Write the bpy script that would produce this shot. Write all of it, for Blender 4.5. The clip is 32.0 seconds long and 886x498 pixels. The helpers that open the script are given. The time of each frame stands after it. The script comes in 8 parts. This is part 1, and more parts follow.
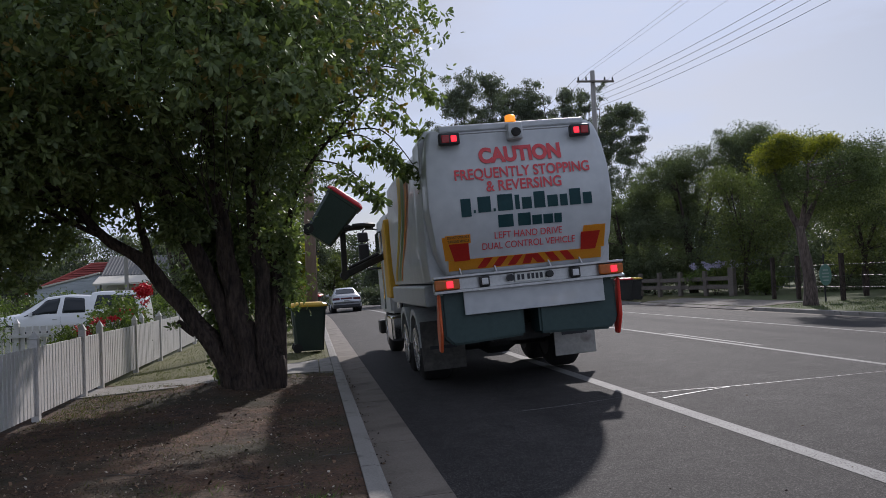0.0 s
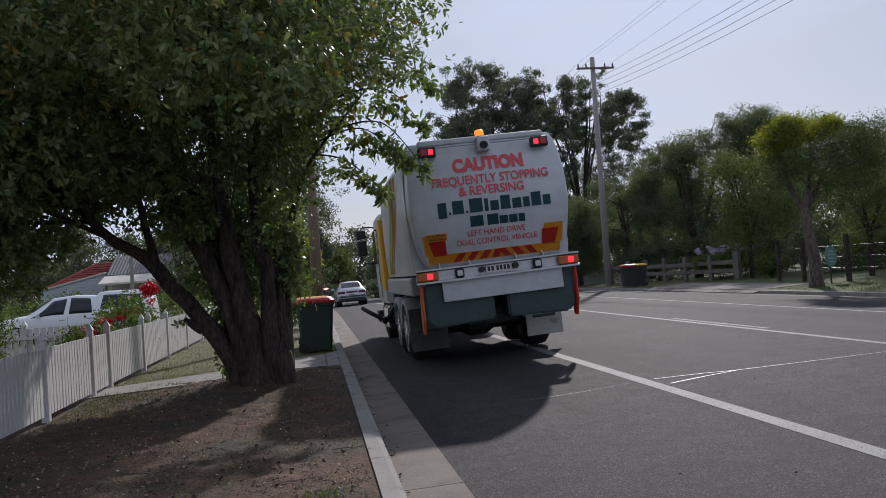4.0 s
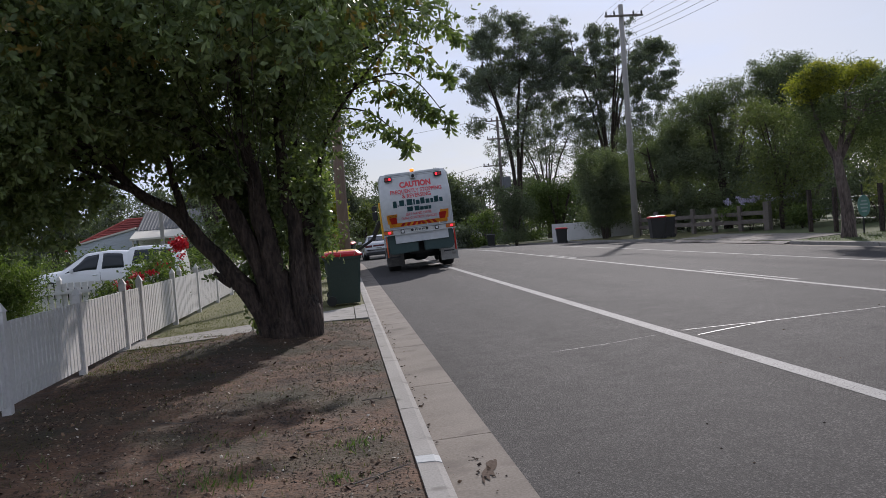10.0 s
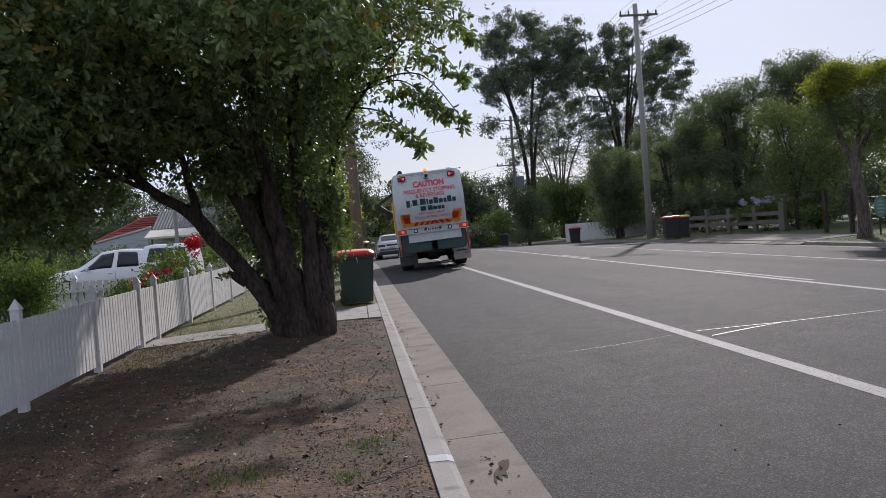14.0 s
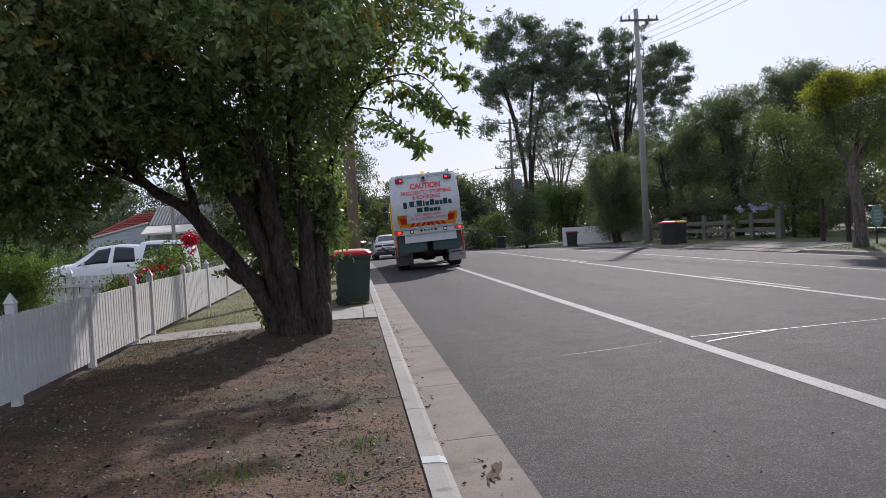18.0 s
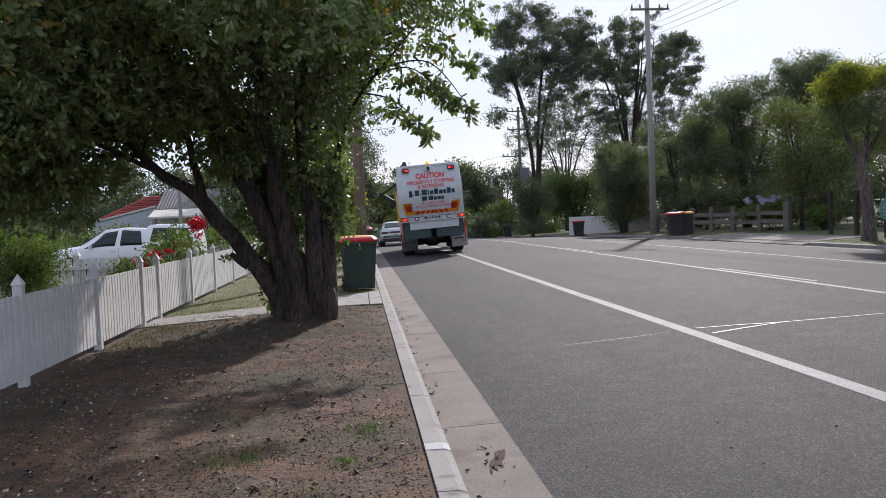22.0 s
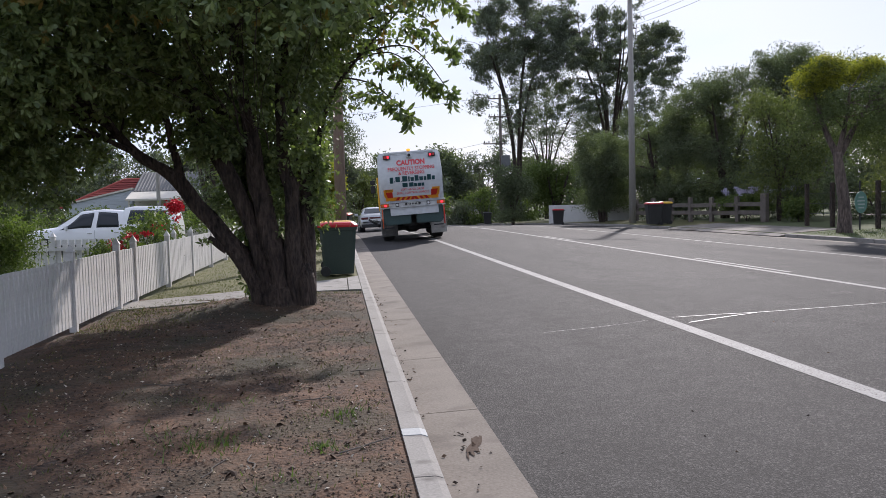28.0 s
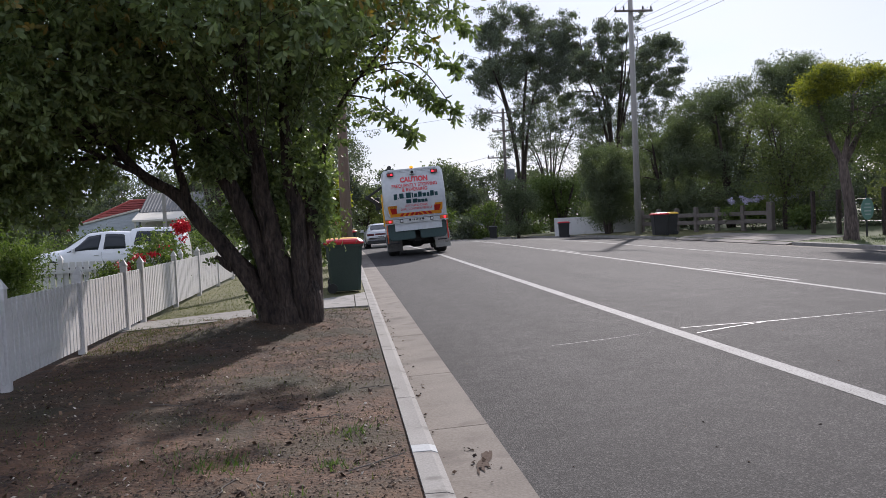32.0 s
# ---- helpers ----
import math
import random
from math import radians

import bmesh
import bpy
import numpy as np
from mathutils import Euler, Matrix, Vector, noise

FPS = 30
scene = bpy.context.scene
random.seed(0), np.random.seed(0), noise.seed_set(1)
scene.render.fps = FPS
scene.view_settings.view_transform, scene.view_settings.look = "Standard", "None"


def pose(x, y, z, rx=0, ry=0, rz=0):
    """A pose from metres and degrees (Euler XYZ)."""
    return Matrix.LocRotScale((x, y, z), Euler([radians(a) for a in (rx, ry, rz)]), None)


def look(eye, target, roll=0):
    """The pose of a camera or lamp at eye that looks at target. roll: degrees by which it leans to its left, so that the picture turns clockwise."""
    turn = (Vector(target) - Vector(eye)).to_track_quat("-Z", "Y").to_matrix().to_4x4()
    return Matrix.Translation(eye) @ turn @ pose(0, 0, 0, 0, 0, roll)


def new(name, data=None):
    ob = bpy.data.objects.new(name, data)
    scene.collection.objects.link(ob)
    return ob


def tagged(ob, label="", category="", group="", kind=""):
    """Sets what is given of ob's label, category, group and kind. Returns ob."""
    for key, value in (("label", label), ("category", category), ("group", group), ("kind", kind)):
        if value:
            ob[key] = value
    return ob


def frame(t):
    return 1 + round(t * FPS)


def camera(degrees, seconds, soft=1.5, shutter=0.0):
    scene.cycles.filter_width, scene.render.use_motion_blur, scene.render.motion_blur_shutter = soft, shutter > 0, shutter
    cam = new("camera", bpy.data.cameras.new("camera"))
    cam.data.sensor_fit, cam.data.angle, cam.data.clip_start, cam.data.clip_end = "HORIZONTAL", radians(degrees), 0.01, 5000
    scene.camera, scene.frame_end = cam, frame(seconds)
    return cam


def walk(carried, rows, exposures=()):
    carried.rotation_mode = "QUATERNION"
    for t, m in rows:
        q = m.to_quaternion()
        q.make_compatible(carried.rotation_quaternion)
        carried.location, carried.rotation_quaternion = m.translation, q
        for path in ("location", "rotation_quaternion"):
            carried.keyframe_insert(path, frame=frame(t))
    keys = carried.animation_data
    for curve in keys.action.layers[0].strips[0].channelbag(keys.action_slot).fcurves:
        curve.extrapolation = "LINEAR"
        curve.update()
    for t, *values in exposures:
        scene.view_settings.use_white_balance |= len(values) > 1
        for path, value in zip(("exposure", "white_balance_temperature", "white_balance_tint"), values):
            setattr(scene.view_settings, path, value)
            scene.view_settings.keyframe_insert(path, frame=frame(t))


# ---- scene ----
from collections import defaultdict

cam = camera(56.0, 32.0, soft=0.75)
# seconds, yaw, pitch, roll of the hand-held camera; it stands on the verge and only turns
PATH = [
    (0.0, -9.07, 2.23, 2.48), (0.5, -9.05, 1.03, 2.5), (1.0, -9.0, 0.36, 2.89), (1.5, -8.3, 0.01, 3.31),
    (2.0, -7.65, 0.34, 3.62), (2.5, -8.12, 0.61, 3.75), (3.0, -8.62, 0.88, 3.91), (3.5, -8.88, 1.68, 3.93),
    (5.5, -7.89, 1.14, 4.17), (6.0, -7.9, 0.86, 4.25), (6.5, -7.75, 0.58, 4.24), (7.0, -7.42, 0.54, 4.15),
    (7.5, -7.16, 0.3, 4.07), (8.0, -7.08, -0.04, 4.19), (8.5, -7.1, -0.39, 4.44), (9.0, -7.47, -0.72, 4.67),
    (9.5, -7.36, -1.32, 4.63), (10.0, -6.91, -1.46, 4.38), (10.5, -6.51, -1.63, 4.13), (11.0, -6.17, -1.61, 4.17),
    (11.5, -6.09, -1.52, 4.27), (12.0, -6.13, -1.4, 4.4), (12.5, -6.2, -1.44, 4.43), (13.0, -6.11, -1.52, 4.33),
    (13.5, -6.09, -1.59, 4.25), (14.0, -6.01, -1.42, 4.22), (14.5, -6.42, -0.97, 4.23), (16.5, -5.58, -0.55, 3.51),
    (17.0, -5.58, -1.21, 3.29), (17.5, -5.88, -1.54, 3.15), (18.0, -6.2, -1.34, 3.18), (18.5, -5.99, -1.65, 3.14),
    (19.0, -5.6, -2.4, 3.37), (19.5, -5.79, -2.73, 3.46), (20.0, -6.06, -2.52, 3.06), (20.5, -5.84, -2.54, 2.66),
    (21.0, -5.7, -2.69, 2.35), (21.5, -5.75, -2.45, 2.31), (22.0, -5.75, -2.17, 2.38), (22.5, -5.94, -2.11, 2.47),
    (23.0, -5.99, -2.12, 2.55), (23.5, -6.33, -2.22, 2.76), (24.0, -7.0, -2.89, 2.91), (24.5, -6.87, -3.3, 2.78),
    (25.0, -6.24, -3.56, 2.91), (25.5, -5.75, -3.86, 3.01), (27.5, -6.95, -4.45, 1.68), (28.0, -7.11, -3.14, 1.53),
    (28.5, -6.93, -2.81, 1.47), (29.0, -6.88, -2.55, 1.86), (29.5, -6.91, -2.65, 2.13), (30.0, -7.0, -2.8, 2.35),
    (30.5, -6.83, -2.79, 2.42), (31.0, -6.56, -2.69, 2.39), (31.5, -6.47, -2.43, 2.49), (32.0, -6.74, -2.1, 2.67),
]
EYE = (0.0, 0.0, 1.5)
EXPOSURES = [(0, -0.26, 6200, 15), (6, -0.22, 6200, 15), (9, -0.08, 6260, 15), (14.5, 0.06, 6270, 16), (19, 0.27, 6280, 16), (25, 0.34, 6270, 16), (32, 0.32, 6270, 16)]
walk(cam, [(t, pose(*EYE, 90 + p, r, y)) for t, y, p, r in PATH], EXPOSURES)

# ---------------------------------------------------------------- light
SUN_AZ, SUN_EL = 23.0, 32.0  # degrees right of the road's direction, above the horizon
world = bpy.data.worlds.new("sky")
scene.world = world
world.use_nodes = True
wn, wl = world.node_tree.nodes, world.node_tree.links
wn.clear()
w_out = wn.new("ShaderNodeOutputWorld")
w_bg = wn.new("ShaderNodeBackground")
w_sky = wn.new("ShaderNodeTexSky")
w_sky.sky_type = "NISHITA"
w_sky.sun_disc = False
w_sky.sun_elevation = radians(SUN_EL)
w_sky.sun_rotation = radians(SUN_AZ)
w_sky.air_density, w_sky.dust_density, w_sky.ozone_density = 1.0, 1.0, 1.5
w_co = wn.new("ShaderNodeTexCoord")
w_map = wn.new("ShaderNodeMapping")
w_map.inputs["Scale"].default_value = (1.0, 1.0, 3.6)
w_noise = wn.new("ShaderNodeTexNoise")
w_noise.inputs["Scale"].default_value = 2.6
w_noise.inputs["Detail"].default_value = 7.0
w_noise.inputs["Roughness"].default_value = 0.55
w_ramp = wn.new("ShaderNodeValToRGB")
w_ramp.color_ramp.elements[0].position, w_ramp.color_ramp.elements[0].color = 0.42, (0.5, 0.5, 0.5, 1)
w_ramp.color_ramp.elements[1].position, w_ramp.color_ramp.elements[1].color = 0.6, (0.97, 0.97, 0.97, 1)
w_mix = wn.new("ShaderNodeMixRGB")
w_glow = wn.new("ShaderNodeVectorMath")  # thin cloud is brighter towards the sun
w_glow.operation = "DOT_PRODUCT"
w_glow.inputs[1].default_value = (math.sin(radians(SUN_AZ)) * math.cos(radians(SUN_EL)), math.cos(radians(SUN_AZ)) * math.cos(radians(SUN_EL)), math.sin(radians(SUN_EL)))
w_range = wn.new("ShaderNodeMapRange")
w_range.inputs["From Min"].default_value, w_range.inputs["From Max"].default_value = -1.0, 1.0
w_range.inputs["To Min"].default_value, w_range.inputs["To Max"].default_value = 1.0, 1.1
w_tint = wn.new("ShaderNodeVectorMath")
w_tint.operation = "SCALE"
w_tint.inputs[0].default_value = (10.9, 12.1, 14.6)
wl.new(w_co.outputs["Generated"], w_glow.inputs[0])
wl.new(w_glow.outputs["Value"], w_range.inputs["Value"])
wl.new(w_range.outputs["Result"], w_tint.inputs["Scale"])
wl.new(w_tint.outputs["Vector"], w_mix.inputs["Color2"])
w_bg.inputs["Strength"].default_value = 0.06
wl.new(w_co.outputs["Generated"], w_map.inputs["Vector"])
wl.new(w_map.outputs["Vector"], w_noise.inputs["Vector"])
wl.new(w_noise.outputs["Fac"], w_ramp.inputs["Fac"])
wl.new(w_ramp.outputs["Color"], w_mix.inputs["Fac"])
wl.new(w_sky.outputs["Color"], w_mix.inputs["Color1"])
wl.new(w_mix.outputs["Color"], w_bg.inputs["Color"])
wl.new(w_bg.outputs["Background"], w_out.inputs["Surface"])

sun_data = bpy.data.lights.new("sun", "SUN")
sun_data.energy, sun_data.angle, sun_data.color = 4.1, radians(1.2), (1.0, 0.94, 0.87)
sun = new("sun", sun_data)
_az, _el = radians(SUN_AZ), radians(SUN_EL)
SUN_DIR = Vector((math.sin(_az) * math.cos(_el), math.cos(_az) * math.cos(_el), math.sin(_el)))
sun.matrix_basis = look(SUN_DIR * 80, (0, 0, 0))

# ---------------------------------------------------------------- materials


def surface(name, a, b, rough=0.6, metal=0.0, big=1.5, fine=30.0, bump=0.1, dist=0.004, spec=0.5, speck=None, stretch=None,
            island=0.0, random_by_object=0.0, translucent=0.0, coat=0.0, emit=None, power=0.0, edge=(0.3, 0.7)):
    """A material that runs between two colours at a coarse and a fine scale, with relief from the fine grain."""
    m = bpy.data.materials.new(name)
    m.use_nodes = True
    n, l = m.node_tree.nodes, m.node_tree.links
    bs = n["Principled BSDF"]
    out = n["Material Output"]
    co = n.new("ShaderNodeTexCoord")
    vec = co.outputs["Object"]
    if stretch:
        mp = n.new("ShaderNodeMapping")
        mp.inputs["Scale"].default_value = stretch
        l.new(vec, mp.inputs["Vector"])
        vec = mp.outputs["Vector"]
    n1, n2 = n.new("ShaderNodeTexNoise"), n.new("ShaderNodeTexNoise")
    for node, sc, det in ((n1, big, 4.0), (n2, fine, 3.0)):
        node.inputs["Scale"].default_value, node.inputs["Detail"].default_value = sc, det
        l.new(vec, node.inputs["Vector"])
    add = n.new("ShaderNodeMath")
    add.operation = "MULTIPLY_ADD"
    add.inputs[1].default_value = 0.5
    half = n.new("ShaderNodeMath")
    half.operation = "MULTIPLY"
    half.inputs[1].default_value = 0.5
    l.new(n2.outputs["Fac"], half.inputs[0])
    l.new(n1.outputs["Fac"], add.inputs[0])
    l.new(half.outputs[0], add.inputs[2])
    fac = add.outputs[0]
    if island or random_by_object:
        if island:
            src = n.new("ShaderNodeNewGeometry").outputs["Random Per Island"]
        else:
            src = n.new("ShaderNodeObjectInfo").outputs["Random"]
        mixf = n.new("ShaderNodeMix")
        mixf.inputs["Factor"].default_value = island or random_by_object
        l.new(fac, mixf.inputs["A"])
        l.new(src, mixf.inputs["B"])
        fac = mixf.outputs["Result"]
    ramp = n.new("ShaderNodeValToRGB")
    ramp.color_ramp.elements[0].position, ramp.color_ramp.elements[0].color = edge[0], (*a, 1)
    ramp.color_ramp.elements[1].position, ramp.color_ramp.elements[1].color = edge[1], (*b, 1)
    l.new(fac, ramp.inputs["Fac"])
    col = ramp.outputs["Color"]
    if speck:
        sc, lo, hi, rgb = speck
        vo = n.new("ShaderNodeTexNoise")
        vo.inputs["Scale"].default_value, vo.inputs["Detail"].default_value = sc, 2.0
        l.new(co.outputs["Object"], vo.inputs["Vector"])
        mr = n.new("ShaderNodeMapRange")
        mr.inputs["From Min"].default_value, mr.inputs["From Max"].default_value = lo, hi
        l.new(vo.outputs["Fac"], mr.inputs["Value"])
        mx = n.new("ShaderNodeMixRGB")
        mx.inputs["Color2"].default_value = (*rgb, 1)
        l.new(mr.outputs["Result"], mx.inputs["Fac"])
        l.new(col, mx.inputs["Color1"])
        col = mx.outputs["Color"]
    l.new(col, bs.inputs["Base Color"])
    bs.inputs["Roughness"].default_value = rough
    bs.inputs["Metallic"].default_value = metal
    bs.inputs["Specular IOR Level"].default_value = spec
    bs.inputs["Coat Weight"].default_value = coat
    if bump:
        bp = n.new("ShaderNodeBump")
        bp.inputs["Strength"].default_value, bp.inputs["Distance"].default_value = bump, dist
        l.new(n2.outputs["Fac"], bp.inputs["Height"])
        l.new(bp.outputs["Normal"], bs.inputs["Normal"])
    if emit:
        bs.inputs["Emission Color"].default_value = (*emit, 1)
        bs.inputs["Emission Strength"].default_value = power
    if translucent:
        tr = n.new("ShaderNodeBsdfTranslucent")
        mx = n.new("ShaderNodeMixShader")
        mx.inputs["Fac"].default_value = translucent
        gain = n.new("ShaderNodeMixRGB")
        gain.blend_type = "MULTIPLY"
        gain.inputs["Fac"].default_value = 1.0
        gain.inputs["Color2"].default_value = (1.25, 1.45, 0.65, 1)
        l.new(col, gain.inputs["Color1"])
        l.new(gain.outputs["Color"], tr.inputs["Color"])
        l.new(bs.outputs["BSDF"], mx.inputs[1])
        l.new(tr.outputs["BSDF"], mx.inputs[2])
        l.new(mx.outputs["Shader"], out.inputs["Surface"])
    return m


def glass(name, tint=(0.02, 0.025, 0.03)):
    m = bpy.data.materials.new(name)
    m.use_nodes = True
    bs = m.node_tree.nodes["Principled BSDF"]
    bs.inputs["Base Color"].default_value = (*tint, 1)
    bs.inputs["Roughness"].default_value = 0.04
    bs.inputs["Specular IOR Level"].default_value = 0.35
    return m


def asphalt(name, tone):
    """Worn asphalt: stones of differing grey in a dark binder, with broad wear bands and stains."""
    m = bpy.data.materials.new(name)
    m.use_nodes = True
    n, l = m.node_tree.nodes, m.node_tree.links
    bs = n["Principled BSDF"]
    co = n.new("ShaderNodeTexCoord")
    stones = n.new("ShaderNodeTexVoronoi")
    stones.inputs["Scale"].default_value = 120
    l.new(co.outputs["Object"], stones.inputs["Vector"])
    grey = n.new("ShaderNodeSeparateColor")
    l.new(stones.outputs["Color"], grey.inputs["Color"])
    ramp = n.new("ShaderNodeValToRGB")
    el = ramp.color_ramp.elements
    el[0].position, el[0].color = 0.0, (0.009 * tone, 0.0084 * tone, 0.0081 * tone, 1)
    el[1].position, el[1].color = 1.0, (0.1 * tone, 0.092 * tone, 0.088 * tone, 1)
    mid = el.new(0.7)
    mid.color = (0.03 * tone, 0.0276 * tone, 0.0265 * tone, 1)
    l.new(grey.outputs["Red"], ramp.inputs["Fac"])
    mp = n.new("ShaderNodeMapping")
    mp.inputs["Scale"].default_value = (1.0, 0.16, 1.0)
    l.new(co.outputs["Object"], mp.inputs["Vector"])
    band, stain = n.new("ShaderNodeTexNoise"), n.new("ShaderNodeTexNoise")
    band.inputs["Scale"].default_value, band.inputs["Detail"].default_value = 1.1, 4.0
    stain.inputs["Scale"].default_value, stain.inputs["Detail"].default_value = 3.5, 5.0
    l.new(mp.outputs["Vector"], band.inputs["Vector"])
    l.new(co.outputs["Object"], stain.inputs["Vector"])
    both = n.new("ShaderNodeMath")
    l.new(band.outputs["Fac"], both.inputs[0])
    l.new(stain.outputs["Fac"], both.inputs[1])
    wear = n.new("ShaderNodeMapRange")
    wear.inputs["From Min"].default_value, wear.inputs["From Max"].default_value = 0.75, 1.25
    wear.inputs["To Min"].default_value, wear.inputs["To Max"].default_value = 0.72, 1.3
    l.new(both.outputs["Value"], wear.inputs["Value"])
    tint = n.new("ShaderNodeVectorMath")
    tint.operation = "SCALE"
    l.new(ramp.outputs["Color"], tint.inputs[0])
    l.new(wear.outputs["Result"], tint.inputs["Scale"])
    l.new(tint.outputs["Vector"], bs.inputs["Base Color"])
    bs.inputs["Roughness"].default_value = 0.84
    bs.inputs["Specular IOR Level"].default_value = 0.25
    bp = n.new("ShaderNodeBump")
    bp.inputs["Strength"].default_value, bp.inputs["Distance"].default_value = 0.5, 0.006
    l.new(stones.outputs["Distance"], bp.inputs["Height"])
    l.new(bp.outputs["Normal"], bs.inputs["Normal"])
    return m


M = {}
M["asphalt"] = asphalt("asphalt", 1.0)
M["asphalt_old"] = asphalt("asphalt_old", 0.93)
M["line"] = surface("line_paint", (0.11, 0.109, 0.105), (0.235, 0.233, 0.226), 0.75, big=2.5, fine=60, bump=0.3, speck=(75, 0.56, 0.66, (0.045, 0.043, 0.042)))
M["sealant"] = surface("sealant", (0.27, 0.27, 0.26), (0.4, 0.4, 0.39), 0.5, big=4, fine=50)
M["concrete"] = surface("concrete", (0.17, 0.158, 0.143), (0.3, 0.284, 0.26), 0.88, big=1.6, fine=70, bump=0.35, speck=(5, 0.58, 0.72, (0.12, 0.108, 0.095)))
M["gutter"] = surface("gutter_concrete", (0.097, 0.08, 0.063), (0.215, 0.184, 0.153), 0.88, big=1.4, fine=60, bump=0.35, speck=(2.2, 0.54, 0.7, (0.085, 0.068, 0.054)))
M["damp"] = surface("damp_concrete", (0.06, 0.04, 0.03), (0.12, 0.09, 0.07), 0.95, big=9, fine=60, bump=0.3, spec=0.12)
M["drive"] = surface("drive_concrete", (0.12, 0.105, 0.09), (0.23, 0.205, 0.18), 0.9, big=0.9, fine=25, bump=0.3, speck=(1.2, 0.52, 0.7, (0.09, 0.07, 0.052)))
M["pale_concrete"] = surface("pale_concrete", (0.3, 0.31, 0.31), (0.42, 0.43, 0.43), 0.8, big=2, fine=50)
M["soil"] = surface("soil", (0.021, 0.0125, 0.008), (0.135, 0.07, 0.037), 0.95, edge=(0.36, 0.64), big=4, fine=36, bump=0.8, dist=0.02,
                    speck=(0.9, 0.47, 0.66, (0.042, 0.034, 0.018)))
M["lawn"] = surface("lawn", (0.06, 0.06, 0.018), (0.135, 0.126, 0.04), 0.9, big=1.1, fine=30, bump=0.7, dist=0.02)
M["grass_green"] = surface("grass_green", (0.035, 0.06, 0.014), (0.1, 0.13, 0.035), 0.6, big=1.5, fine=9, bump=0, island=0.6, translucent=0.3)
M["grass_far"] = surface("grass_far", (0.035, 0.05, 0.013), (0.085, 0.098, 0.028), 0.95, big=0.25, fine=9, bump=0.3)
M["bark"] = surface("bark", (0.013, 0.0095, 0.008), (0.1, 0.071, 0.056), 0.95, edge=(0.36, 0.66), big=9.0, fine=30, bump=1.0, dist=0.08, stretch=(1, 1, 0.3))
M["bark_red"] = surface("bark_red", (0.04, 0.03, 0.026), (0.17, 0.13, 0.11), 0.95, edge=(0.38, 0.62), big=5, fine=22, bump=1.0, dist=0.03, stretch=(1, 1, 0.25))
M["bark_grey"] = surface("bark_grey", (0.06, 0.05, 0.042), (0.17, 0.15, 0.13), 0.9, big=1, fine=10, bump=0.6, dist=0.02)
M["pole_wood"] = surface("pole_wood", (0.16, 0.11, 0.085), (0.3, 0.225, 0.18), 0.9, big=1.2, fine=18, bump=0.6, stretch=(4, 4, 0.25))
M["pole_grey"] = surface("pole_grey", (0.24, 0.225, 0.2), (0.36, 0.34, 0.31), 0.9, big=1.2, fine=18, bump=0.6, stretch=(4, 4, 0.25))
M["wood_grey"] = surface("weathered_wood", (0.085, 0.072, 0.062), (0.2, 0.17, 0.145), 0.9, big=2, fine=16, bump=0.6, stretch=(1, 1, 1))
M["leaf"] = surface("leaf", (0.1, 0.138, 0.055), (0.215, 0.26, 0.105), 0.46, big=0.6, fine=3, bump=0, island=0.6, translucent=0.32, spec=0.5)
M["leaf_new"] = surface("leaf_new", (0.14, 0.13, 0.03), (0.3, 0.2, 0.05), 0.45, big=1, fine=3, bump=0, island=0.7, translucent=0.3)
M["leaf_gum"] = surface("leaf_gum", (0.07, 0.085, 0.062), (0.15, 0.17, 0.125), 0.55, big=0.12, fine=1, bump=0, island=0.5, translucent=0.3)
M["leaf_dark"] = surface("leaf_dark", (0.082, 0.1, 0.062), (0.165, 0.19, 0.11), 0.7, spec=0.25, big=0.2, fine=2, bump=0, island=0.4, translucent=0.3)
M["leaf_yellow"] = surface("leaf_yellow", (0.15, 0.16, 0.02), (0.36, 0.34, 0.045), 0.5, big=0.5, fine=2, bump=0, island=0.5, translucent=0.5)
M["leaf_mid"] = surface("leaf_mid", (0.06, 0.09, 0.024), (0.15, 0.19, 0.055), 0.6, spec=0.3, big=0.4, fine=2, bump=0, island=0.5, translucent=0.3)
M["leaf_olive"] = surface("leaf_olive", (0.08, 0.095, 0.038), (0.17, 0.185, 0.07), 0.62, spec=0.3, big=0.4, fine=2, bump=0, island=0.5, translucent=0.3)
M["leaf_lime"] = surface("leaf_lime", (0.078, 0.1, 0.035), (0.165, 0.185, 0.065), 0.6, spec=0.3, big=0.4, fine=2, bump=0, island=0.5, translucent=0.28)
# verge tree's shaded inside put into colour; leaf_yellow colours its sunlit top
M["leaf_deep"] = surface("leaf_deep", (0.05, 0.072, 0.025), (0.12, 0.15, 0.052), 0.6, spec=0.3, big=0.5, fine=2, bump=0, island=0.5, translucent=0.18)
M["leaf_feather"] = surface("leaf_feather", (0.075, 0.115, 0.03), (0.17, 0.215, 0.07), 0.6, spec=0.3, big=0.4, fine=2, bump=0, island=0.5, translucent=0.4)
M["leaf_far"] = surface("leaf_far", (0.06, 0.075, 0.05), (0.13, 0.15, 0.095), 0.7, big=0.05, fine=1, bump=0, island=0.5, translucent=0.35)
M["lawn_blade"] = surface("lawn_blades", (0.05, 0.064, 0.014), (0.125, 0.122, 0.034), 0.7, big=0.9, fine=9, bump=0, island=0.35, translucent=0.3)
M["turf"] = surface("turf", (0.04, 0.046, 0.016), (0.11, 0.11, 0.04), 0.8, big=1.5, fine=9, bump=0, island=0.6, translucent=0.2)
M["weed"] = surface("weed", (0.05, 0.085, 0.02), (0.11, 0.16, 0.042), 0.6, big=1.5, fine=9, bump=0, island=0.6, translucent=0.3)
M["litter"] = surface("litter", (0.05, 0.034, 0.022), (0.27, 0.21, 0.145), 0.9, big=3, fine=20, bump=0, island=0.9)
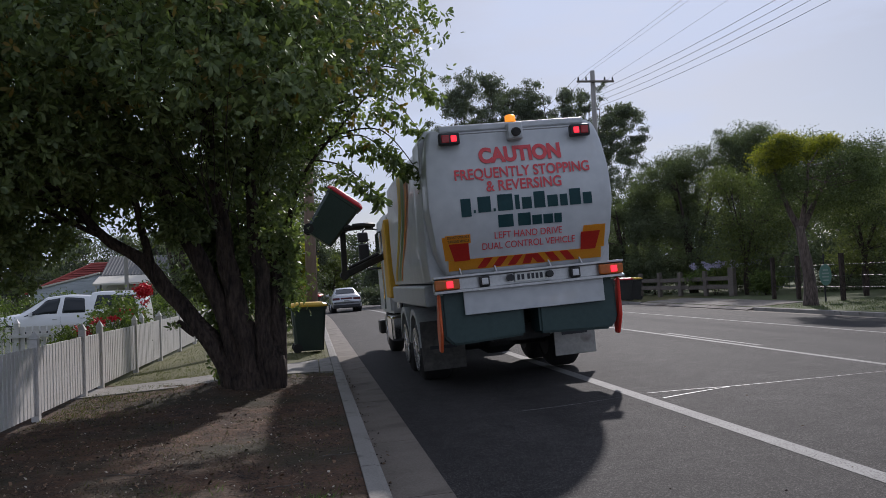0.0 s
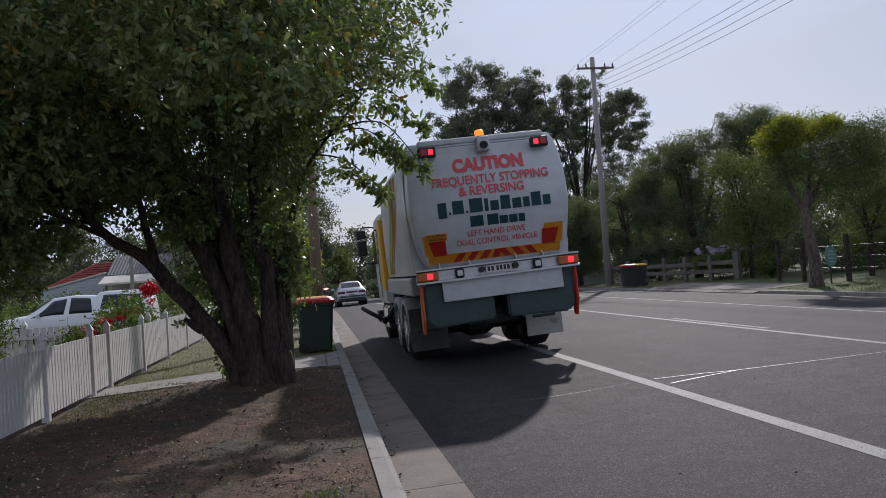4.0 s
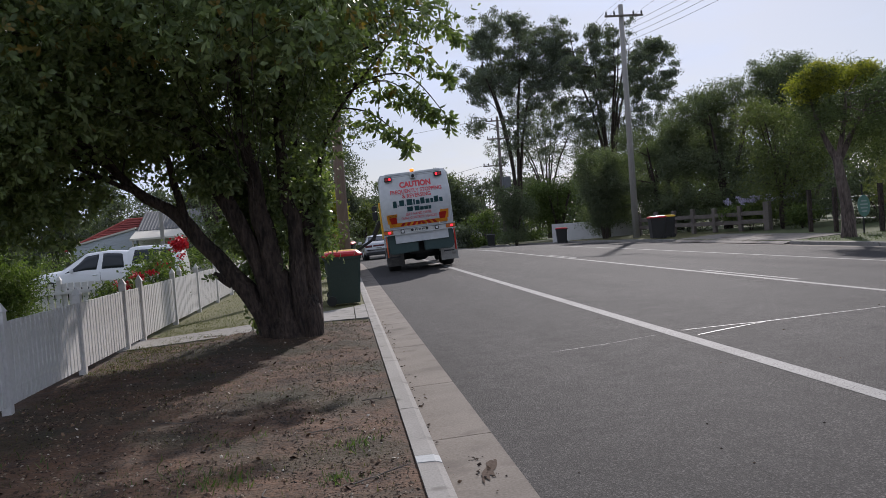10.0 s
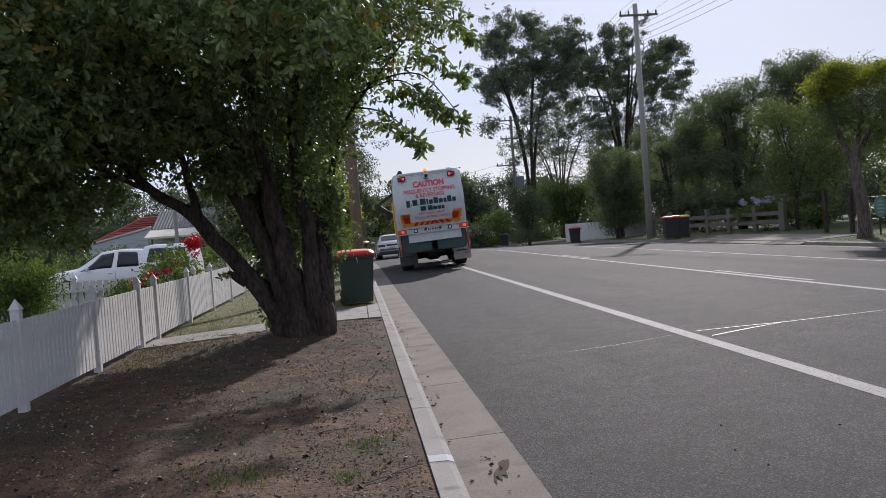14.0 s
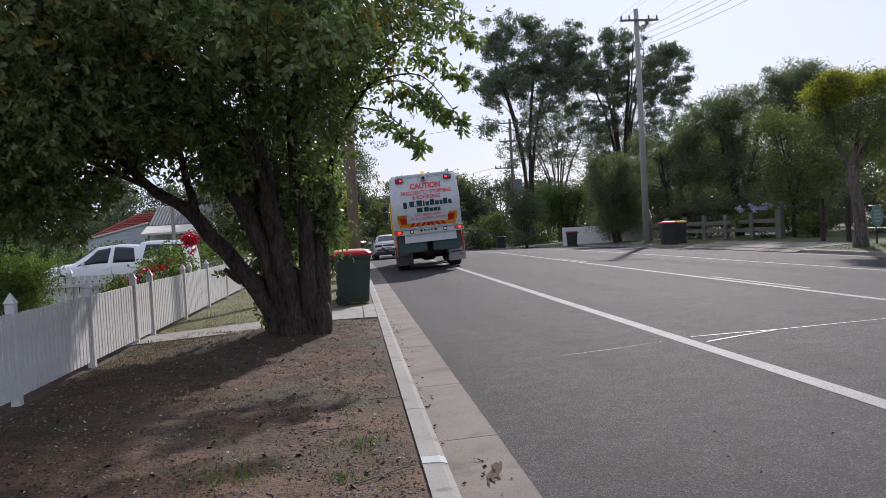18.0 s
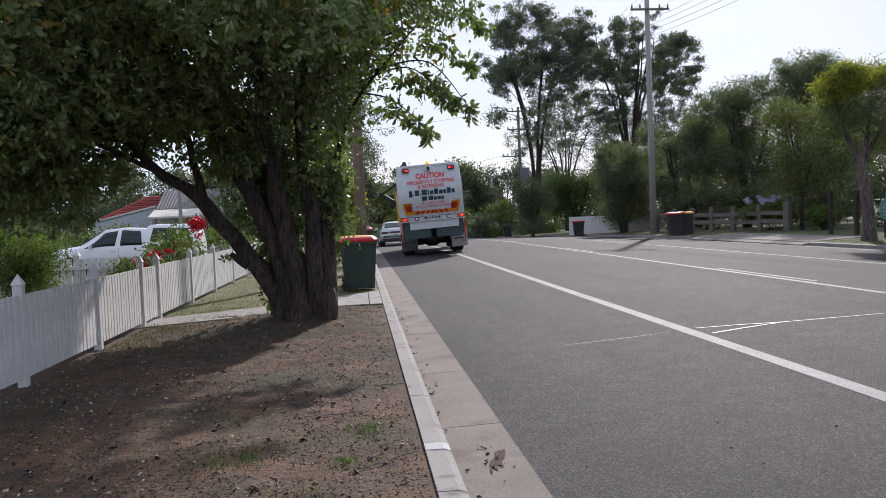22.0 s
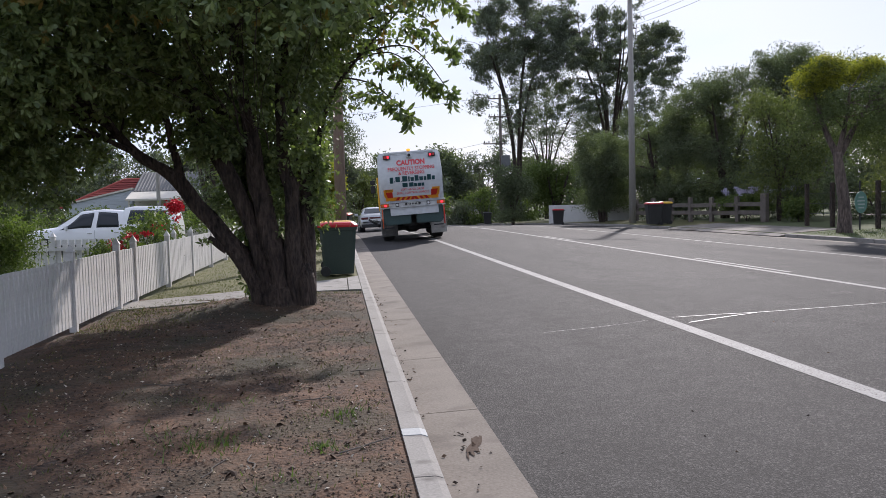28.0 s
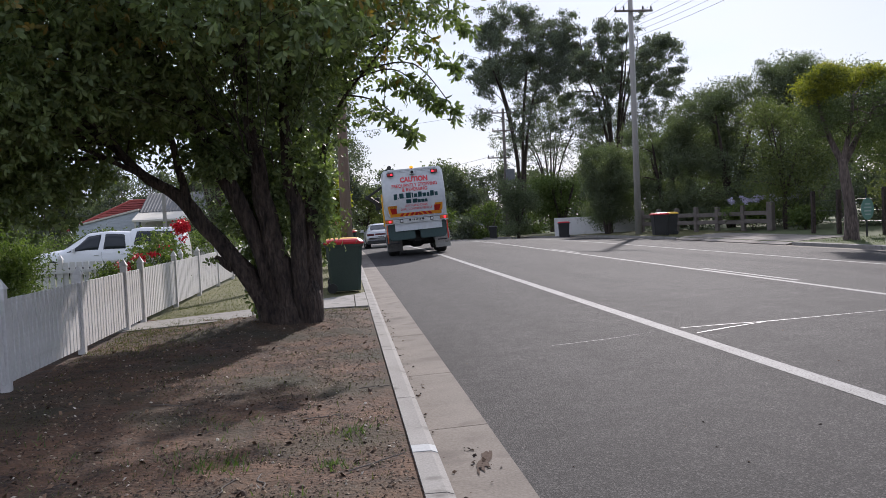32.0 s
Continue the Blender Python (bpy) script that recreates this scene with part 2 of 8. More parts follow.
M["chip"] = surface("chip", (0.2, 0.165, 0.12), (0.5, 0.44, 0.36), 0.9, big=3, fine=20, bump=0, island=0.9)
M["dead_leaf"] = surface("dead_leaf", (0.05, 0.028, 0.016), (0.2, 0.12, 0.07), 0.8, big=3, fine=20, bump=0, island=0.9)
M["crumbs"] = surface("crumbs", (0.03, 0.02, 0.013), (0.13, 0.085, 0.054), 0.95, big=3, fine=20, bump=0, island=0.9)
M["petal_red"] = surface("petal_red", (0.42, 0.003, 0.012), (0.7, 0.01, 0.03), 0.5, big=5, fine=20, bump=0, island=0.6)
M["petal_lilac"] = surface("petal_lilac", (0.4, 0.37, 0.5), (0.6, 0.56, 0.7), 0.6, big=5, fine=20, bump=0, island=0.6)
M["petal_pink"] = surface("petal_pink", (0.45, 0.12, 0.14), (0.6, 0.3, 0.3), 0.6, big=5, fine=20, bump=0, island=0.6)
M["fence"] = surface("fence_white", (0.51, 0.495, 0.475), (0.67, 0.655, 0.635), 0.5, big=1.5, fine=30, bump=0.05, speck=(2.2, 0.6, 0.8, (0.42, 0.41, 0.38)))
M["bin_green"] = surface("bin_green", (0.016, 0.034, 0.027), (0.032, 0.055, 0.044), 0.45, big=2, fine=40, bump=0.08)
M["bin_dark"] = surface("bin_dark", (0.018, 0.018, 0.018), (0.035, 0.034, 0.032), 0.5, big=2, fine=40)
M["lid_red"] = surface("lid_red", (0.4, 0.004, 0.01), (0.5, 0.009, 0.018), 0.42, big=3, fine=40, bump=0.05)
M["clods"] = surface("clods", (0.02, 0.014, 0.01), (0.07, 0.043, 0.028), 0.95, big=3, fine=20, bump=0, island=0.9)
M["lid_yellow"] = surface("lid_yellow", (0.62, 0.36, 0.02), (0.72, 0.46, 0.05), 0.42, big=3, fine=40, bump=0.05)
M["rubber"] = surface("rubber", (0.012, 0.012, 0.012), (0.035, 0.033, 0.031), 0.8, big=4, fine=40, bump=0.15)
M["black"] = surface("black_plastic", (0.012, 0.012, 0.013), (0.025, 0.025, 0.025), 0.5, big=4, fine=40)
M["truck_white"] = surface("truck_white", (0.44, 0.46, 0.475), (0.6, 0.615, 0.62), 0.36, big=0.7, fine=6, bump=0, speck=(2.2, 0.6, 0.85, (0.46, 0.455, 0.43)), coat=0.25)
M["truck_grey"] = surface("truck_grey", (0.32, 0.33, 0.33), (0.45, 0.46, 0.45), 0.4, big=1.5, fine=20, bump=0.03)
M["steel"] = surface("galvanised_steel", (0.42, 0.43, 0.43), (0.62, 0.62, 0.61), 0.38, 0.75, big=3, fine=25, bump=0.06)
M["steel_dull"] = surface("dull_steel", (0.11, 0.115, 0.12), (0.17, 0.175, 0.18), 0.6, 0.2, big=3, fine=25, bump=0.06)
M["chrome"] = surface("chrome", (0.7, 0.7, 0.7), (0.85, 0.85, 0.85), 0.12, 1.0, big=3, fine=25, bump=0)
M["dark_steel"] = surface("dark_steel", (0.02, 0.02, 0.02), (0.05, 0.048, 0.045), 0.55, 0.4, big=3, fine=25, bump=0.1)
M["truck_green"] = surface("truck_green", (0.022, 0.05, 0.048), (0.04, 0.075, 0.07), 0.5, big=2, fine=15, bump=0.06)
M["truck_yellow"] = surface("truck_yellow", (0.62, 0.33, 0.012), (0.74, 0.42, 0.03), 0.4, big=2, fine=15, bump=0.03)
M["flap"] = surface("mud_flap", (0.33, 0.32, 0.29), (0.52, 0.5, 0.46), 0.75, big=3, fine=20, bump=0.08, speck=(4, 0.55, 0.75, (0.16, 0.14, 0.12)))
# much darker grey than the other flap, for the left side
M["flap_dark"] = surface("dark_grey_flap", (0.05, 0.048, 0.044), (0.13, 0.122, 0.11), 0.8, big=3, fine=20, bump=0.08, speck=(4, 0.55, 0.75, (0.2, 0.18, 0.16)))
M["reflect_orange"] = surface("reflect_orange", (0.85, 0.36, 0.02), (0.95, 0.45, 0.04), 0.35, big=3, fine=60, bump=0)
M["reflect_red"] = surface("reflect_red", (0.6, 0.03, 0.02), (0.72, 0.05, 0.03), 0.35, big=3, fine=60, bump=0)
M["orange_guard"] = surface("orange_guard", (0.62, 0.1, 0.03), (0.75, 0.16, 0.05), 0.45, big=3, fine=20, bump=0)
M["text_red"] = surface("text_red", (0.62, 0.05, 0.06), (0.75, 0.08, 0.09), 0.4, big=3, fine=30, bump=0)
M["text_teal"] = surface("text_teal", (0.014, 0.085, 0.095), (0.022, 0.11, 0.12), 0.4, big=3, fine=30, bump=0)
M["graphic_yellow"] = surface("graphic_yellow", (0.7, 0.5, 0.03), (0.8, 0.6, 0.06), 0.4, big=3, fine=30, bump=0)
M["graphic_green"] = surface("graphic_green", (0.15, 0.3, 0.06), (0.3, 0.42, 0.1), 0.4, big=3, fine=30, bump=0)
M["plate"] = surface("plate", (0.6, 0.6, 0.55), (0.7, 0.7, 0.66), 0.4, big=3, fine=30, bump=0)
M["text_dark"] = surface("text_dark", (0.02, 0.02, 0.025), (0.04, 0.04, 0.045), 0.5, big=3, fine=30, bump=0)
M["lamp_red"] = surface("lamp_red", (0.35, 0.02, 0.02), (0.45, 0.03, 0.03), 0.25, bump=0)
M["lamp_dull"] = surface("lamp_dull", (0.06, 0.008, 0.01), (0.1, 0.014, 0.016), 0.3, bump=0)
M["lamp_red_on"] = surface("lamp_red_on", (0.6, 0.02, 0.03), (0.7, 0.04, 0.05), 0.25, bump=0, emit=(1.0, 0.03, 0.05), power=1.5)
M["lamp_amber"] = surface("lamp_amber", (0.42, 0.1, 0.015), (0.5, 0.14, 0.02), 0.25, bump=0)
M["beacon_on"] = surface("beacon_on", (0.8, 0.3, 0.02), (0.9, 0.36, 0.03), 0.25, bump=0, emit=(1.0, 0.32, 0.03), power=1.0)
M["lamp_white"] = surface("lamp_white", (0.55, 0.55, 0.55), (0.7, 0.7, 0.7), 0.2, bump=0)
M["suv_grey"] = surface("suv_grey", (0.44, 0.445, 0.475), (0.53, 0.535, 0.565), 0.3, 0.45, big=0.8, fine=300, bump=0, coat=0.6)
M["silver"] = surface("silver_paint", (0.4, 0.41, 0.43), (0.5, 0.51, 0.53), 0.3, 0.6, big=0.8, fine=300, bump=0, coat=0.5)
M["white_paint"] = surface("white_paint", (0.68, 0.68, 0.69), (0.78, 0.78, 0.78), 0.3, big=0.8, fine=100, bump=0, coat=0.5)
M["glass"] = glass("dark_glass")
M["rim"] = surface("alloy_rim", (0.12, 0.115, 0.11), (0.19, 0.182, 0.175), 0.4, 0.5, big=4, fine=30, bump=0)
M["rim_bright"] = surface("bright_rim", (0.5, 0.5, 0.5), (0.65, 0.65, 0.65), 0.25, 0.9, big=4, fine=30, bump=0)
M["tile_red"] = surface("roof_tile_red", (0.2, 0.035, 0.03), (0.33, 0.075, 0.06), 0.8, big=0.8, fine=14, bump=0.2, random_by_object=0.4)
M["roof_metal"] = surface("roof_metal", (0.12, 0.12, 0.118), (0.18, 0.18, 0.177), 0.8, 0.0, big=0.6, fine=20, bump=0.03)
M["wall_cream"] = surface("wall_cream", (0.5, 0.47, 0.4), (0.62, 0.58, 0.5), 0.8, big=0.7, fine=30)
M["wall_grey"] = surface("wall_grey", (0.42, 0.45, 0.48), (0.52, 0.55, 0.58), 0.8, big=0.7, fine=30)
M["brick_brown"] = surface("brick_brown", (0.25, 0.12, 0.07), (0.36, 0.2, 0.13), 0.9, big=1, fine=20)
M["wire"] = surface("wire", (0.02, 0.02, 0.022), (0.05, 0.05, 0.055), 0.5, bump=0)
M["sign_green"] = surface("sign_green", (0.09, 0.2, 0.16), (0.14, 0.26, 0.21), 0.5, big=3, fine=20, bump=0)
M["sign_pale"] = surface("sign_pale", (0.28, 0.36, 0.32), (0.34, 0.41, 0.37), 0.5, big=3, fine=20, bump=0)

# ---------------------------------------------------------------- mesh helpers


def part(name, bm, material, parent=None, label="", smooth=False):
    """Link a bmesh as one mesh object under a thing or part."""
    me = bpy.data.meshes.new(name)
    bm.to_mesh(me)
    bm.free()
    if smooth:
        me.polygons.foreach_set("use_smooth", [True] * len(me.polygons))
    me.materials.append(material)
    ob = new(name, me)
    if parent is not None:
        ob.parent = parent
    if label:
        ob["label"] = label
    return ob


def shared(name, me, parent, m):
    """Another object on the same mesh."""
    ob = new(name, me)
    ob.parent = parent
    ob.matrix_basis = m
    return ob


def root(name, m, label, category, group="", kind=""):
    ob = new(name)
    ob.empty_display_size = 0.2
    ob.matrix_basis = m
    return tagged(ob, label, category, group, kind)


def box(bm, c, s, rot=None, bevel=0.0, taper=None):
    """A box about c of size s; taper shrinks its top in x and y."""
    made = bmesh.ops.create_cube(bm, size=1.0)["verts"]
    for v in made:
        k = taper if (taper and v.co.z > 0) else (1, 1)
        v.co = Vector((v.co.x * s[0] * k[0], v.co.y * s[1] * k[1], v.co.z * s[2]))
    if bevel:
        edges = list({e for v in made for e in v.link_edges})
        res = bmesh.ops.bevel(bm, geom=edges, offset=bevel, segments=2, affect="EDGES", profile=0.5)
        made = list({v for f in res["faces"] for v in f.verts} | {v for v in made if v.is_valid})
    m = Matrix.Translation(c) @ (rot.to_4x4() if rot is not None else Matrix())
    bmesh.ops.transform(bm, matrix=m, verts=made)
    return made


def tube(bm, pts, radii, seg=8, cap=True, wobble=0.0):
    """A tapered tube along points."""
    rings = []
    n = len(pts)
    pts = [Vector(p) for p in pts]
    for i, p in enumerate(pts):
        d = (pts[min(i + 1, n - 1)] - pts[max(i - 1, 0)])
        if d.length < 1e-6:
            d = Vector((0, 0, 1))
        d.normalize()
        up = Vector((1, 0, 0)) if abs(d.x) < 0.9 else Vector((0, 1, 0))
        u = (up - d * up.dot(d)).normalized()
        w = d.cross(u)
        ring = []
        for k in range(seg):
            a = 2 * math.pi * k / seg
            r = radii[i]
            if wobble:
                q = p * 3.0 + Vector((math.cos(a), math.sin(a), 0)) * 1.3
                r *= 1 + wobble * (noise.noise(q) + 0.6 * math.sin(3 * a + p.z * 1.7))
            ring.append(bm.verts.new(p + (u * math.cos(a) + w * math.sin(a)) * r))
        rings.append(ring)
    for a, b in zip(rings, rings[1:]):
        for k in range(seg):
            bm.faces.new((a[k], a[(k + 1) % seg], b[(k + 1) % seg], b[k]))
    if cap:
        bm.faces.new(list(reversed(rings[0])))
        bm.faces.new(rings[-1])


def smooth_line(pts, steps=4):
    """Catmull-Rom through points."""
    pts = [Vector(p) for p in pts]
    out = []
    for i in range(len(pts) - 1):
        p0, p1, p2, p3 = pts[max(i - 1, 0)], pts[i], pts[i + 1], pts[min(i + 2, len(pts) - 1)]
        for k in range(steps):
            t = k / steps
            out.append(0.5 * ((2 * p1) + (p2 - p0) * t + (2 * p0 - 5 * p1 + 4 * p2 - p3) * t * t + (3 * p1 - p0 - 3 * p2 + p3) * t ** 3))
    out.append(pts[-1])
    return out


def prism(bm, poly, axis, lo, hi):
    """Extrude a 2D outline between lo and hi along an axis (0 x, 1 y, 2 z)."""
    def place(a, b, c):
        return {0: (c, a, b), 1: (a, c, b), 2: (a, b, c)}[axis]
    v0 = [bm.verts.new(place(a, b, lo)) for a, b in poly]
    v1 = [bm.verts.new(place(a, b, hi)) for a, b in poly]
    n = len(poly)
    faces = [bm.faces.new(v0), bm.faces.new(list(reversed(v1)))]
    for i in range(n):
        faces.append(bm.faces.new((v0[i], v1[i], v1[(i + 1) % n], v0[(i + 1) % n])))
    bmesh.ops.recalc_face_normals(bm, faces=faces)
    return v0 + v1


def loft(bm, rings, cap=True):
    vs = [[bm.verts.new(p) for p in r] for r in rings]
    n = len(vs[0])
    faces = []
    for a, b in zip(vs, vs[1:]):
        for k in range(n):
            faces.append(bm.faces.new((a[k], a[(k + 1) % n], b[(k + 1) % n], b[k])))
    if cap:
        faces += [bm.faces.new(vs[0]), bm.faces.new(list(reversed(vs[-1])))]
    bmesh.ops.recalc_face_normals(bm, faces=faces)


def mesh_of(name, verts, faces, material, parent=None, label="", smooth=False):
    me = bpy.data.meshes.new(name)
    me.from_pydata([tuple(v) for v in verts] if not isinstance(verts, np.ndarray) else verts.tolist(), [], faces if not isinstance(faces, np.ndarray) else faces.tolist())
    me.validate()
    if smooth:
        me.polygons.foreach_set("use_smooth", [True] * len(me.polygons))
    me.materials.append(material)
    ob = new(name, me)
    if parent is not None:
        ob.parent = parent
    if label:
        ob["label"] = label
    return ob


def lettering(name, words, size, material, parent, m, width=None, bold=0.0, label=""):
    """Raised lettering, made into a mesh, centred on m, in its x-y plane."""
    cu = bpy.data.curves.new(name, "FONT")
    cu.body, cu.size, cu.align_x, cu.align_y, cu.extrude, cu.offset = words, size, "CENTER", "CENTER", 0.0015, bold
    tmp = bpy.data.objects.new(name, cu)
    me = bpy.data.meshes.new_from_object(tmp)
    bpy.data.objects.remove(tmp)
    bpy.data.curves.remove(cu)
    if width:
        xs = [v.co.x for v in me.vertices]
        k = width / (max(xs) - min(xs))
        for v in me.vertices:
            v.co.x *= k
    me.materials.clear()
    me.materials.append(material)
    ob = new(name, me)
    ob.parent = parent
    ob.matrix_basis = m
    if label:
        ob["label"] = label
    return ob


def leaf_mesh(name, centres, length, width, material, parent, seed=1, droop=0.4, fold=0.25, kind="stuff", label=""):
    """Many small leaves as one mesh: each a folded kite of two triangles."""
    rng = np.random.default_rng(seed)
    n = len(centres)
    d = rng.normal(size=(n, 3))
    d[:, 2] -= droop * 1.5
    d /= np.linalg.norm(d, axis=1)[:, None]
    r = rng.normal(size=(n, 3))
    s = np.cross(d, r)
    s /= np.linalg.norm(s, axis=1)[:, None] + 1e-9
    up = np.cross(s, d)
    ln = (length * rng.uniform(0.65, 1.25, n))[:, None]
    wd = (width * rng.uniform(0.7, 1.2, n))[:, None]
    c = np.asarray(centres)
    v = np.empty((n, 4, 3))
    v[:, 0] = c - d * ln * 0.5
    v[:, 1] = c - d * ln * 0.05 + s * wd * 0.5 + up * wd * fold
    v[:, 2] = c + d * ln * 0.5
    v[:, 3] = c - d * ln * 0.05 - s * wd * 0.5 + up * wd * fold
    i = np.arange(n)[:, None] * 4
    f = np.concatenate([i + np.array([[0, 1, 2]]), i + np.array([[0, 2, 3]])], 0)
    me = bpy.data.meshes.new(name)
    me.vertices.add(n * 4)
    me.vertices.foreach_set("co", v.reshape(-1))
    me.loops.add(len(f) * 3)
    me.loops.foreach_set("vertex_index", f.reshape(-1).astype(np.int32))
    me.polygons.add(len(f))
    me.polygons.foreach_set("loop_start", np.arange(0, len(f) * 3, 3, dtype=np.int32))
    me.update(calc_edges=True)
    me.materials.append(material)
    ob = new(name, me)
    if parent is not None:
        ob.parent = parent
    if kind:
        ob["kind"] = kind
    if label:
        ob["label"] = label
    return ob


def cloud(rng, blobs, count, clumps, spread, hollow=0.35):
    """Points in clumps inside ellipsoids (centre, radii, weight)."""
    wts = np.array([b[2] * b[1][0] * b[1][1] * b[1][2] for b in blobs])
    wts = wts / wts.sum()
    cl = []
    for b, wgt in zip(blobs, wts):
        k = max(3, int(clumps * wgt))
        q = rng.normal(size=(k, 3))
        q /= np.linalg.norm(q, axis=1)[:, None]
        rad = hollow + (1 - hollow) * rng.uniform(0, 1, k) ** 0.6
        cl.append(np.array(b[0]) + q * rad[:, None] * np.array(b[1]))
    cl = np.concatenate(cl)
    size = spread * rng.uniform(0.45, 1.4, len(cl))
    pick = rng.integers(0, len(cl), count)
    return cl[pick] + np.clip(rng.normal(size=(count, 3)), -1.7, 1.7) * size[pick][:, None] * np.array([1, 1, 0.7]), cl


def rosettes(name, tips, axes, length, width, material, parent, seed=1, per=8, label=""):
    """Whorls of rounded leaves round shoot tips, as one mesh: each leaf a creased oval of six corners that arches over."""
    rng = np.random.default_rng(seed)
    n = len(tips) * per
    p = np.repeat(np.asarray(tips), per, 0)
    ax = np.repeat(np.asarray(axes), per, 0)
    k = np.tile(np.arange(per), len(tips))
    ref = rng.normal(size=(len(tips), 3))
    u = np.cross(np.asarray(axes), ref)
    u /= np.linalg.norm(u, axis=1)[:, None] + 1e-9
    w = np.cross(np.asarray(axes), u)
    u, w = np.repeat(u, per, 0), np.repeat(w, per, 0)
    a = k * 2.4 + rng.uniform(-0.35, 0.35, n)
    out = u * np.cos(a)[:, None] + w * np.sin(a)[:, None]
    spread = rng.uniform(0.5, 1.25, n)[:, None]
    d = ax * np.cos(spread) + out * np.sin(spread)
    d[:, 2] -= rng.uniform(0.0, 0.55, n)
    d /= np.linalg.norm(d, axis=1)[:, None]
    s = np.cross(d, ax + rng.normal(size=(n, 3)) * 0.25)
    s /= np.linalg.norm(s, axis=1)[:, None] + 1e-9
    up = np.cross(s, d)
    ln = (length * rng.uniform(0.6, 1.2, n))[:, None]
    wd = (width * rng.uniform(0.75, 1.2, n))[:, None]
    b = p - ax * (0.05 * rng.uniform(0, 1, n))[:, None] + d * ln * 0.1
    arch = up * ln * 0.12
    v = np.empty((n, 6, 3))
    v[:, 0] = b
    v[:, 1] = b + d * ln * 0.4 + s * wd * 0.42 + arch * 0.75
    v[:, 2] = b + d * ln * 0.72 + s * wd * 0.46 + arch * 0.5
    v[:, 3] = b + d * ln - arch * 0.6
    v[:, 4] = b + d * ln * 0.72 - s * wd * 0.46 + arch * 0.5
    v[:, 5] = b + d * ln * 0.4 - s * wd * 0.42 + arch * 0.75
    i = np.arange(n)[:, None] * 6
    f = np.stack([i + np.array([[0, 1, 5]]), i + np.array([[1, 2, 4]]), i + np.array([[1, 4, 5]]), i + np.array([[2, 3, 4]])], 1).reshape(-1, 3)
    me = bpy.data.meshes.new(name)
    me.vertices.add(n * 6)
    me.vertices.foreach_set("co", v.reshape(-1))
    me.loops.add(len(f) * 3)
    me.loops.foreach_set("vertex_index", f.reshape(-1).astype(np.int32))
    me.polygons.add(len(f))
    me.polygons.foreach_set("loop_start", np.arange(0, len(f) * 3, 3, dtype=np.int32))
    me.update(calc_edges=True)
    me.materials.append(material)
    ob = new(name, me)
    ob.parent = parent
    ob["kind"] = "stuff"
    if label:
        ob["label"] = label
    return ob


def shoots(rng, blobs, count, hollow=0.45):
    """Shoot tips inside ellipsoids, and the outward, slightly rising way that each one grows."""
    wts = np.array([b[2] * (b[1][0] * b[1][1] * b[1][2]) ** 0.9 for b in blobs])
    wts = wts / wts.sum()
    tips, axes = [], []
    for b, wgt in zip(blobs, wts):
        k = max(2, int(count * wgt))
        q = rng.normal(size=(k, 3))
        q /= np.linalg.norm(q, axis=1)[:, None]
        rad = hollow + (1.06 - hollow) * rng.uniform(0, 1, k) ** 0.6
        tips.append(np.array(b[0]) + q * rad[:, None] * np.array(b[1]))
        a = q + rng.normal(size=(k, 3)) * 0.45 + np.array([0, 0, 0.25])
        axes.append(a / np.linalg.norm(a, axis=1)[:, None])
    return np.concatenate(tips), np.concatenate(axes)

# ---------------------------------------------------------------- lie of the land


def bend(y):
    """Sideways shift of the road as it bends to the left."""
    return -max(y - 35.0, 0.0) ** 2 / 950.0 if y < 120 else -7.6 - (y - 120) * 0.18


def rise(y):
    """The road falls away gently past a crest."""
    return -0.02 * 4.0 * math.log(1 + math.exp(min((y - 46.0) / 4.0, 40))) if y < 130 else -0.02 * 84


STATIONS = [-60, -40, -25, -15, -10, -6] + [round(-4 + 2 * i, 1) for i in range(0, 70)] + [142, 160, 190, 240, 320, 450, 700, 1200]
KERB_BACK, KERB_FACE, GUTTER_EDGE = 0.33, 0.48, 0.95
FAR_GUTTER, FAR_FACE, FAR_BACK = 15.0, 15.45, 15.6
VERGE = 0.12


def strip(name, offsets, material, lift=0.0, parent=None, lo=-60, hi=1200):
    """A sheet along the road; offsets are (x, z) across it."""
    ys = [y for y in STATIONS if lo <= y <= hi]
    vs, fs = [], []
    for y in ys:
        for x, z in offsets:
            vs.append((x + bend(y), y, z + lift + rise(y)))
    k = len(offsets)
    for i in range(len(ys) - 1):
        for j in range(k - 1):
            a = i * k + j
            fs.append((a, a + 1, a + 1 + k, a + k))
    return mesh_of(name, vs, fs, material, parent)


ground = strip("ground", [(-900, -3.0), (-120, -0.6), (-30, -0.35), (-8, 0.0), (-5.2, 0.02), (0.3, 0.02), (0.4, -0.1), (15.5, -0.1), (15.62, 0.12), (19, 0.2), (26, 0.3), (60, 0.4), (140, 0.5), (900, -2.0)], M["grass_far"])
tagged(ground, "dry grassy ground running out to the far trees", "ground", kind="structure")
road = strip("road", [(GUTTER_EDGE, 0.0), (3.67, 0.085)], M["asphalt_old"])
tagged(road, "grey asphalt parking shoulder beside the kerb", "road", kind="structure")
lanes = strip("road", [(3.67, 0.085), (7.21, 0.202), (11.2, 0.107), (FAR_GUTTER + 0.05, 0.004)], M["asphalt"])
tagged(lanes, "grey asphalt traffic lanes with coarse aggregate", "road", kind="structure")


def camber(x):
    """Height of the road above its gutter, across its width."""
    return float(np.interp(x, [0.95, 3.67, 7.21, 11.2, 15.05], [0.0, 0.085, 0.202, 0.107, 0.004]))


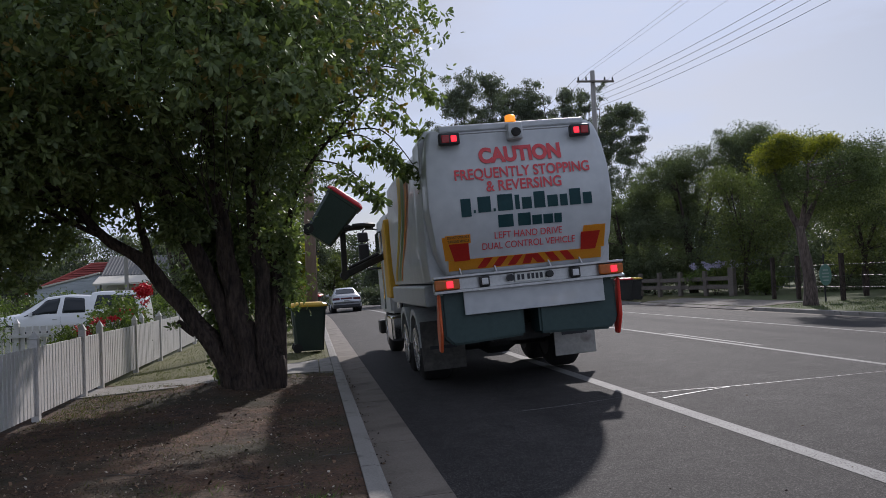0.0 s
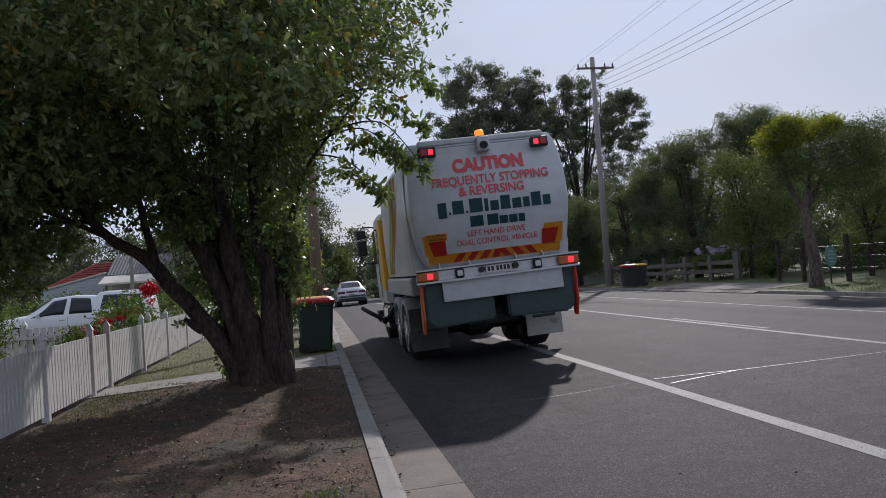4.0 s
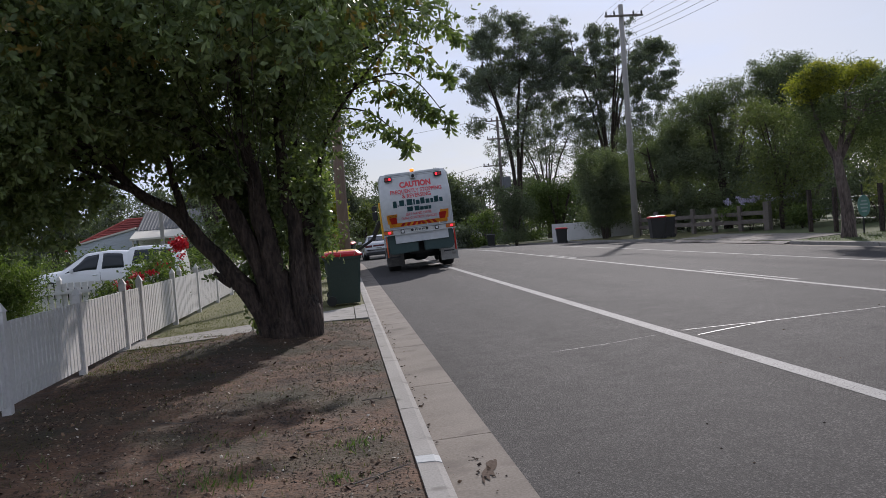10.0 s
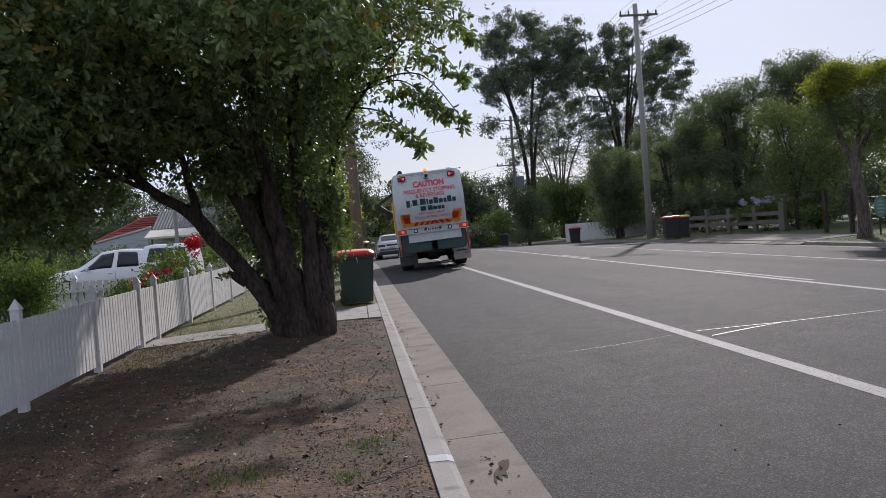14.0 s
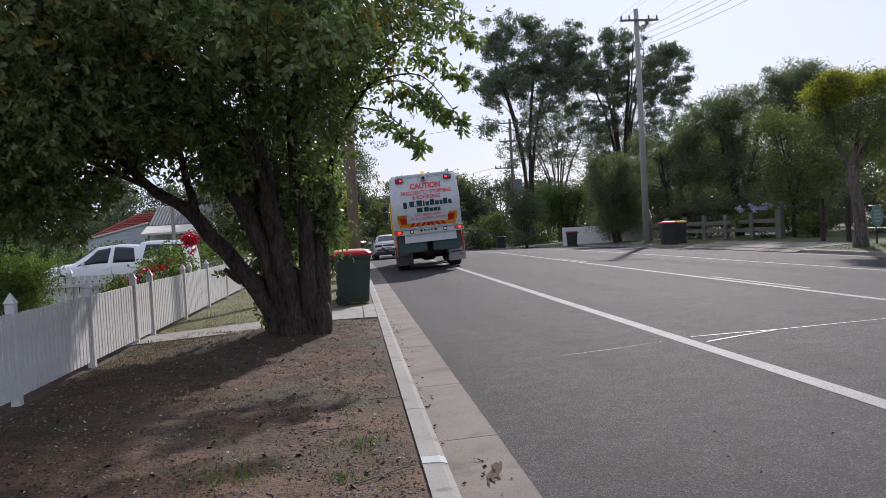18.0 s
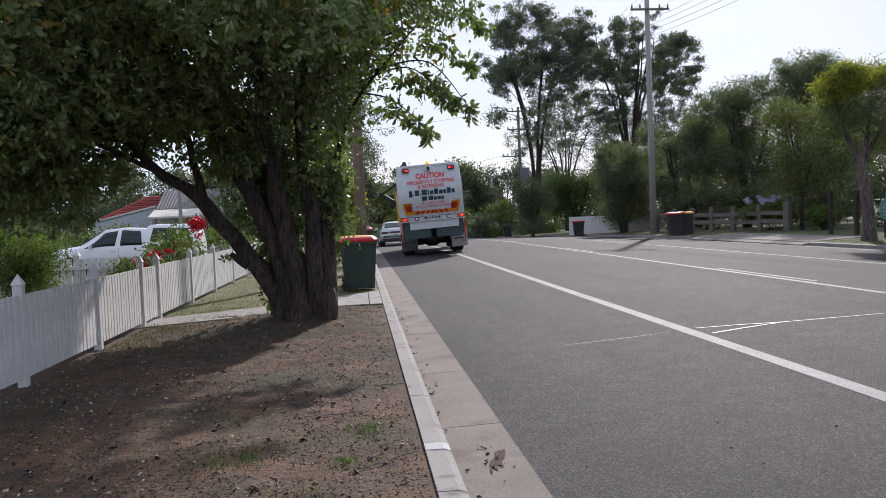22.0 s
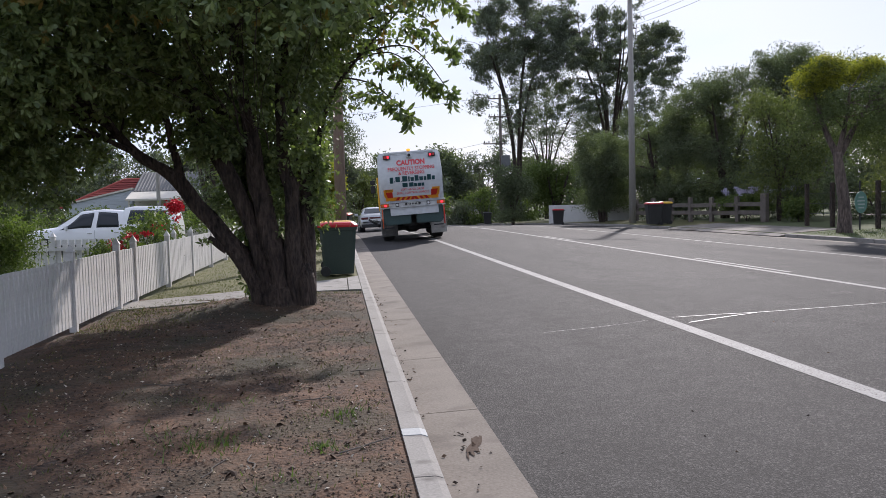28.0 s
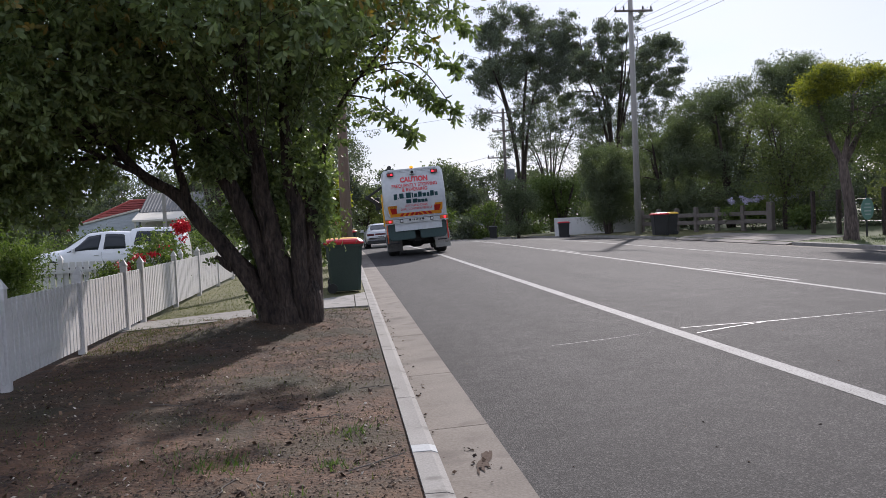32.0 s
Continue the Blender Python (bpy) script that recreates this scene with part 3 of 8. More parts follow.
def painted(name, x0, x1, lo, hi, z, label, mat="line"):
    ys = np.linspace(lo, hi, max(2, int((hi - lo) / 1.5) + 1))
    vs = [(x + bend(y), y, rise(y) + camber(x) + z) for y in ys for x in (x0, x1)]
    fs = [(2 * i, 2 * i + 1, 2 * i + 3, 2 * i + 2) for i in range(len(ys) - 1)]
    return tagged(mesh_of(name, vs, fs, M[mat]), label, "road marking", kind="structure")


painted("edge_line", 3.6, 3.765, -20, 110, 0.003, "worn white painted edge line on the asphalt")
painted("centre_line", 7.15, 7.26, -20, 110, 0.003, "worn white painted centre line on the asphalt")
for y0 in (13.05, 26.2, 39.4, -0.1):
    painted("lane_dash", 7.4, 7.5, y0, y0 + 3.75, 0.003, "short white painted dash beside the centre line")
painted("edge_line", 11.17, 11.29, -20, 110, 0.003, "worn white painted far edge line on the asphalt")


def crack(pts, width, z=0.006):
    """A sealed crack: a thin bright band across the lane."""
    pts = smooth_line([(x, y, 0) for x, y in pts], 6)
    vs, fs = [], []
    for i, p in enumerate(pts):
        w = width * (0.5 + 0.5 * math.sin(math.pi * min(1, (i + 1) / len(pts) + 0.15)))
        zz = z + camber(p.x)
        vs += [(p.x, p.y - w, zz), (p.x, p.y + w, zz)]
    fs = [(2 * i, 2 * i + 2, 2 * i + 3, 2 * i + 1) for i in range(len(pts) - 1)]
    return tagged(mesh_of("sealed_crack", vs, fs, M["sealant"]), "bright sealed crack across the asphalt", "road marking", kind="structure")


crack([(3.83, 9.3), (4.4, 9.25), (4.8, 9.18), (5.6, 9.15), (6.4, 9.13), (7.6, 9.1)], 0.011)
crack([(3.84, 8.86), (4.3, 9.02), (4.8, 9.16)], 0.017)
crack([(2.2, 8.95), (2.9, 9.05), (3.5, 9.22)], 0.004, 0.005)


def run_of_slabs(name, x0, x1, z0, z1, ys, mat, label, lip=0.0, depth=0.3):
    """Concrete pieces laid end to end along the road, with fine joints."""
    top = tagged(new(name), label, "kerb", kind="structure")
    for a, b in zip(ys, ys[1:]):
        bm = bmesh.new()
        g = 0.006
        vs = []
        for y in (a + g, b - g):
            for x, z in ((x0, z0), (x0 + lip, z0), (x1, z1)):
                vs.append(bm.verts.new((x + bend(y), y, z + rise(y))))
        low = []
        for y in (a + g, b - g):
            for x, z in ((x0, z0 - depth), (x1, z1 - depth)):
                low.append(bm.verts.new((x + bend(y), y, z + rise(y))))
        for f in ((0, 1, 4, 3), (1, 2, 5, 4)):
            bm.faces.new([vs[i] for i in f])
        bm.faces.new((vs[2], low[1], low[3], vs[5]))
        bm.faces.new((low[0], vs[0], vs[3], low[2]))
        bm.faces.new((vs[0], low[0], low[1], vs[2], vs[1]))
        bm.faces.new((vs[3], vs[4], vs[5], low[3], low[2]))
        bmesh.ops.recalc_face_normals(bm, faces=bm.faces)
        part("slab", bm, mat, top)
    return top


kerb_y = [-8, -5.5, -3, -0.5, 2.0, 4.1, 4.86]
pale_y = [4.86, 5.02]
kerb_y2 = [5.02, 6.4] + [round(6.4 + 2.45 * i, 2) for i in range(1, 26)]
run_of_slabs("kerb", KERB_BACK, KERB_FACE, VERGE + 0.012, VERGE - 0.002, kerb_y, M["concrete"], "pale concrete kerb along the verge", 0.11)
run_of_slabs("kerb", KERB_BACK, KERB_FACE, VERGE + 0.014, VERGE, pale_y, M["pale_concrete"], "bright pale mortar joint in the kerb", 0.11)
run_of_slabs("kerb", KERB_BACK, KERB_FACE, VERGE + 0.012, VERGE - 0.002, kerb_y2, M["concrete"], "pale concrete kerb along the verge", 0.11)
run_of_slabs("gutter", KERB_FACE, GUTTER_EDGE, -0.012, 0.004, [-8, -5, -2, 0.4, 3.1, 5.9, 8.0] + [round(8 + 2.8 * i, 2) for i in range(1, 23)], M["gutter"], "brown-stained concrete gutter slabs", 0.04)
run_of_slabs("far_kerb", FAR_BACK, FAR_FACE, VERGE, VERGE - 0.01, [-10, -4, 2, 8, 14, 18, 22, 27.45] , M["concrete"], "concrete kerb on the other side of the road", -0.1)
run_of_slabs("far_kerb", FAR_BACK, FAR_FACE, VERGE, VERGE - 0.01, [37.7] + [round(37.7 + 4 * i, 1) for i in range(1, 14)], M["concrete"], "concrete kerb on the other side of the road", -0.1)
run_of_slabs("far_gutter", FAR_FACE, FAR_GUTTER, 0.0, 0.0, [-10, -4, 2, 8, 14, 20, 26, 32, 38, 44, 50, 58, 66, 74, 82], M["gutter"], "concrete gutter on the other side of the road", -0.04)


def verge_height(x, y):
    d2 = (x + 0.9) ** 2 + (y - 11.7) ** 2
    h = VERGE + 0.13 * math.exp(-d2 / 1.1)
    h += 0.024 * noise.noise(Vector((x * 1.3, y * 1.3, 0))) + 0.016 * noise.noise(Vector((x * 5, y * 5, 3))) + 0.012 * noise.noise(Vector((x * 13, y * 13, 6)))
    edge = min(max((KERB_BACK - x) / 0.25, 0), 1)
    return VERGE - 0.005 + (h - VERGE) * edge


def patch(name, xs, ys, height, material, label, category, keep=None):
    vs = [(x, y, height(x, y) + rise(y)) for y in ys for x in xs]
    k = len(xs)
    fs = []
    for j in range(len(ys) - 1):
        for i in range(k - 1):
            xm, ym = (xs[i] + xs[i + 1]) / 2, (ys[j] + ys[j + 1]) / 2
            if keep is None or keep(xm, ym):
                fs.append((j * k + i, j * k + i + 1, (j + 1) * k + i + 1, (j + 1) * k + i))
    return tagged(mesh_of(name, vs, fs, material, smooth=True), label, category, kind="structure")


def grassiness(x, y):
    """How far grass covers the verge at a place, 0 to 1."""
    g = 0.5 + 0.5 * noise.noise(Vector((x * 0.8, y * 0.8, 9)))
    near_fence = min(max((-1.5 - x) / 1.2, 0), 1)
    if y > 13.0:
        return min(1, 0.55 + 0.5 * near_fence)
    if y > 9.5:
        return near_fence * min(1, (y - 9.0) / 1.5) * (0.6 + 0.5 * g)
    return 0.22 * g


soil = patch("verge", list(np.linspace(-5.2, KERB_BACK, 130)), list(np.linspace(-4, 13.5, 400)), verge_height, M["soil"], "bare brown earth verge strewn with leaf litter", "verge")
lawn = patch("verge", list(np.linspace(-5.2, KERB_BACK, 40)), list(np.linspace(13.5, 60, 150)), verge_height, M["lawn"], "dry patchy grass verge beside the fence", "verge")


far_verge = strip("verge", [(FAR_BACK + 0.01, VERGE + 0.012), (17.0, 0.172), (19.4, 0.222)], M["lawn"], lo=37, hi=80)
tagged(far_verge, "dry tan earth and grass verge on the far side", "verge", kind="structure")


# footpath slabs from the gate to the kerb
def slab(poly, label):
    bm = bmesh.new()
    prism(bm, poly, 2, VERGE - 0.06, VERGE + 0.028)
    bmesh.ops.bevel(bm, geom=[e for e in bm.edges], offset=0.006, segments=1, affect="EDGES")
    return bm


footpath = tagged(new("footpath"), "worn concrete path from the gate to the kerb", "footpath", kind="structure")
for poly in ([(-3.2, 11.85), (-1.45, 12.75), (-1.6, 14.05), (-3.2, 12.9)], [(-1.43, 12.76), (-0.45, 13.5), (-0.5, 15.2), (-1.58, 14.06)],
             [(-0.43, 13.51), (0.1, 13.55), (0.1, 15.8), (-0.48, 15.22)], [(0.112, 13.55), (0.32, 13.55), (0.32, 16.2), (0.112, 15.82)]):
    part("slab", slab(poly, ""), M["concrete"], footpath)
near_path = tagged(new("footpath"), "pale concrete path edge at the near kerb", "footpath", kind="structure")
part("slab", slab([(-3.0, 1.2), (0.32, 1.2), (0.32, 3.62), (-0.25, 3.45), (-3.0, 2.8)], ""), M["concrete"], near_path)
drive = tagged(new("driveway"), "concrete driveway crossing on the far side", "driveway", kind="structure")
for k in range(3):
    ya, yb = 27.6 + k * 3.33, 30.88 + k * 3.33
    bm = bmesh.new()
    top = [(15.3, ya, 0.03), (15.75, ya, 0.135), (18.0, ya + 0.5, 0.2), (18.0, yb + 0.5, 0.2), (15.75, yb, 0.135), (15.3, yb, 0.03)]
    tv = [bm.verts.new(c) for c in top]
    lv = [bm.verts.new((c[0], c[1], c[2] - 0.15)) for c in top]
    bm.faces.new((tv[0], tv[1], tv[4], tv[5]))
    bm.faces.new((tv[1], tv[2], tv[3], tv[4]))
    for i in range(6):
        bm.faces.new((tv[i], lv[i], lv[(i + 1) % 6], tv[(i + 1) % 6]))
    bmesh.ops.recalc_face_normals(bm, faces=bm.faces)
    part("slab", bm, M["drive"], drive)

# ---------------------------------------------------------------- fences


def picket_fence(name, x, y0, y1, posts, pitch, top, label, height_posts, skip=()):
    f = root(name, pose(x, 0, 0), label, "fence")
    bm = bmesh.new()
    box(bm, (0, 0, 0), (0.02, pitch - 0.03, 1.0), bevel=0.004)
    me = bpy.data.meshes.new("picket")
    bm.to_mesh(me)
    bm.free()
    me.materials.append(M["fence"])
    y = y0
    rp = random.Random(8)
    while y < y1:
        if not any(a < y < b for a, b in skip):
            zt = top + rp.uniform(-0.004, 0.004)
            h = zt - 0.19
            shared("picket", me, f, pose(rp.uniform(-0.002, 0.002), y, 0.19 + h / 2) @ Matrix.Diagonal((1, 1, h, 1)))
        y += pitch
    bm = bmesh.new()
    box(bm, (-0.035, 0, 0.49 + 0.12), (0.085, 0.085, 0.98), bevel=0.006)
    tipv = [bm.verts.new((-0.035 + a * 0.052, b * 0.052, 1.095)) for a, b in ((-1, -1), (1, -1), (1, 1), (-1, 1))]
    apex = bm.verts.new((-0.035, 0, 1.2))
    bm.faces.new(tipv[::-1])
    for k in range(4):
        bm.faces.new((tipv[k], tipv[(k + 1) % 4], apex))
    pm = bpy.data.meshes.new("post")
    bm.to_mesh(pm)
    bm.free()
    pm.materials.append(M["fence"])
    for yp in posts:
        shared("post", pm, f, pose(0.03, yp, 0) @ Matrix.Diagonal((1, 1, height_posts / 1.2, 1)))
    for zr in (0.35, 0.8):
        bm = bmesh.new()
        box(bm, (-0.045, (y0 + y1) / 2, zr), (0.045, y1 - y0, 0.07))
        part("rail", bm, M["fence"], f)
    return f


POSTS = [1.2, 3.5, 5.7, 7.9, 10.1, 12.1, 13.06, 15.55, 18.0, 20.6, 23.2, 25.8, 28.4, 31.0, 33.6, 36.2]
picket_fence("picket_fence", -3.1, 1.2, 38, POSTS, 0.118, 0.955, "white picket fence with pointed posts along the verge", 1.15)
side = picket_fence("picket_fence", 0, 0, 7.0, [0.0, 2.3, 4.6, 6.9], 0.13, 0.98, "white picket side fence with gaps between pickets", 1.14)
side.matrix_basis = pose(-3.3, 17.2, 0.0, 0, 0, 90)


def rail_fence(m, ys, label):
    f = root("rail_fence", m, label, "fence")
    rr = random.Random(3)
    for y in ys:
        bm = bmesh.new()
        big = 1.5 if y == ys[0] else 1.0
        box(bm, (0, y, 0.62 * (1 + 0.1 * (big > 1))), (0.18 * big, 0.2 * big, 1.25 + rr.uniform(-0.06, 0.06) + 0.15 * (big > 1)), bevel=0.02, rot=Euler((rr.uniform(-.02, .02), rr.uniform(-.02, .02), rr.uniform(-.1, .1))).to_matrix())
        part("post", bm, M["wood_grey"], f)
    for a, b in zip(ys, ys[1:]):
        for z in (0.45, 0.85):
            bm = bmesh.new()
            box(bm, (-0.03, (a + b) / 2, z + rr.uniform(-0.02, 0.02)), (0.07, b - a, 0.2), bevel=0.015, rot=Euler((rr.uniform(-.012, .012), 0, 0)).to_matrix())
            part("rail", bm, M["wood_grey"], f)
    return f


def plank_fence_far():
    f = root("paling_fence", pose(14.8, 58, 0.0), "low white paling fence beyond the road", "fence")
    for i in range(9):
        bm = bmesh.new()
        box(bm, (0.3 + i * 0.55, -0.25 - i * 0.48, 0.5), (0.74, 0.06, 1.3), rot=Matrix.Rotation(radians(-41), 3, "Z"), bevel=0.01)
        part("panel", bm, M["fence"], f)
    return f

# ---------------------------------------------------------------- trees and shrubs


def branchy(bm, rng, start, tip, r0, r1, sag=0.15, seg=7, steps=5, wob=0.12):
    a, b = Vector(start), Vector(tip)
    mid = a.lerp(b, 0.5) + Vector((rng.uniform(-1, 1), rng.uniform(-1, 1), rng.uniform(0, 1.2))) * (b - a).length * sag
    pts = smooth_line([a, mid, b], steps)
    n = len(pts)
    tube(bm, pts, [r0 + (r1 - r0) * i / (n - 1) for i in range(n)], seg, True, wob)
    return pts


def leafy_tree(name, place, stems, blobs, leaves, clumps, spread, length, width, bark, leaf, label, category="tree", seed=1,
               droop=0.4, twigs=0, hollow=0.35, extra=None):
    """stems: (points, radii) about the base. blobs: crown ellipsoids about the base."""
    t = root(name, pose(*place), label, category)
    rng = np.random.default_rng(seed)
    r = random.Random(seed)
    pts, cl = cloud(rng, blobs, leaves, clumps, spread, hollow)
    bm = bmesh.new()
    ends = []
    for line, radii in stems:
        sm = smooth_line(line, 6)
        n = len(sm)
        rs = np.interp(np.linspace(0, 1, n), np.linspace(0, 1, len(radii)), radii)
        tube(bm, sm, list(rs), 14, True, 0.2)
        ends += [(sm[k], rs[k]) for k in range(int(n * 0.45), n, 2)]
    part("trunk", bm, bark, t, smooth=True)
    if twigs:
        bm = bmesh.new()
        for k in range(twigs):
            tip = Vector(cl[r.randrange(len(cl))])
            st, rad = min(ends, key=lambda e: (e[0] - tip).length + r.uniform(0, 1.2))
            if tip.z < st.z - 0.15 and (tip - st).length > 0.5:
                continue
            branchy(bm, r, st, tip, min(rad * 0.6, 0.012 + 0.012 * (tip - st).length), 0.004, 0.12, 5, 4, 0.05)
        part("branch_work", bm, bark, t, smooth=True)["kind"] = "stuff"
    leaf_mesh("crown", pts, length, width, leaf, t, seed + 7, droop)
    if extra:
        for nm, bl, cnt, cp, sp, ln, wd, mt, lab in extra:
            p2, _ = cloud(rng, bl, cnt, cp, sp, 0.3)
            leaf_mesh(nm, p2, ln, wd, mt, t, seed + 17, droop, label=lab)
    return t


# the street tree on the verge: several stems from one flared base
B = Vector((-0.88, 11.55, 0.12))


def rel(x, y, z):
    return (x - B.x, y - 11.75, z - B.z)


hero_stems = [
    # flared base
    ([rel(-0.82, 11.65, -0.15), rel(-0.81, 11.65, 0.12), rel(-0.8, 11.65, 0.4), rel(-0.79, 11.65, 0.85)], [0.47, 0.38, 0.33, 0.08]),
    ([rel(-0.52, 11.48, -0.1), rel(-0.52, 11.48, 0.15), rel(-0.5, 11.5, 0.5), rel(-0.49, 11.52, 0.75)], [0.2, 0.15, 0.14, 0.07]),
    # the stem that leans over the fence, with its stub
    ([rel(-0.92, 11.6, -0.05), rel(-1.07, 11.6, 0.41), rel(-1.27, 11.6, 0.76), rel(-1.46, 11.6, 1.03), rel(-1.67, 11.58, 1.32), rel(-1.87, 11.55, 1.58), rel(-2.02, 11.52, 1.82), rel(-2.2, 11.5, 2.0), rel(-2.51, 11.4, 2.21), rel(-2.75, 11.35, 2.46), rel(-2.98, 11.3, 2.75), rel(-3.3, 11.2, 3.2)],
     [0.24, 0.17, 0.135, 0.115, 0.105, 0.1, 0.09, 0.08, 0.065, 0.055, 0.045, 0.02]),
    ([rel(-1.4, 11.6, 0.92), rel(-1.54, 11.56, 0.97), rel(-1.66, 11.52, 1.08), rel(-1.72, 11.5, 1.13)], [0.065, 0.05, 0.045, 0.03]),
    ([rel(-2.02, 11.52, 1.82), rel(-2.1, 11.4, 2.3), rel(-2.2, 11.2, 2.9), rel(-2.5, 11.0, 3.6)], [0.06, 0.05, 0.04, 0.02]),
    # the two thick middle stems
    ([rel(-0.9, 11.6, -0.05), rel(-0.96, 11.58, 0.48), rel(-1.1, 11.55, 1.11), rel(-1.3, 11.5, 1.66), rel(-1.46, 11.45, 2.03), rel(-1.68, 11.35, 2.47), rel(-1.86, 11.2, 2.94), rel(-2.4, 10.9, 3.9)], [0.22, 0.17, 0.125, 0.11, 0.1, 0.085, 0.07, 0.035]),
    ([rel(-0.75, 11.58, -0.05), rel(-0.83, 11.52, 0.74), rel(-0.94, 11.5, 1.18), rel(-1.0, 11.46, 1.57), rel(-1.06, 11.42, 1.92), rel(-1.09, 11.38, 2.35), rel(-1.15, 11.25, 2.89), rel(-1.3, 10.8, 4.2)], [0.25, 0.165, 0.135, 0.125, 0.115, 0.1, 0.08, 0.04]),
    ([rel(-0.85, 11.75, -0.05), rel(-0.9, 11.85, 0.8), rel(-1.15, 12.0, 1.7), rel(-1.5, 12.2, 2.7), rel(-2.0, 12.5, 3.8)], [0.22, 0.14, 0.11, 0.08, 0.03]),
    # the upright stems on the road side
    ([rel(-0.63, 11.55, -0.05), rel(-0.63, 11.48, 0.57), rel(-0.64, 11.46, 0.94), rel(-0.63, 11.45, 1.34), rel(-0.62, 11.45, 1.74), rel(-0.69, 11.42, 2.01), rel(-0.7, 11.35, 2.48), rel(-0.69, 11.2, 3.09), rel(-0.5, 10.9, 4.2)], [0.2, 0.125, 0.105, 0.1, 0.1, 0.085, 0.075, 0.06, 0.03]),
    ([rel(-0.55, 11.65, -0.05), rel(-0.47, 11.62, 0.55), rel(-0.45, 11.6, 1.06), rel(-0.43, 11.6, 1.51), rel(-0.4, 11.58, 1.8), rel(-0.31, 11.56, 2.1), rel(-0.19, 11.5, 2.59), rel(0.05, 11.45, 3.12), rel(0.45, 11.4, 3.6), rel(1.0, 11.3, 4.2)], [0.18, 0.13, 0.105, 0.095, 0.085, 0.058, 0.036, 0.024, 0.016, 0.008]),
    ([rel(-0.65, 11.85, -0.05), rel(-0.6, 12.0, 0.8), rel(-0.55, 12.3, 2.0), rel(-0.6, 12.8, 3.4), rel(-0.5, 13.4, 4.7)], [0.2, 0.13, 0.11, 0.08, 0.03]),
    # bare pale twigs hanging inside the crown
    ([rel(-1.35, 10.7, 2.95), rel(-1.2, 10.65, 2.7), rel(-1.18, 10.6, 2.45), rel(-1.05, 10.55, 2.3), rel(-1.02, 10.5, 2.12)], [0.012, 0.01, 0.008, 0.006, 0.004]),
    ([rel(-1.2, 10.65, 2.7), rel(-1.0, 10.6, 2.5), rel(-0.85, 10.55, 2.42), rel(-0.82, 10.5, 2.2)], [0.01, 0.008, 0.006, 0.004]),
    ([rel(-1.9, 11.0, 3.1), rel(-1.55, 10.9, 2.9), rel(-1.2, 10.8, 2.62)], [0.016, 0.012, 0.008]),
]
hero_blobs = []
hero_blobs += [
    (rel(-2.3, 11.6, 4.6), (3.0, 3.4, 1.9), 1.0),
    (rel(-0.45, 11.6, 4.6), (1.25, 1.9, 1.6), 0.75),
    (rel(0.4, 11.3, 3.9), (0.5, 0.8, 0.7), 0.35),
    (rel(-2.5, 11.8, 3.2), (1.1, 1.0, 0.5), 1.2),
    (rel(-1.6, 12.2, 2.75), (0.6, 0.5, 0.6), 1.3),
    (rel(-3.6, 11.5, 2.6), (0.9, 1.0, 0.6), 1.2),
    (rel(-1.1, 12.3, 2.0), (0.7, 0.5, 0.7), 0.8),
    (rel(-3.9, 8.9, 3.9), (2.0, 2.2, 1.7), 1.2),
]
hero_blobs += [
    (rel(-4.9, 11.2, 2.95), (1.05, 1.6, 1.0), 1.5),
    (rel(-4.2, 9.6, 3.0), (1.2, 1.4, 0.9), 1.2),
    (rel(-1.2, 8.3, 4.4), (1.9, 1.9, 1.1), 1.1),
    (rel(-2.7, 10.2, 3.4), (1.4, 1.3, 0.8), 1.1),
    (rel(-0.9, 10.9, 3.5), (0.9, 0.8, 0.55), 0.8),
    (rel(-0.42, 11.7, 2.5), (0.14, 0.3, 0.7), 2.0),
    (rel(-1.0, 12.2, 2.6), (0.6, 0.4, 0.8), 1.4),
    (rel(-3.2, 12.6, 3.3), (0.9, 0.9, 0.6), 0.8),
]
hero_blobs += [
    (rel(0.85, 10.8, 5.0), (0.85, 1.5, 0.85), 0.6),
    (rel(1.35, 10.2, 4.65), (0.5, 0.7, 0.4), 0.4),
    (rel(0.95, 12.9, 4.2), (0.5, 0.9, 0.4), 0.14),
    (rel(0.5, 12.3, 3.3), (0.35, 0.6, 0.25), 0.12),
    (rel(-1.05, 12.7, 2.5), (0.75, 0.5, 0.8), 2.2),
    (rel(-1.1, 12.6, 1.4), (0.55, 0.4, 0.8), 2.2),
    (rel(-0.55, 12.5, 2.5), (0.42, 0.5, 0.8), 2.0),
    (rel(-0.85, 12.5, 1.4), (0.2, 0.3, 0.6), 2.0),
]
hero_blobs += [
    (rel(-1.8, 12.6, 3.0), (0.7, 0.6, 0.5), 1.4),
    (rel(-4.25, 11.6, 2.5), (0.55, 0.9, 0.55), 2.0),
    (rel(-4.5, 11.9, 2.2), (0.5, 0.6, 0.4), 1.4),
    (rel(-3.3, 9.6, 2.75), (0.6, 0.7, 0.35), 1.4),
    (rel(0.1, 8.7, 3.65), (0.7, 0.8, 0.35), 0.7),
    (rel(0.75, 9.4, 4.0), (0.5, 0.7, 0.35), 0.6),
    (rel(-0.6, 7.6, 3.35), (1.0, 0.8, 0.4), 1.2),
    (rel(1.05, 10.4, 3.75), (0.3, 0.5, 0.25), 0.5),
]
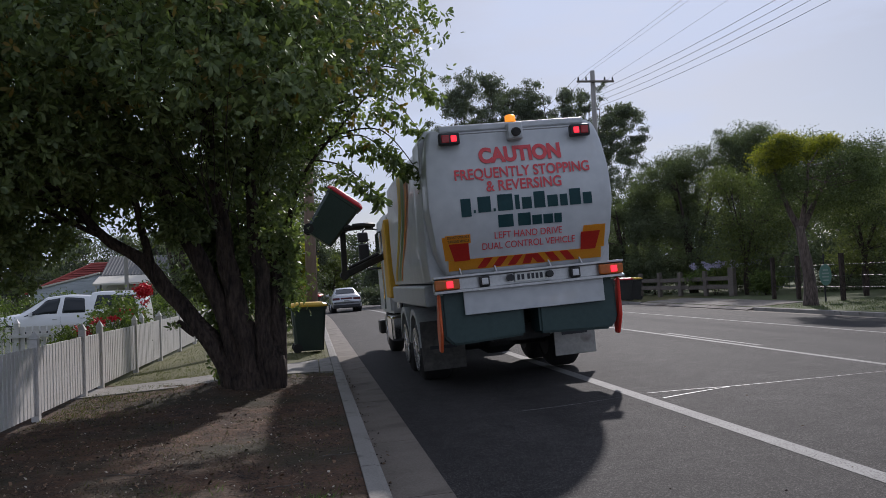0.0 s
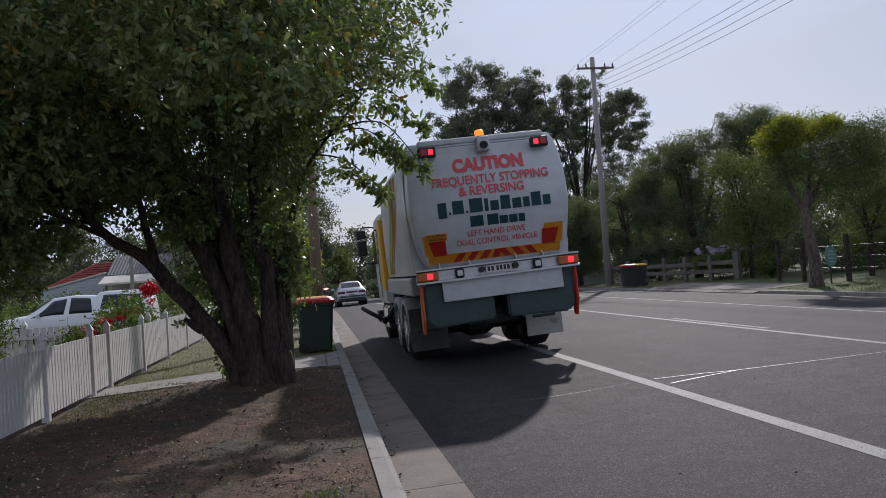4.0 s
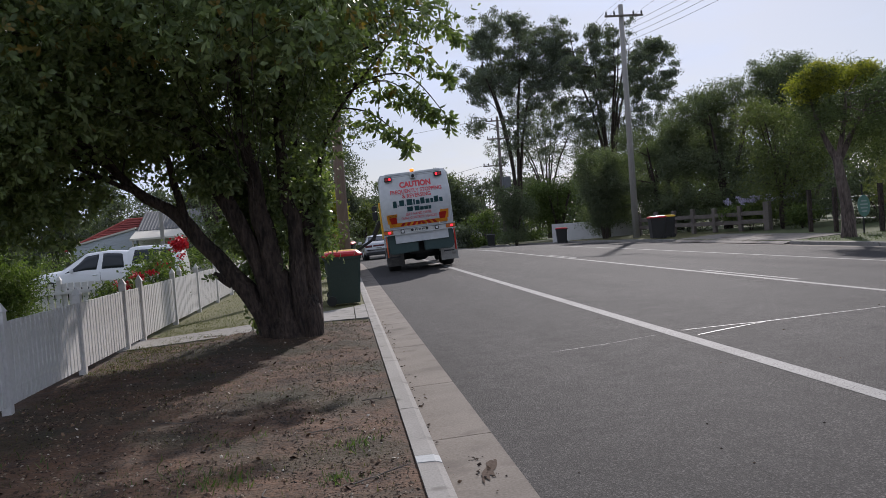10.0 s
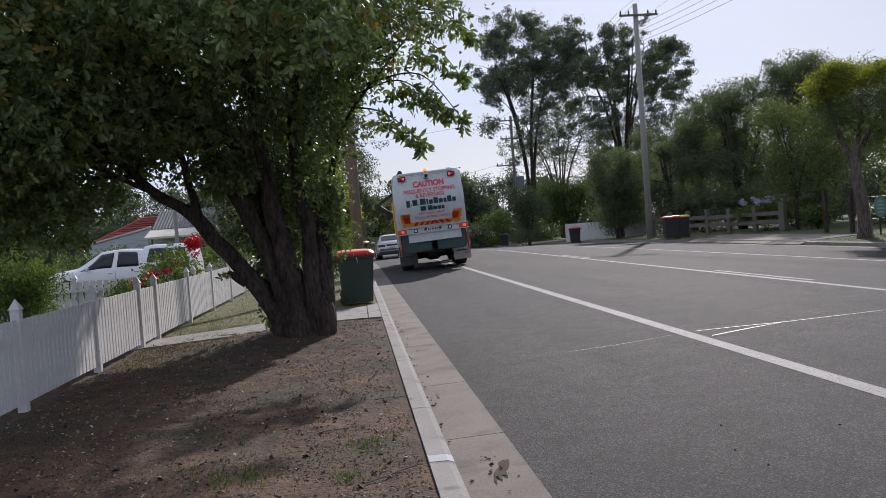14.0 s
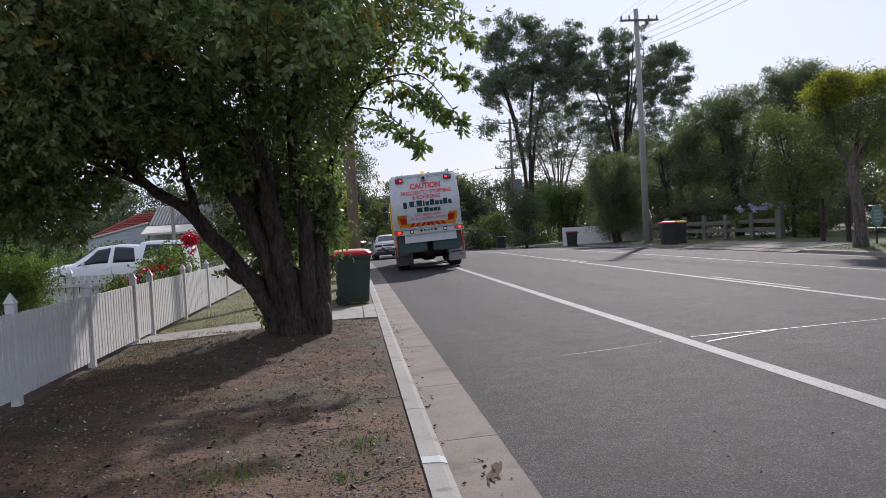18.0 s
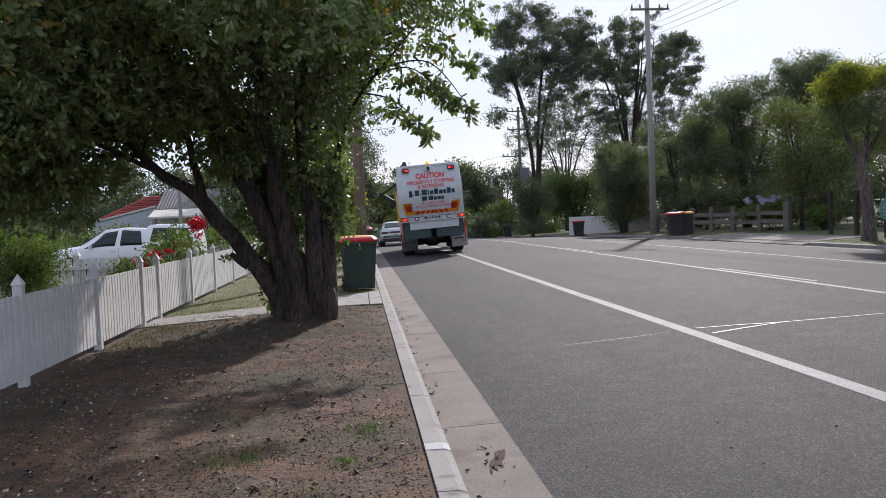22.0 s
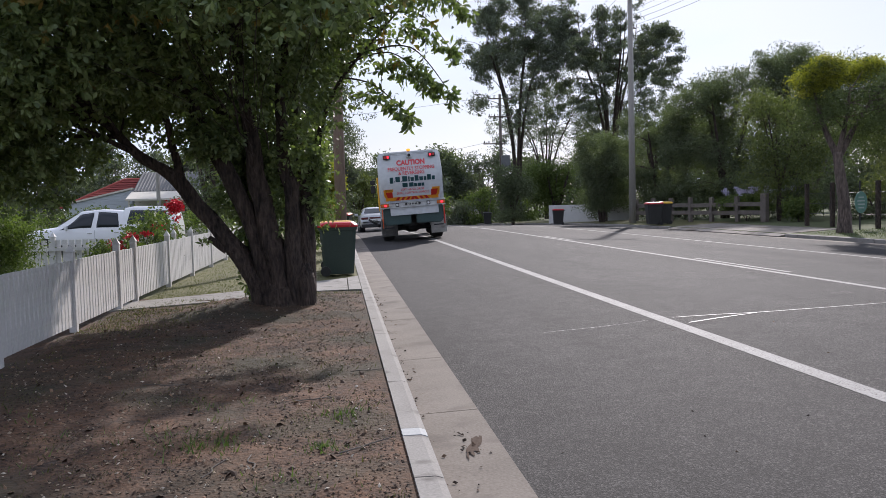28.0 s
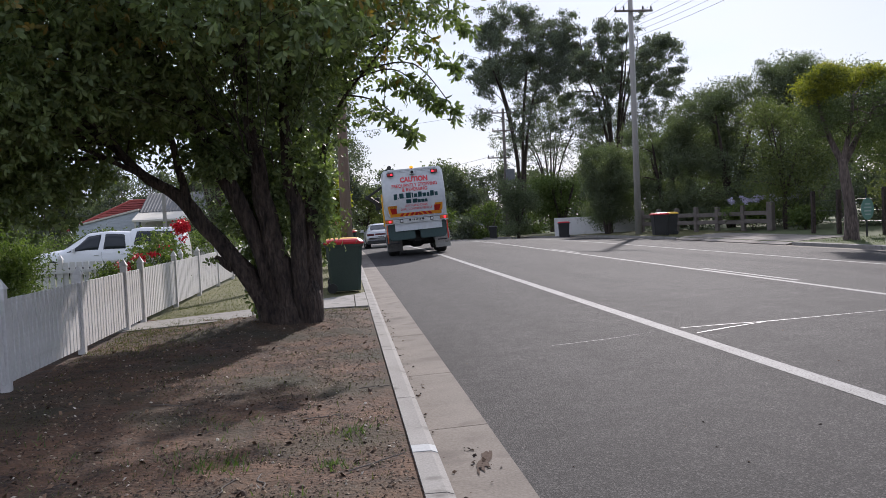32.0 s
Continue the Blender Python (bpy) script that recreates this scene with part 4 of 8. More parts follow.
hero_blobs += [
    (rel(1.15, 10.0, 4.0), (0.45, 0.6, 0.3), 0.5),
    (rel(0.95, 8.8, 3.85), (0.3, 0.5, 0.25), 0.5),
    (rel(1.15, 13.2, 3.9), (0.3, 0.5, 0.3), 0.12),
    (rel(-3.95, 12.0, 2.4), (0.5, 0.6, 0.5), 1.8),
    (rel(-3.5, 12.4, 3.0), (0.6, 0.6, 0.4), 1.4),
    (rel(0.0, 9.6, 4.4), (0.9, 1.0, 0.7), 0.9),
    (rel(0.7, 11.8, 5.6), (0.9, 1.5, 0.9), 0.6),
]
hero_blobs += [
    (rel(-0.9, 10.75, 2.95), (0.75, 0.35, 0.5), 0.6),
    (rel(-1.6, 10.6, 3.1), (0.8, 0.4, 0.5), 0.7),
    (rel(-0.35, 10.9, 2.95), (0.5, 0.35, 0.6), 0.7),
    (rel(-2.35, 10.6, 3.0), (0.7, 0.5, 0.4), 1.4),
    (rel(-0.25, 11.75, 2.2), (0.17, 0.3, 0.75), 1.2),
    (rel(-0.3, 11.95, 1.45), (0.14, 0.25, 0.5), 1.0),
    (rel(-3.65, 10.4, 2.35), (0.6, 0.7, 0.6), 2.0),
    (rel(-3.75, 10.9, 1.95), (0.6, 0.6, 0.5), 1.9),
    (rel(-4.4, 10.9, 2.0), (0.6, 0.6, 0.5), 1.9),
    (rel(-3.2, 11.0, 2.1), (0.35, 0.4, 0.3), 1.6),
    (rel(-4.6, 10.2, 2.45), (0.8, 0.8, 0.6), 1.6),
    (rel(-2.35, 11.45, 2.5), (0.4, 0.3, 0.15), 1.0),
    (rel(-2.0, 11.9, 2.4), (0.5, 0.3, 0.24), 1.3),
    (rel(-2.65, 12.0, 2.75), (0.6, 0.4, 0.3), 1.4),
    (rel(-3.1, 11.9, 2.55), (0.4, 0.4, 0.3), 1.2),
    (rel(-1.5, 11.6, 6.3), (2.6, 2.6, 1.1), 0.8),
    (rel(0.1, 11.3, 5.8), (1.1, 1.5, 0.8), 0.8),
    (rel(-0.15, 12.6, 3.9), (0.6, 0.9, 0.7), 1.4),
    (rel(-0.6, 13.2, 4.7), (1.2, 1.0, 0.9), 1.2),
    (rel(-0.5, 10.8, 3.3), (0.5, 0.4, 0.5), 1.2),
    (rel(-0.05, 11.25, 2.95), (0.28, 0.22, 0.5), 2.0),
    (rel(-0.22, 11.3, 2.4), (0.16, 0.18, 0.4), 1.6),
]
hero_new = [(rel(-1.0, 8.2, 4.0), (2.2, 1.6, 0.9), 1.0), (rel(-4.0, 8.5, 3.6), (2.0, 1.8, 1.4), 1.0), (rel(0.6, 11.0, 4.2), (0.8, 0.9, 0.9), 1.6)]
# drooping sprays on the road side
hero_sprays = []
for a, m, b in (((0.1, 11.4, 3.35), (0.75, 11.3, 3.5), (1.28, 11.2, 3.02)), ((0.3, 11.4, 3.5), (1.0, 11.2, 3.55), (1.52, 11.1, 2.9)), ((0.0, 11.3, 3.2), (0.5, 11.1, 3.05), (0.95, 11.0, 2.62)),
                ((0.2, 11.5, 3.9), (1.1, 11.6, 4.1), (1.62, 11.6, 3.55)), ((0.3, 11.2, 4.1), (1.1, 11.0, 4.35), (1.75, 10.9, 3.95))):
    hero_stems.append(([rel(*a), rel(*m), rel(*b)], [0.013, 0.009, 0.004]))
    for u in (0.45, 0.6, 0.72, 0.84, 0.93, 1.0):
        q = Vector(a).lerp(Vector(m), u).lerp(Vector(m).lerp(Vector(b), u), u)
        hero_sprays.append((rel(q.x, q.y, q.z - 0.04), (0.09, 0.12, 0.1), 1.0))
hero = leafy_tree("street_tree", B, hero_stems, hero_blobs, 42000, 2400, 0.19, 0.09, 0.04, M["bark"], M["leaf"],
                  "large evergreen street tree with dark stems and dense crown", seed=5, droop=0.35, twigs=460, hollow=0.2)
hero_rng = np.random.default_rng(55)
hero_tips, hero_axes = shoots(hero_rng, hero_blobs, 19000, 0.35)
rosettes("foliage", hero_tips, hero_axes, 0.1, 0.041, M["leaf"], hero, 56, 7)
new_tips, new_axes = shoots(hero_rng, hero_new, 420)
rosettes("new_leaves", new_tips, new_axes, 0.095, 0.038, M["leaf_new"], hero, 57, 6, "bronze new leaves")
low_tips, low_axes = shoots(hero_rng, [(rel(-1.18, 11.8, 0.75), (0.22, 0.15, 0.45), 1.0), (rel(-1.25, 11.75, 1.25), (0.22, 0.12, 0.35), 1.0), (rel(-1.6, 11.65, 1.5), (0.16, 0.1, 0.2), 0.8), (rel(-0.85, 11.5, 2.0), (0.3, 0.12, 0.35), 1.4), (rel(-0.8, 11.45, 1.5), (0.08, 0.08, 0.4), 1.2), (rel(-1.2, 11.75, 2.2), (0.4, 0.15, 0.5), 1.0), (rel(-0.55, 11.15, 2.3), (0.3, 0.12, 0.4), 0.35), (rel(-1.35, 11.9, 1.75), (0.25, 0.15, 0.4), 1.0),
                                    (rel(-0.3, 11.5, 1.9), (0.16, 0.14, 0.6), 1.4), (rel(-1.6, 11.2, 2.4), (0.4, 0.25, 0.3), 1.2), (rel(-1.78, 11.5, 1.05), (0.1, 0.08, 0.08), 0.6)], 1150, 0.1)
rosettes("low_leaves", low_tips, low_axes, 0.095, 0.04, M["leaf"], hero, 58, 6, "leaves between the stems")
spray_tips, spray_axes = shoots(hero_rng, hero_sprays, 260, 0.2)
spray_axes[:, 2] -= 0.7
spray_axes /= np.linalg.norm(spray_axes, axis=1)[:, None]
rosettes("spray_leaves", spray_tips, spray_axes, 0.125, 0.045, M["leaf"], hero, 59, 5, "drooping leaves on thin sprays")


def gum(place, height, seed, label, wide=6.0, leaves=40000, size=0.3, base=0.42, fan=7):
    """An open-crowned eucalypt: slender forking stems that fan out under a domed crown of many billowing tufts."""
    rng = random.Random(seed)
    stems, blobs = [], []
    for k in range(fan):
        a = k * 2.4 + rng.uniform(-0.3, 0.3)
        top = height * rng.uniform(0.72, 0.9)
        lean = wide * rng.uniform(0.2, 0.68)
        dx, dy = math.cos(a) * lean, math.sin(a) * lean
        stems.append(([(dx * 0.05, dy * 0.05, -0.6), (dx * 0.12, dy * 0.12, height * 0.28), (dx * 0.42, dy * 0.42, height * 0.52), (dx * 0.8, dy * 0.8, height * 0.68), (dx, dy, top)], [g * height / 24 for g in (0.2, 0.155, 0.11, 0.075, 0.025)]))
    mid, tall = height * (0.5 + base * 0.42), height * (1 - base) * 0.5
    for k in range(135):
        a, b = rng.uniform(0, 6.28), rng.uniform(-1.0, 1.0)
        q = rng.uniform(0.72, 1.0) if k % 4 else rng.uniform(0.3, 0.7)
        flat = math.sqrt(max(0.0, 1 - b * b)) ** 0.8
        c = Vector((math.cos(a) * flat * q * wide, math.sin(a) * flat * q * wide, mid + b * q * tall))
        if b < -0.3 and rng.uniform(0, 1) < 0.35:
            continue
        big = rng.uniform(0.55, 1.1) * (1.1 if b > 0 else 0.75)
        for _ in range(5):
            o = Vector((rng.gauss(0, 0.75), rng.gauss(0, 0.75), rng.gauss(0, 0.6))) * big
            blobs.append((tuple(c + o), (big * 0.5, big * 0.5, big * 0.42), 1.0))
    return leafy_tree("gum_tree", place, stems, blobs, leaves, 4400, 0.24, size, size * 0.42, M["bark"], M["leaf_gum"], label, seed=seed, droop=0.6, twigs=230, hollow=0.2)


gum((18.7, 86, -0.8), 24.9, 21, "tall eucalyptus with a domed crown of billowing tufts", 5.6, 56000, 0.25, base=0.34)
gum((28.9, 86, -0.8), 24.7, 22, "tall spreading eucalyptus with several slender stems", 7.4, 80000, 0.25, base=0.3, fan=9)

gum((24.6, 97, -1.2), 17.5, 24, "smaller eucalyptus behind the two tall ones", 6.0, 15000, 0.24, base=0.2)
gum((33.5, 95, -1.0), 15.0, 25, "low spreading eucalyptus behind the garden trees", 6.0, 12000, 0.24, base=0.2)


def shrub(name, place, w, d, h, leaf, count, length, width, label, seed, clumps=90, spread=0.18, flower=None, stem=0.04, low=0.1, mat_bark=None):
    rng = random.Random(seed)
    blobs = [((0, 0, h * 0.6), (w / 2, d / 2, h * 0.42), 1.0)]
    for k in range(6):
        a = rng.uniform(0, 6.28)
        blobs.append(((math.cos(a) * w * 0.3, math.sin(a) * d * 0.3, h * rng.uniform(0.35 + low, 0.85)), (w * 0.24, d * 0.24, h * 0.2), 1.3))
    stems = [([(0, 0, -0.1), (math.cos(k * 1.3) * w * 0.1, math.sin(k * 1.3) * d * 0.1, h * 0.35), (math.cos(k * 1.3) * w * 0.3, math.sin(k * 1.3) * d * 0.3, h * 0.75)], [stem, stem * 0.7, stem * 0.2]) for k in range(5)]
    extra = None
    if flower:
        mt, cnt, sz, lab = flower[:4]
        heads = flower[4] if len(flower) > 4 else [((0, 0, h * 0.75), (w * 0.5, d * 0.5, h * 0.32), 1.0)]
        extra = [("blossom", heads, cnt, max(4, cnt // 14), 0.055, sz, sz, M[mt], lab)]
    return leafy_tree(name, place, stems, blobs, count, clumps, spread, length, width, mat_bark or M["bark"], M[leaf], label, "shrub", seed, 0.2, 25, 0.3, extra)


def bushy_tree(place, w, d, h, leaf, count, length, label, seed, bark="bark", clear=0.2, trunk=0.22, clumps=520, spread=0.31, lean=(0, 0), lumps=14, crest=None):
    rng = random.Random(seed)
    blobs = []
    for k in range(lumps):
        a, q = rng.uniform(0, 6.28), math.sqrt(rng.uniform(0, 1))
        z = rng.uniform(clear, 0.9)
        k2 = math.sqrt(max(0.15, 1 - (2 * (z - clear) / (1 - clear) - 0.8) ** 2 * 0.55))
        blobs.append(((math.cos(a) * q * w * 0.4 * k2 + lean[0], math.sin(a) * q * d * 0.4 * k2 + lean[1], z * h), (w * 0.17, d * 0.17, h * 0.11), 1.0))
    stems = [([(0, 0, -0.2), (lean[0] * 0.3, lean[1] * 0.3, h * clear), (lean[0] * 0.7 + math.cos(k * 1.9) * w * 0.2, lean[1] + math.sin(k * 1.9) * d * 0.2, h * 0.75)], [trunk, trunk * 0.75, trunk * 0.15]) for k in range(5)]
    # a crest material tints the upper leaves as if the sun lit them
    return leafy_tree("tree", place, stems, blobs, count, clumps, spread, length, length * 0.42, M[bark], M[leaf], label, seed=seed, droop=0.3, twigs=70, hollow=0.2,
                      extra=[("sunlit_leaves", [b for b in blobs if b[0][2] > 0.6 * h], int(count * 1.4), clumps // 3, spread, length, length * 0.42, M[crest], "brighter upper leaves tinted as sunlit")] if crest else None)


# far side of the road: garden trees behind the rail fence
bushy_tree((22.5, 46.5, 0.2), 7.5, 7, 8.8, "leaf_dark", 66300, 0.135, "dense dark garden tree behind the rail fence", 31, clear=0.1, lumps=26)
bushy_tree((19.2, 48.5, 0.2), 5.5, 6, 6.8, "leaf_dark", 46800, 0.135, "smaller dense dark garden tree behind the rail fence", 32, clear=0.1, lumps=22)
bushy_tree((26.6, 46.0, 0.2), 8.0, 7, 10.2, "leaf_dark", 74100, 0.135, "tall dense dark garden tree behind the fence", 33, clear=0.1, lumps=26)
bushy_tree((31.0, 44.0, 0.2), 8.0, 7, 9.8, "leaf_dark", 42900, 0.135, "tall dark garden tree behind the others", 44, clear=0.1, lumps=20)
bushy_tree((27.5, 36.0, 0.2), 8, 6, 7.4, "leaf_dark", 46800, 0.135, "dense dark garden tree behind the wire fence", 38, clear=0.1, lumps=22)
bushy_tree((20.9, 37.6, 0.2), 5.4, 4.4, 6.7, "leaf_lime", 12500, 0.15, "lighter green small tree over the driveway", 34, clear=0.22, trunk=0.08, lumps=24, spread=0.3)
verge_stems = [([(0, 0, -0.2), (-0.05, 0, 0.9), (-0.2, 0, 1.8), (-0.3, 0, 2.7)], [0.28, 0.19, 0.165, 0.14]), ([(-0.28, 0, 2.5), (-0.55, 0.1, 3.2), (-0.8, 0.2, 4.0), (-1.0, 0.2, 4.8)], [0.11, 0.09, 0.07, 0.03]),
               ([(-0.28, 0, 2.45), (0.2, 0.1, 3.2), (0.7, 0.2, 3.9), (1.2, 0.3, 4.6)], [0.11, 0.09, 0.07, 0.03]), ([(-0.3, 0, 2.6), (-0.2, -0.3, 3.6), (-0.1, -0.4, 4.8)], [0.09, 0.07, 0.03])]
rv = random.Random(35)
verge_blobs = []
for k in range(54):
    a, b, q = rv.uniform(0, 6.28), rv.uniform(-1, 1), rv.uniform(0.35, 1) ** 0.5
    verge_blobs.append(((0.55 + math.cos(a) * math.sqrt(1 - b * b) * q * 2.0, math.sin(a) * math.sqrt(1 - b * b) * q * 1.8, 4.65 + b * q * 1.35), (0.5, 0.5, 0.38), 1.0))
verge_blobs += [((0.6, 1.1, 3.3), (0.8, 0.7, 0.5), 1.0), ((1.9, 0.9, 3.0), (0.9, 0.8, 0.6), 1.0), ((3.0, 0.6, 3.4), (0.9, 0.8, 0.7), 1.0), ((3.2, 0.5, 4.4), (0.9, 0.8, 0.7), 1.0), ((2.6, 0.2, 5.3), (0.9, 0.8, 0.6), 1.0), ((-1.2, 0.8, 3.4), (0.5, 0.5, 0.4), 0.8), ((1.6, 0.1, 3.6), (0.7, 0.7, 0.4), 1.0), ((2.3, 0.3, 3.9), (0.7, 0.7, 0.5), 1.0), ((-1.1, 0.2, 3.7), (0.55, 0.6, 0.5), 1.0), ((2.2, 0.2, 4.8), (0.7, 0.7, 0.5), 1.0), ((-0.6, 0.9, 3.7), (0.7, 0.6, 0.4), 1.0)]
# sunlit top put into colour: yellow leaves above, deep green for the rest
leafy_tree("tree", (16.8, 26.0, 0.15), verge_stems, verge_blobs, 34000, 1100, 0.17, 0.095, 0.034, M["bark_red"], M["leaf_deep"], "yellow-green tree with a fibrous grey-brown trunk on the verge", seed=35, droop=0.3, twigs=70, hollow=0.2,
           extra=[("sunlit_leaves", [b for b in verge_blobs if b[0][2] - 0.12 * b[0][0] > 5.1], 19000, 460, 0.15, 0.095, 0.034, M["leaf_yellow"], "yellow-green top leaves tinted as sunlit")])
bushy_tree((21.4, 29.5, 0.15), 4.2, 4.2, 5.0, "leaf_olive", 12000, 0.12, "olive green small tree behind the verge", 45, clear=0.3, trunk=0.09, lumps=14, spread=0.28)
bushy_tree((17.6, 54.0, 0.0), 5.0, 5.0, 6.6, "leaf_dark", 27300, 0.135, "dense dark garden tree behind the clipped bush", 41, clear=0.1, lumps=18)
bushy_tree((24.0, 57.0, 0.2), 8.0, 6.0, 9.0, "leaf_dark", 31200, 0.135, "dense dark garden tree beyond the others", 42, clear=0.1, lumps=18)
wedge = []
for k in range(60):
    u, a, q = (k + 0.5) / 60, k * 2.4, math.sqrt(((k * 0.618) % 1.0) * 0.85 + 0.15)
    r = 0.45 + 1.15 * min(1.0, u * 1.35)
    wedge.append(((math.cos(a) * q * r, math.sin(a) * q * r, 1.05 + 4.3 * u), (0.42, 0.42, 0.36), 1.0))
leafy_tree("tree", (16.3, 50.5, -0.02), [([(math.cos(k * 1.6) * 0.12, math.sin(k * 1.6) * 0.12, -0.1), (math.cos(k * 1.6) * 0.3, math.sin(k * 1.6) * 0.3, 1.3), (math.cos(k * 1.6) * 0.9, math.sin(k * 1.6) * 0.9, 4.2)], [0.06, 0.05, 0.015]) for k in range(4)],
           wedge, 30000, 560, 0.2, 0.13, 0.055, M["bark"], M["leaf_dark"], "upright clipped bush beside the power pole", seed=36, droop=0.3, twigs=60, hollow=0.2)
bushy_tree((13.9, 66.0, -0.35), 4.4, 4.0, 4.9, "leaf_dark", 15000, 0.16, "round dark bush by the far kerb", 37, clear=0.12, trunk=0.1, spread=0.3, lumps=18)
bushy_tree((18.0, 68.0, -0.35), 6.0, 5.0, 5.6, "leaf_mid", 15000, 0.2, "green shrubby tree beyond the road", 39, clear=0.1, spread=0.4)
bushy_tree((22.0, 62.0, -0.2), 6.5, 6.0, 6.6, "leaf_dark", 27300, 0.135, "dark shrubby tree beyond the road", 40, clear=0.1, spread=0.4)
for x, y, w, h, n in ((23.4, 41.5, 6.0, 2.3, 41), (20.2, 47.0, 5.0, 2.0, 42), (24.5, 35.5, 6.0, 2.2, 43), (26.5, 31.5, 6.0, 2.6, 44)):
    bushy_tree((x, y, 0.2), w, 2.4, h, "leaf_dark", 9000, 0.13, "dark undergrowth in the garden behind the fence", 500 + n, clear=0.04, trunk=0.05, lumps=18, spread=0.3)

# ---------------------------------------------------------------- vehicles


def wheel(parent, at, r, w, rim_mat, side, spokes=8):
    """A wheel whose axle runs along x; side is -1 or 1 for its outer face."""
    h = new("wheel")
    h.empty_display_size = 0.2
    h.parent = parent
    h.matrix_basis = pose(*at)
    bm = bmesh.new()
    prof = [(0.0, 0.62), (0.06, 0.86), (0.16, 0.97), (0.3, 1.0), (0.7, 1.0), (0.84, 0.97), (0.94, 0.86), (1.0, 0.62)]
    seg = 28
    rings = []
    for k in range(seg):
        a = 2 * math.pi * k / seg
        rings.append([bm.verts.new(((u - 0.5) * w, math.cos(a) * r * q, math.sin(a) * r * q)) for u, q in prof])
    for k in range(seg):
        p, q = rings[k], rings[(k + 1) % seg]
        for i in range(len(prof) - 1):
            bm.faces.new((p[i], p[i + 1], q[i + 1], q[i]))
    bmesh.ops.recalc_face_normals(bm, faces=bm.faces)
    part("tyre", bm, M["rubber"], h, smooth=True)
    bm = bmesh.new()
    xo = side * (w / 2 - 0.004)
    tube(bm, [(-w / 2 + 0.012, 0, 0), (w / 2 - 0.012, 0, 0)], [r * 0.64, r * 0.64], 24, True)
    part("rim_well", bm, M["black"], h)
    bm = bmesh.new()
    tube(bm, [(xo - side * 0.02, 0, 0), (xo + side * 0.025, 0, 0)], [r * 0.22, r * 0.16], 14, True)
    for k in range(spokes):
        a = 2 * math.pi * k / spokes
        box(bm, (xo, math.cos(a) * r * 0.36, math.sin(a) * r * 0.36), (0.03, r * 0.56, r * 0.1), rot=Euler((a, 0, 0)).to_matrix(), bevel=0.006)
    tor = []
    for k in range(28):
        a = 2 * math.pi * k / 28
        tor.append([bm.verts.new((xo + dx, math.cos(a) * r * q, math.sin(a) * r * q)) for dx, q in ((-0.02, 0.6), (0.02, 0.6), (0.02, 0.66), (-0.02, 0.66))])
    for k in range(28):
        p, q = tor[k], tor[(k + 1) % 28]
        for i in range(4):
            bm.faces.new((p[i], p[(i + 1) % 4], q[(i + 1) % 4], q[i]))
    bmesh.ops.recalc_face_normals(bm, faces=bm.faces)
    part("rim", bm, rim_mat, h)
    return h


def hw_tail(z):
    """Half width of the truck's tailgate at a height."""
    return float(np.interp(z, [1.55, 1.61, 1.88, 2.42, 2.83, 3.17, 3.35, 3.46], [1.02, 1.06, 1.17, 1.235, 1.225, 1.19, 1.15, 1.1]))


def tail_y(z):
    """How far the tailgate bulges to the rear at a height."""
    return 0.16 - 0.2 * (1 - ((z - 2.5) / 1.0) ** 2)


def on_tail(x, z, off=0.02):
    dz = 0.01
    slope = math.degrees(math.atan2(tail_y(z + dz) - tail_y(z - dz), 2 * dz))
    return pose(x, tail_y(z) - off, z, 90 - slope, 0, 0)


def tail_patch(poly, off=0.017):
    """A flat decal outline (x, z) laid on the bulged tailgate."""
    bm = bmesh.new()
    vs = [bm.verts.new((x, tail_y(z) - off, z)) for x, z in poly]
    f = bm.faces.new(vs)
    bmesh.ops.solidify(bm, geom=[f], thickness=0.003)
    return bm


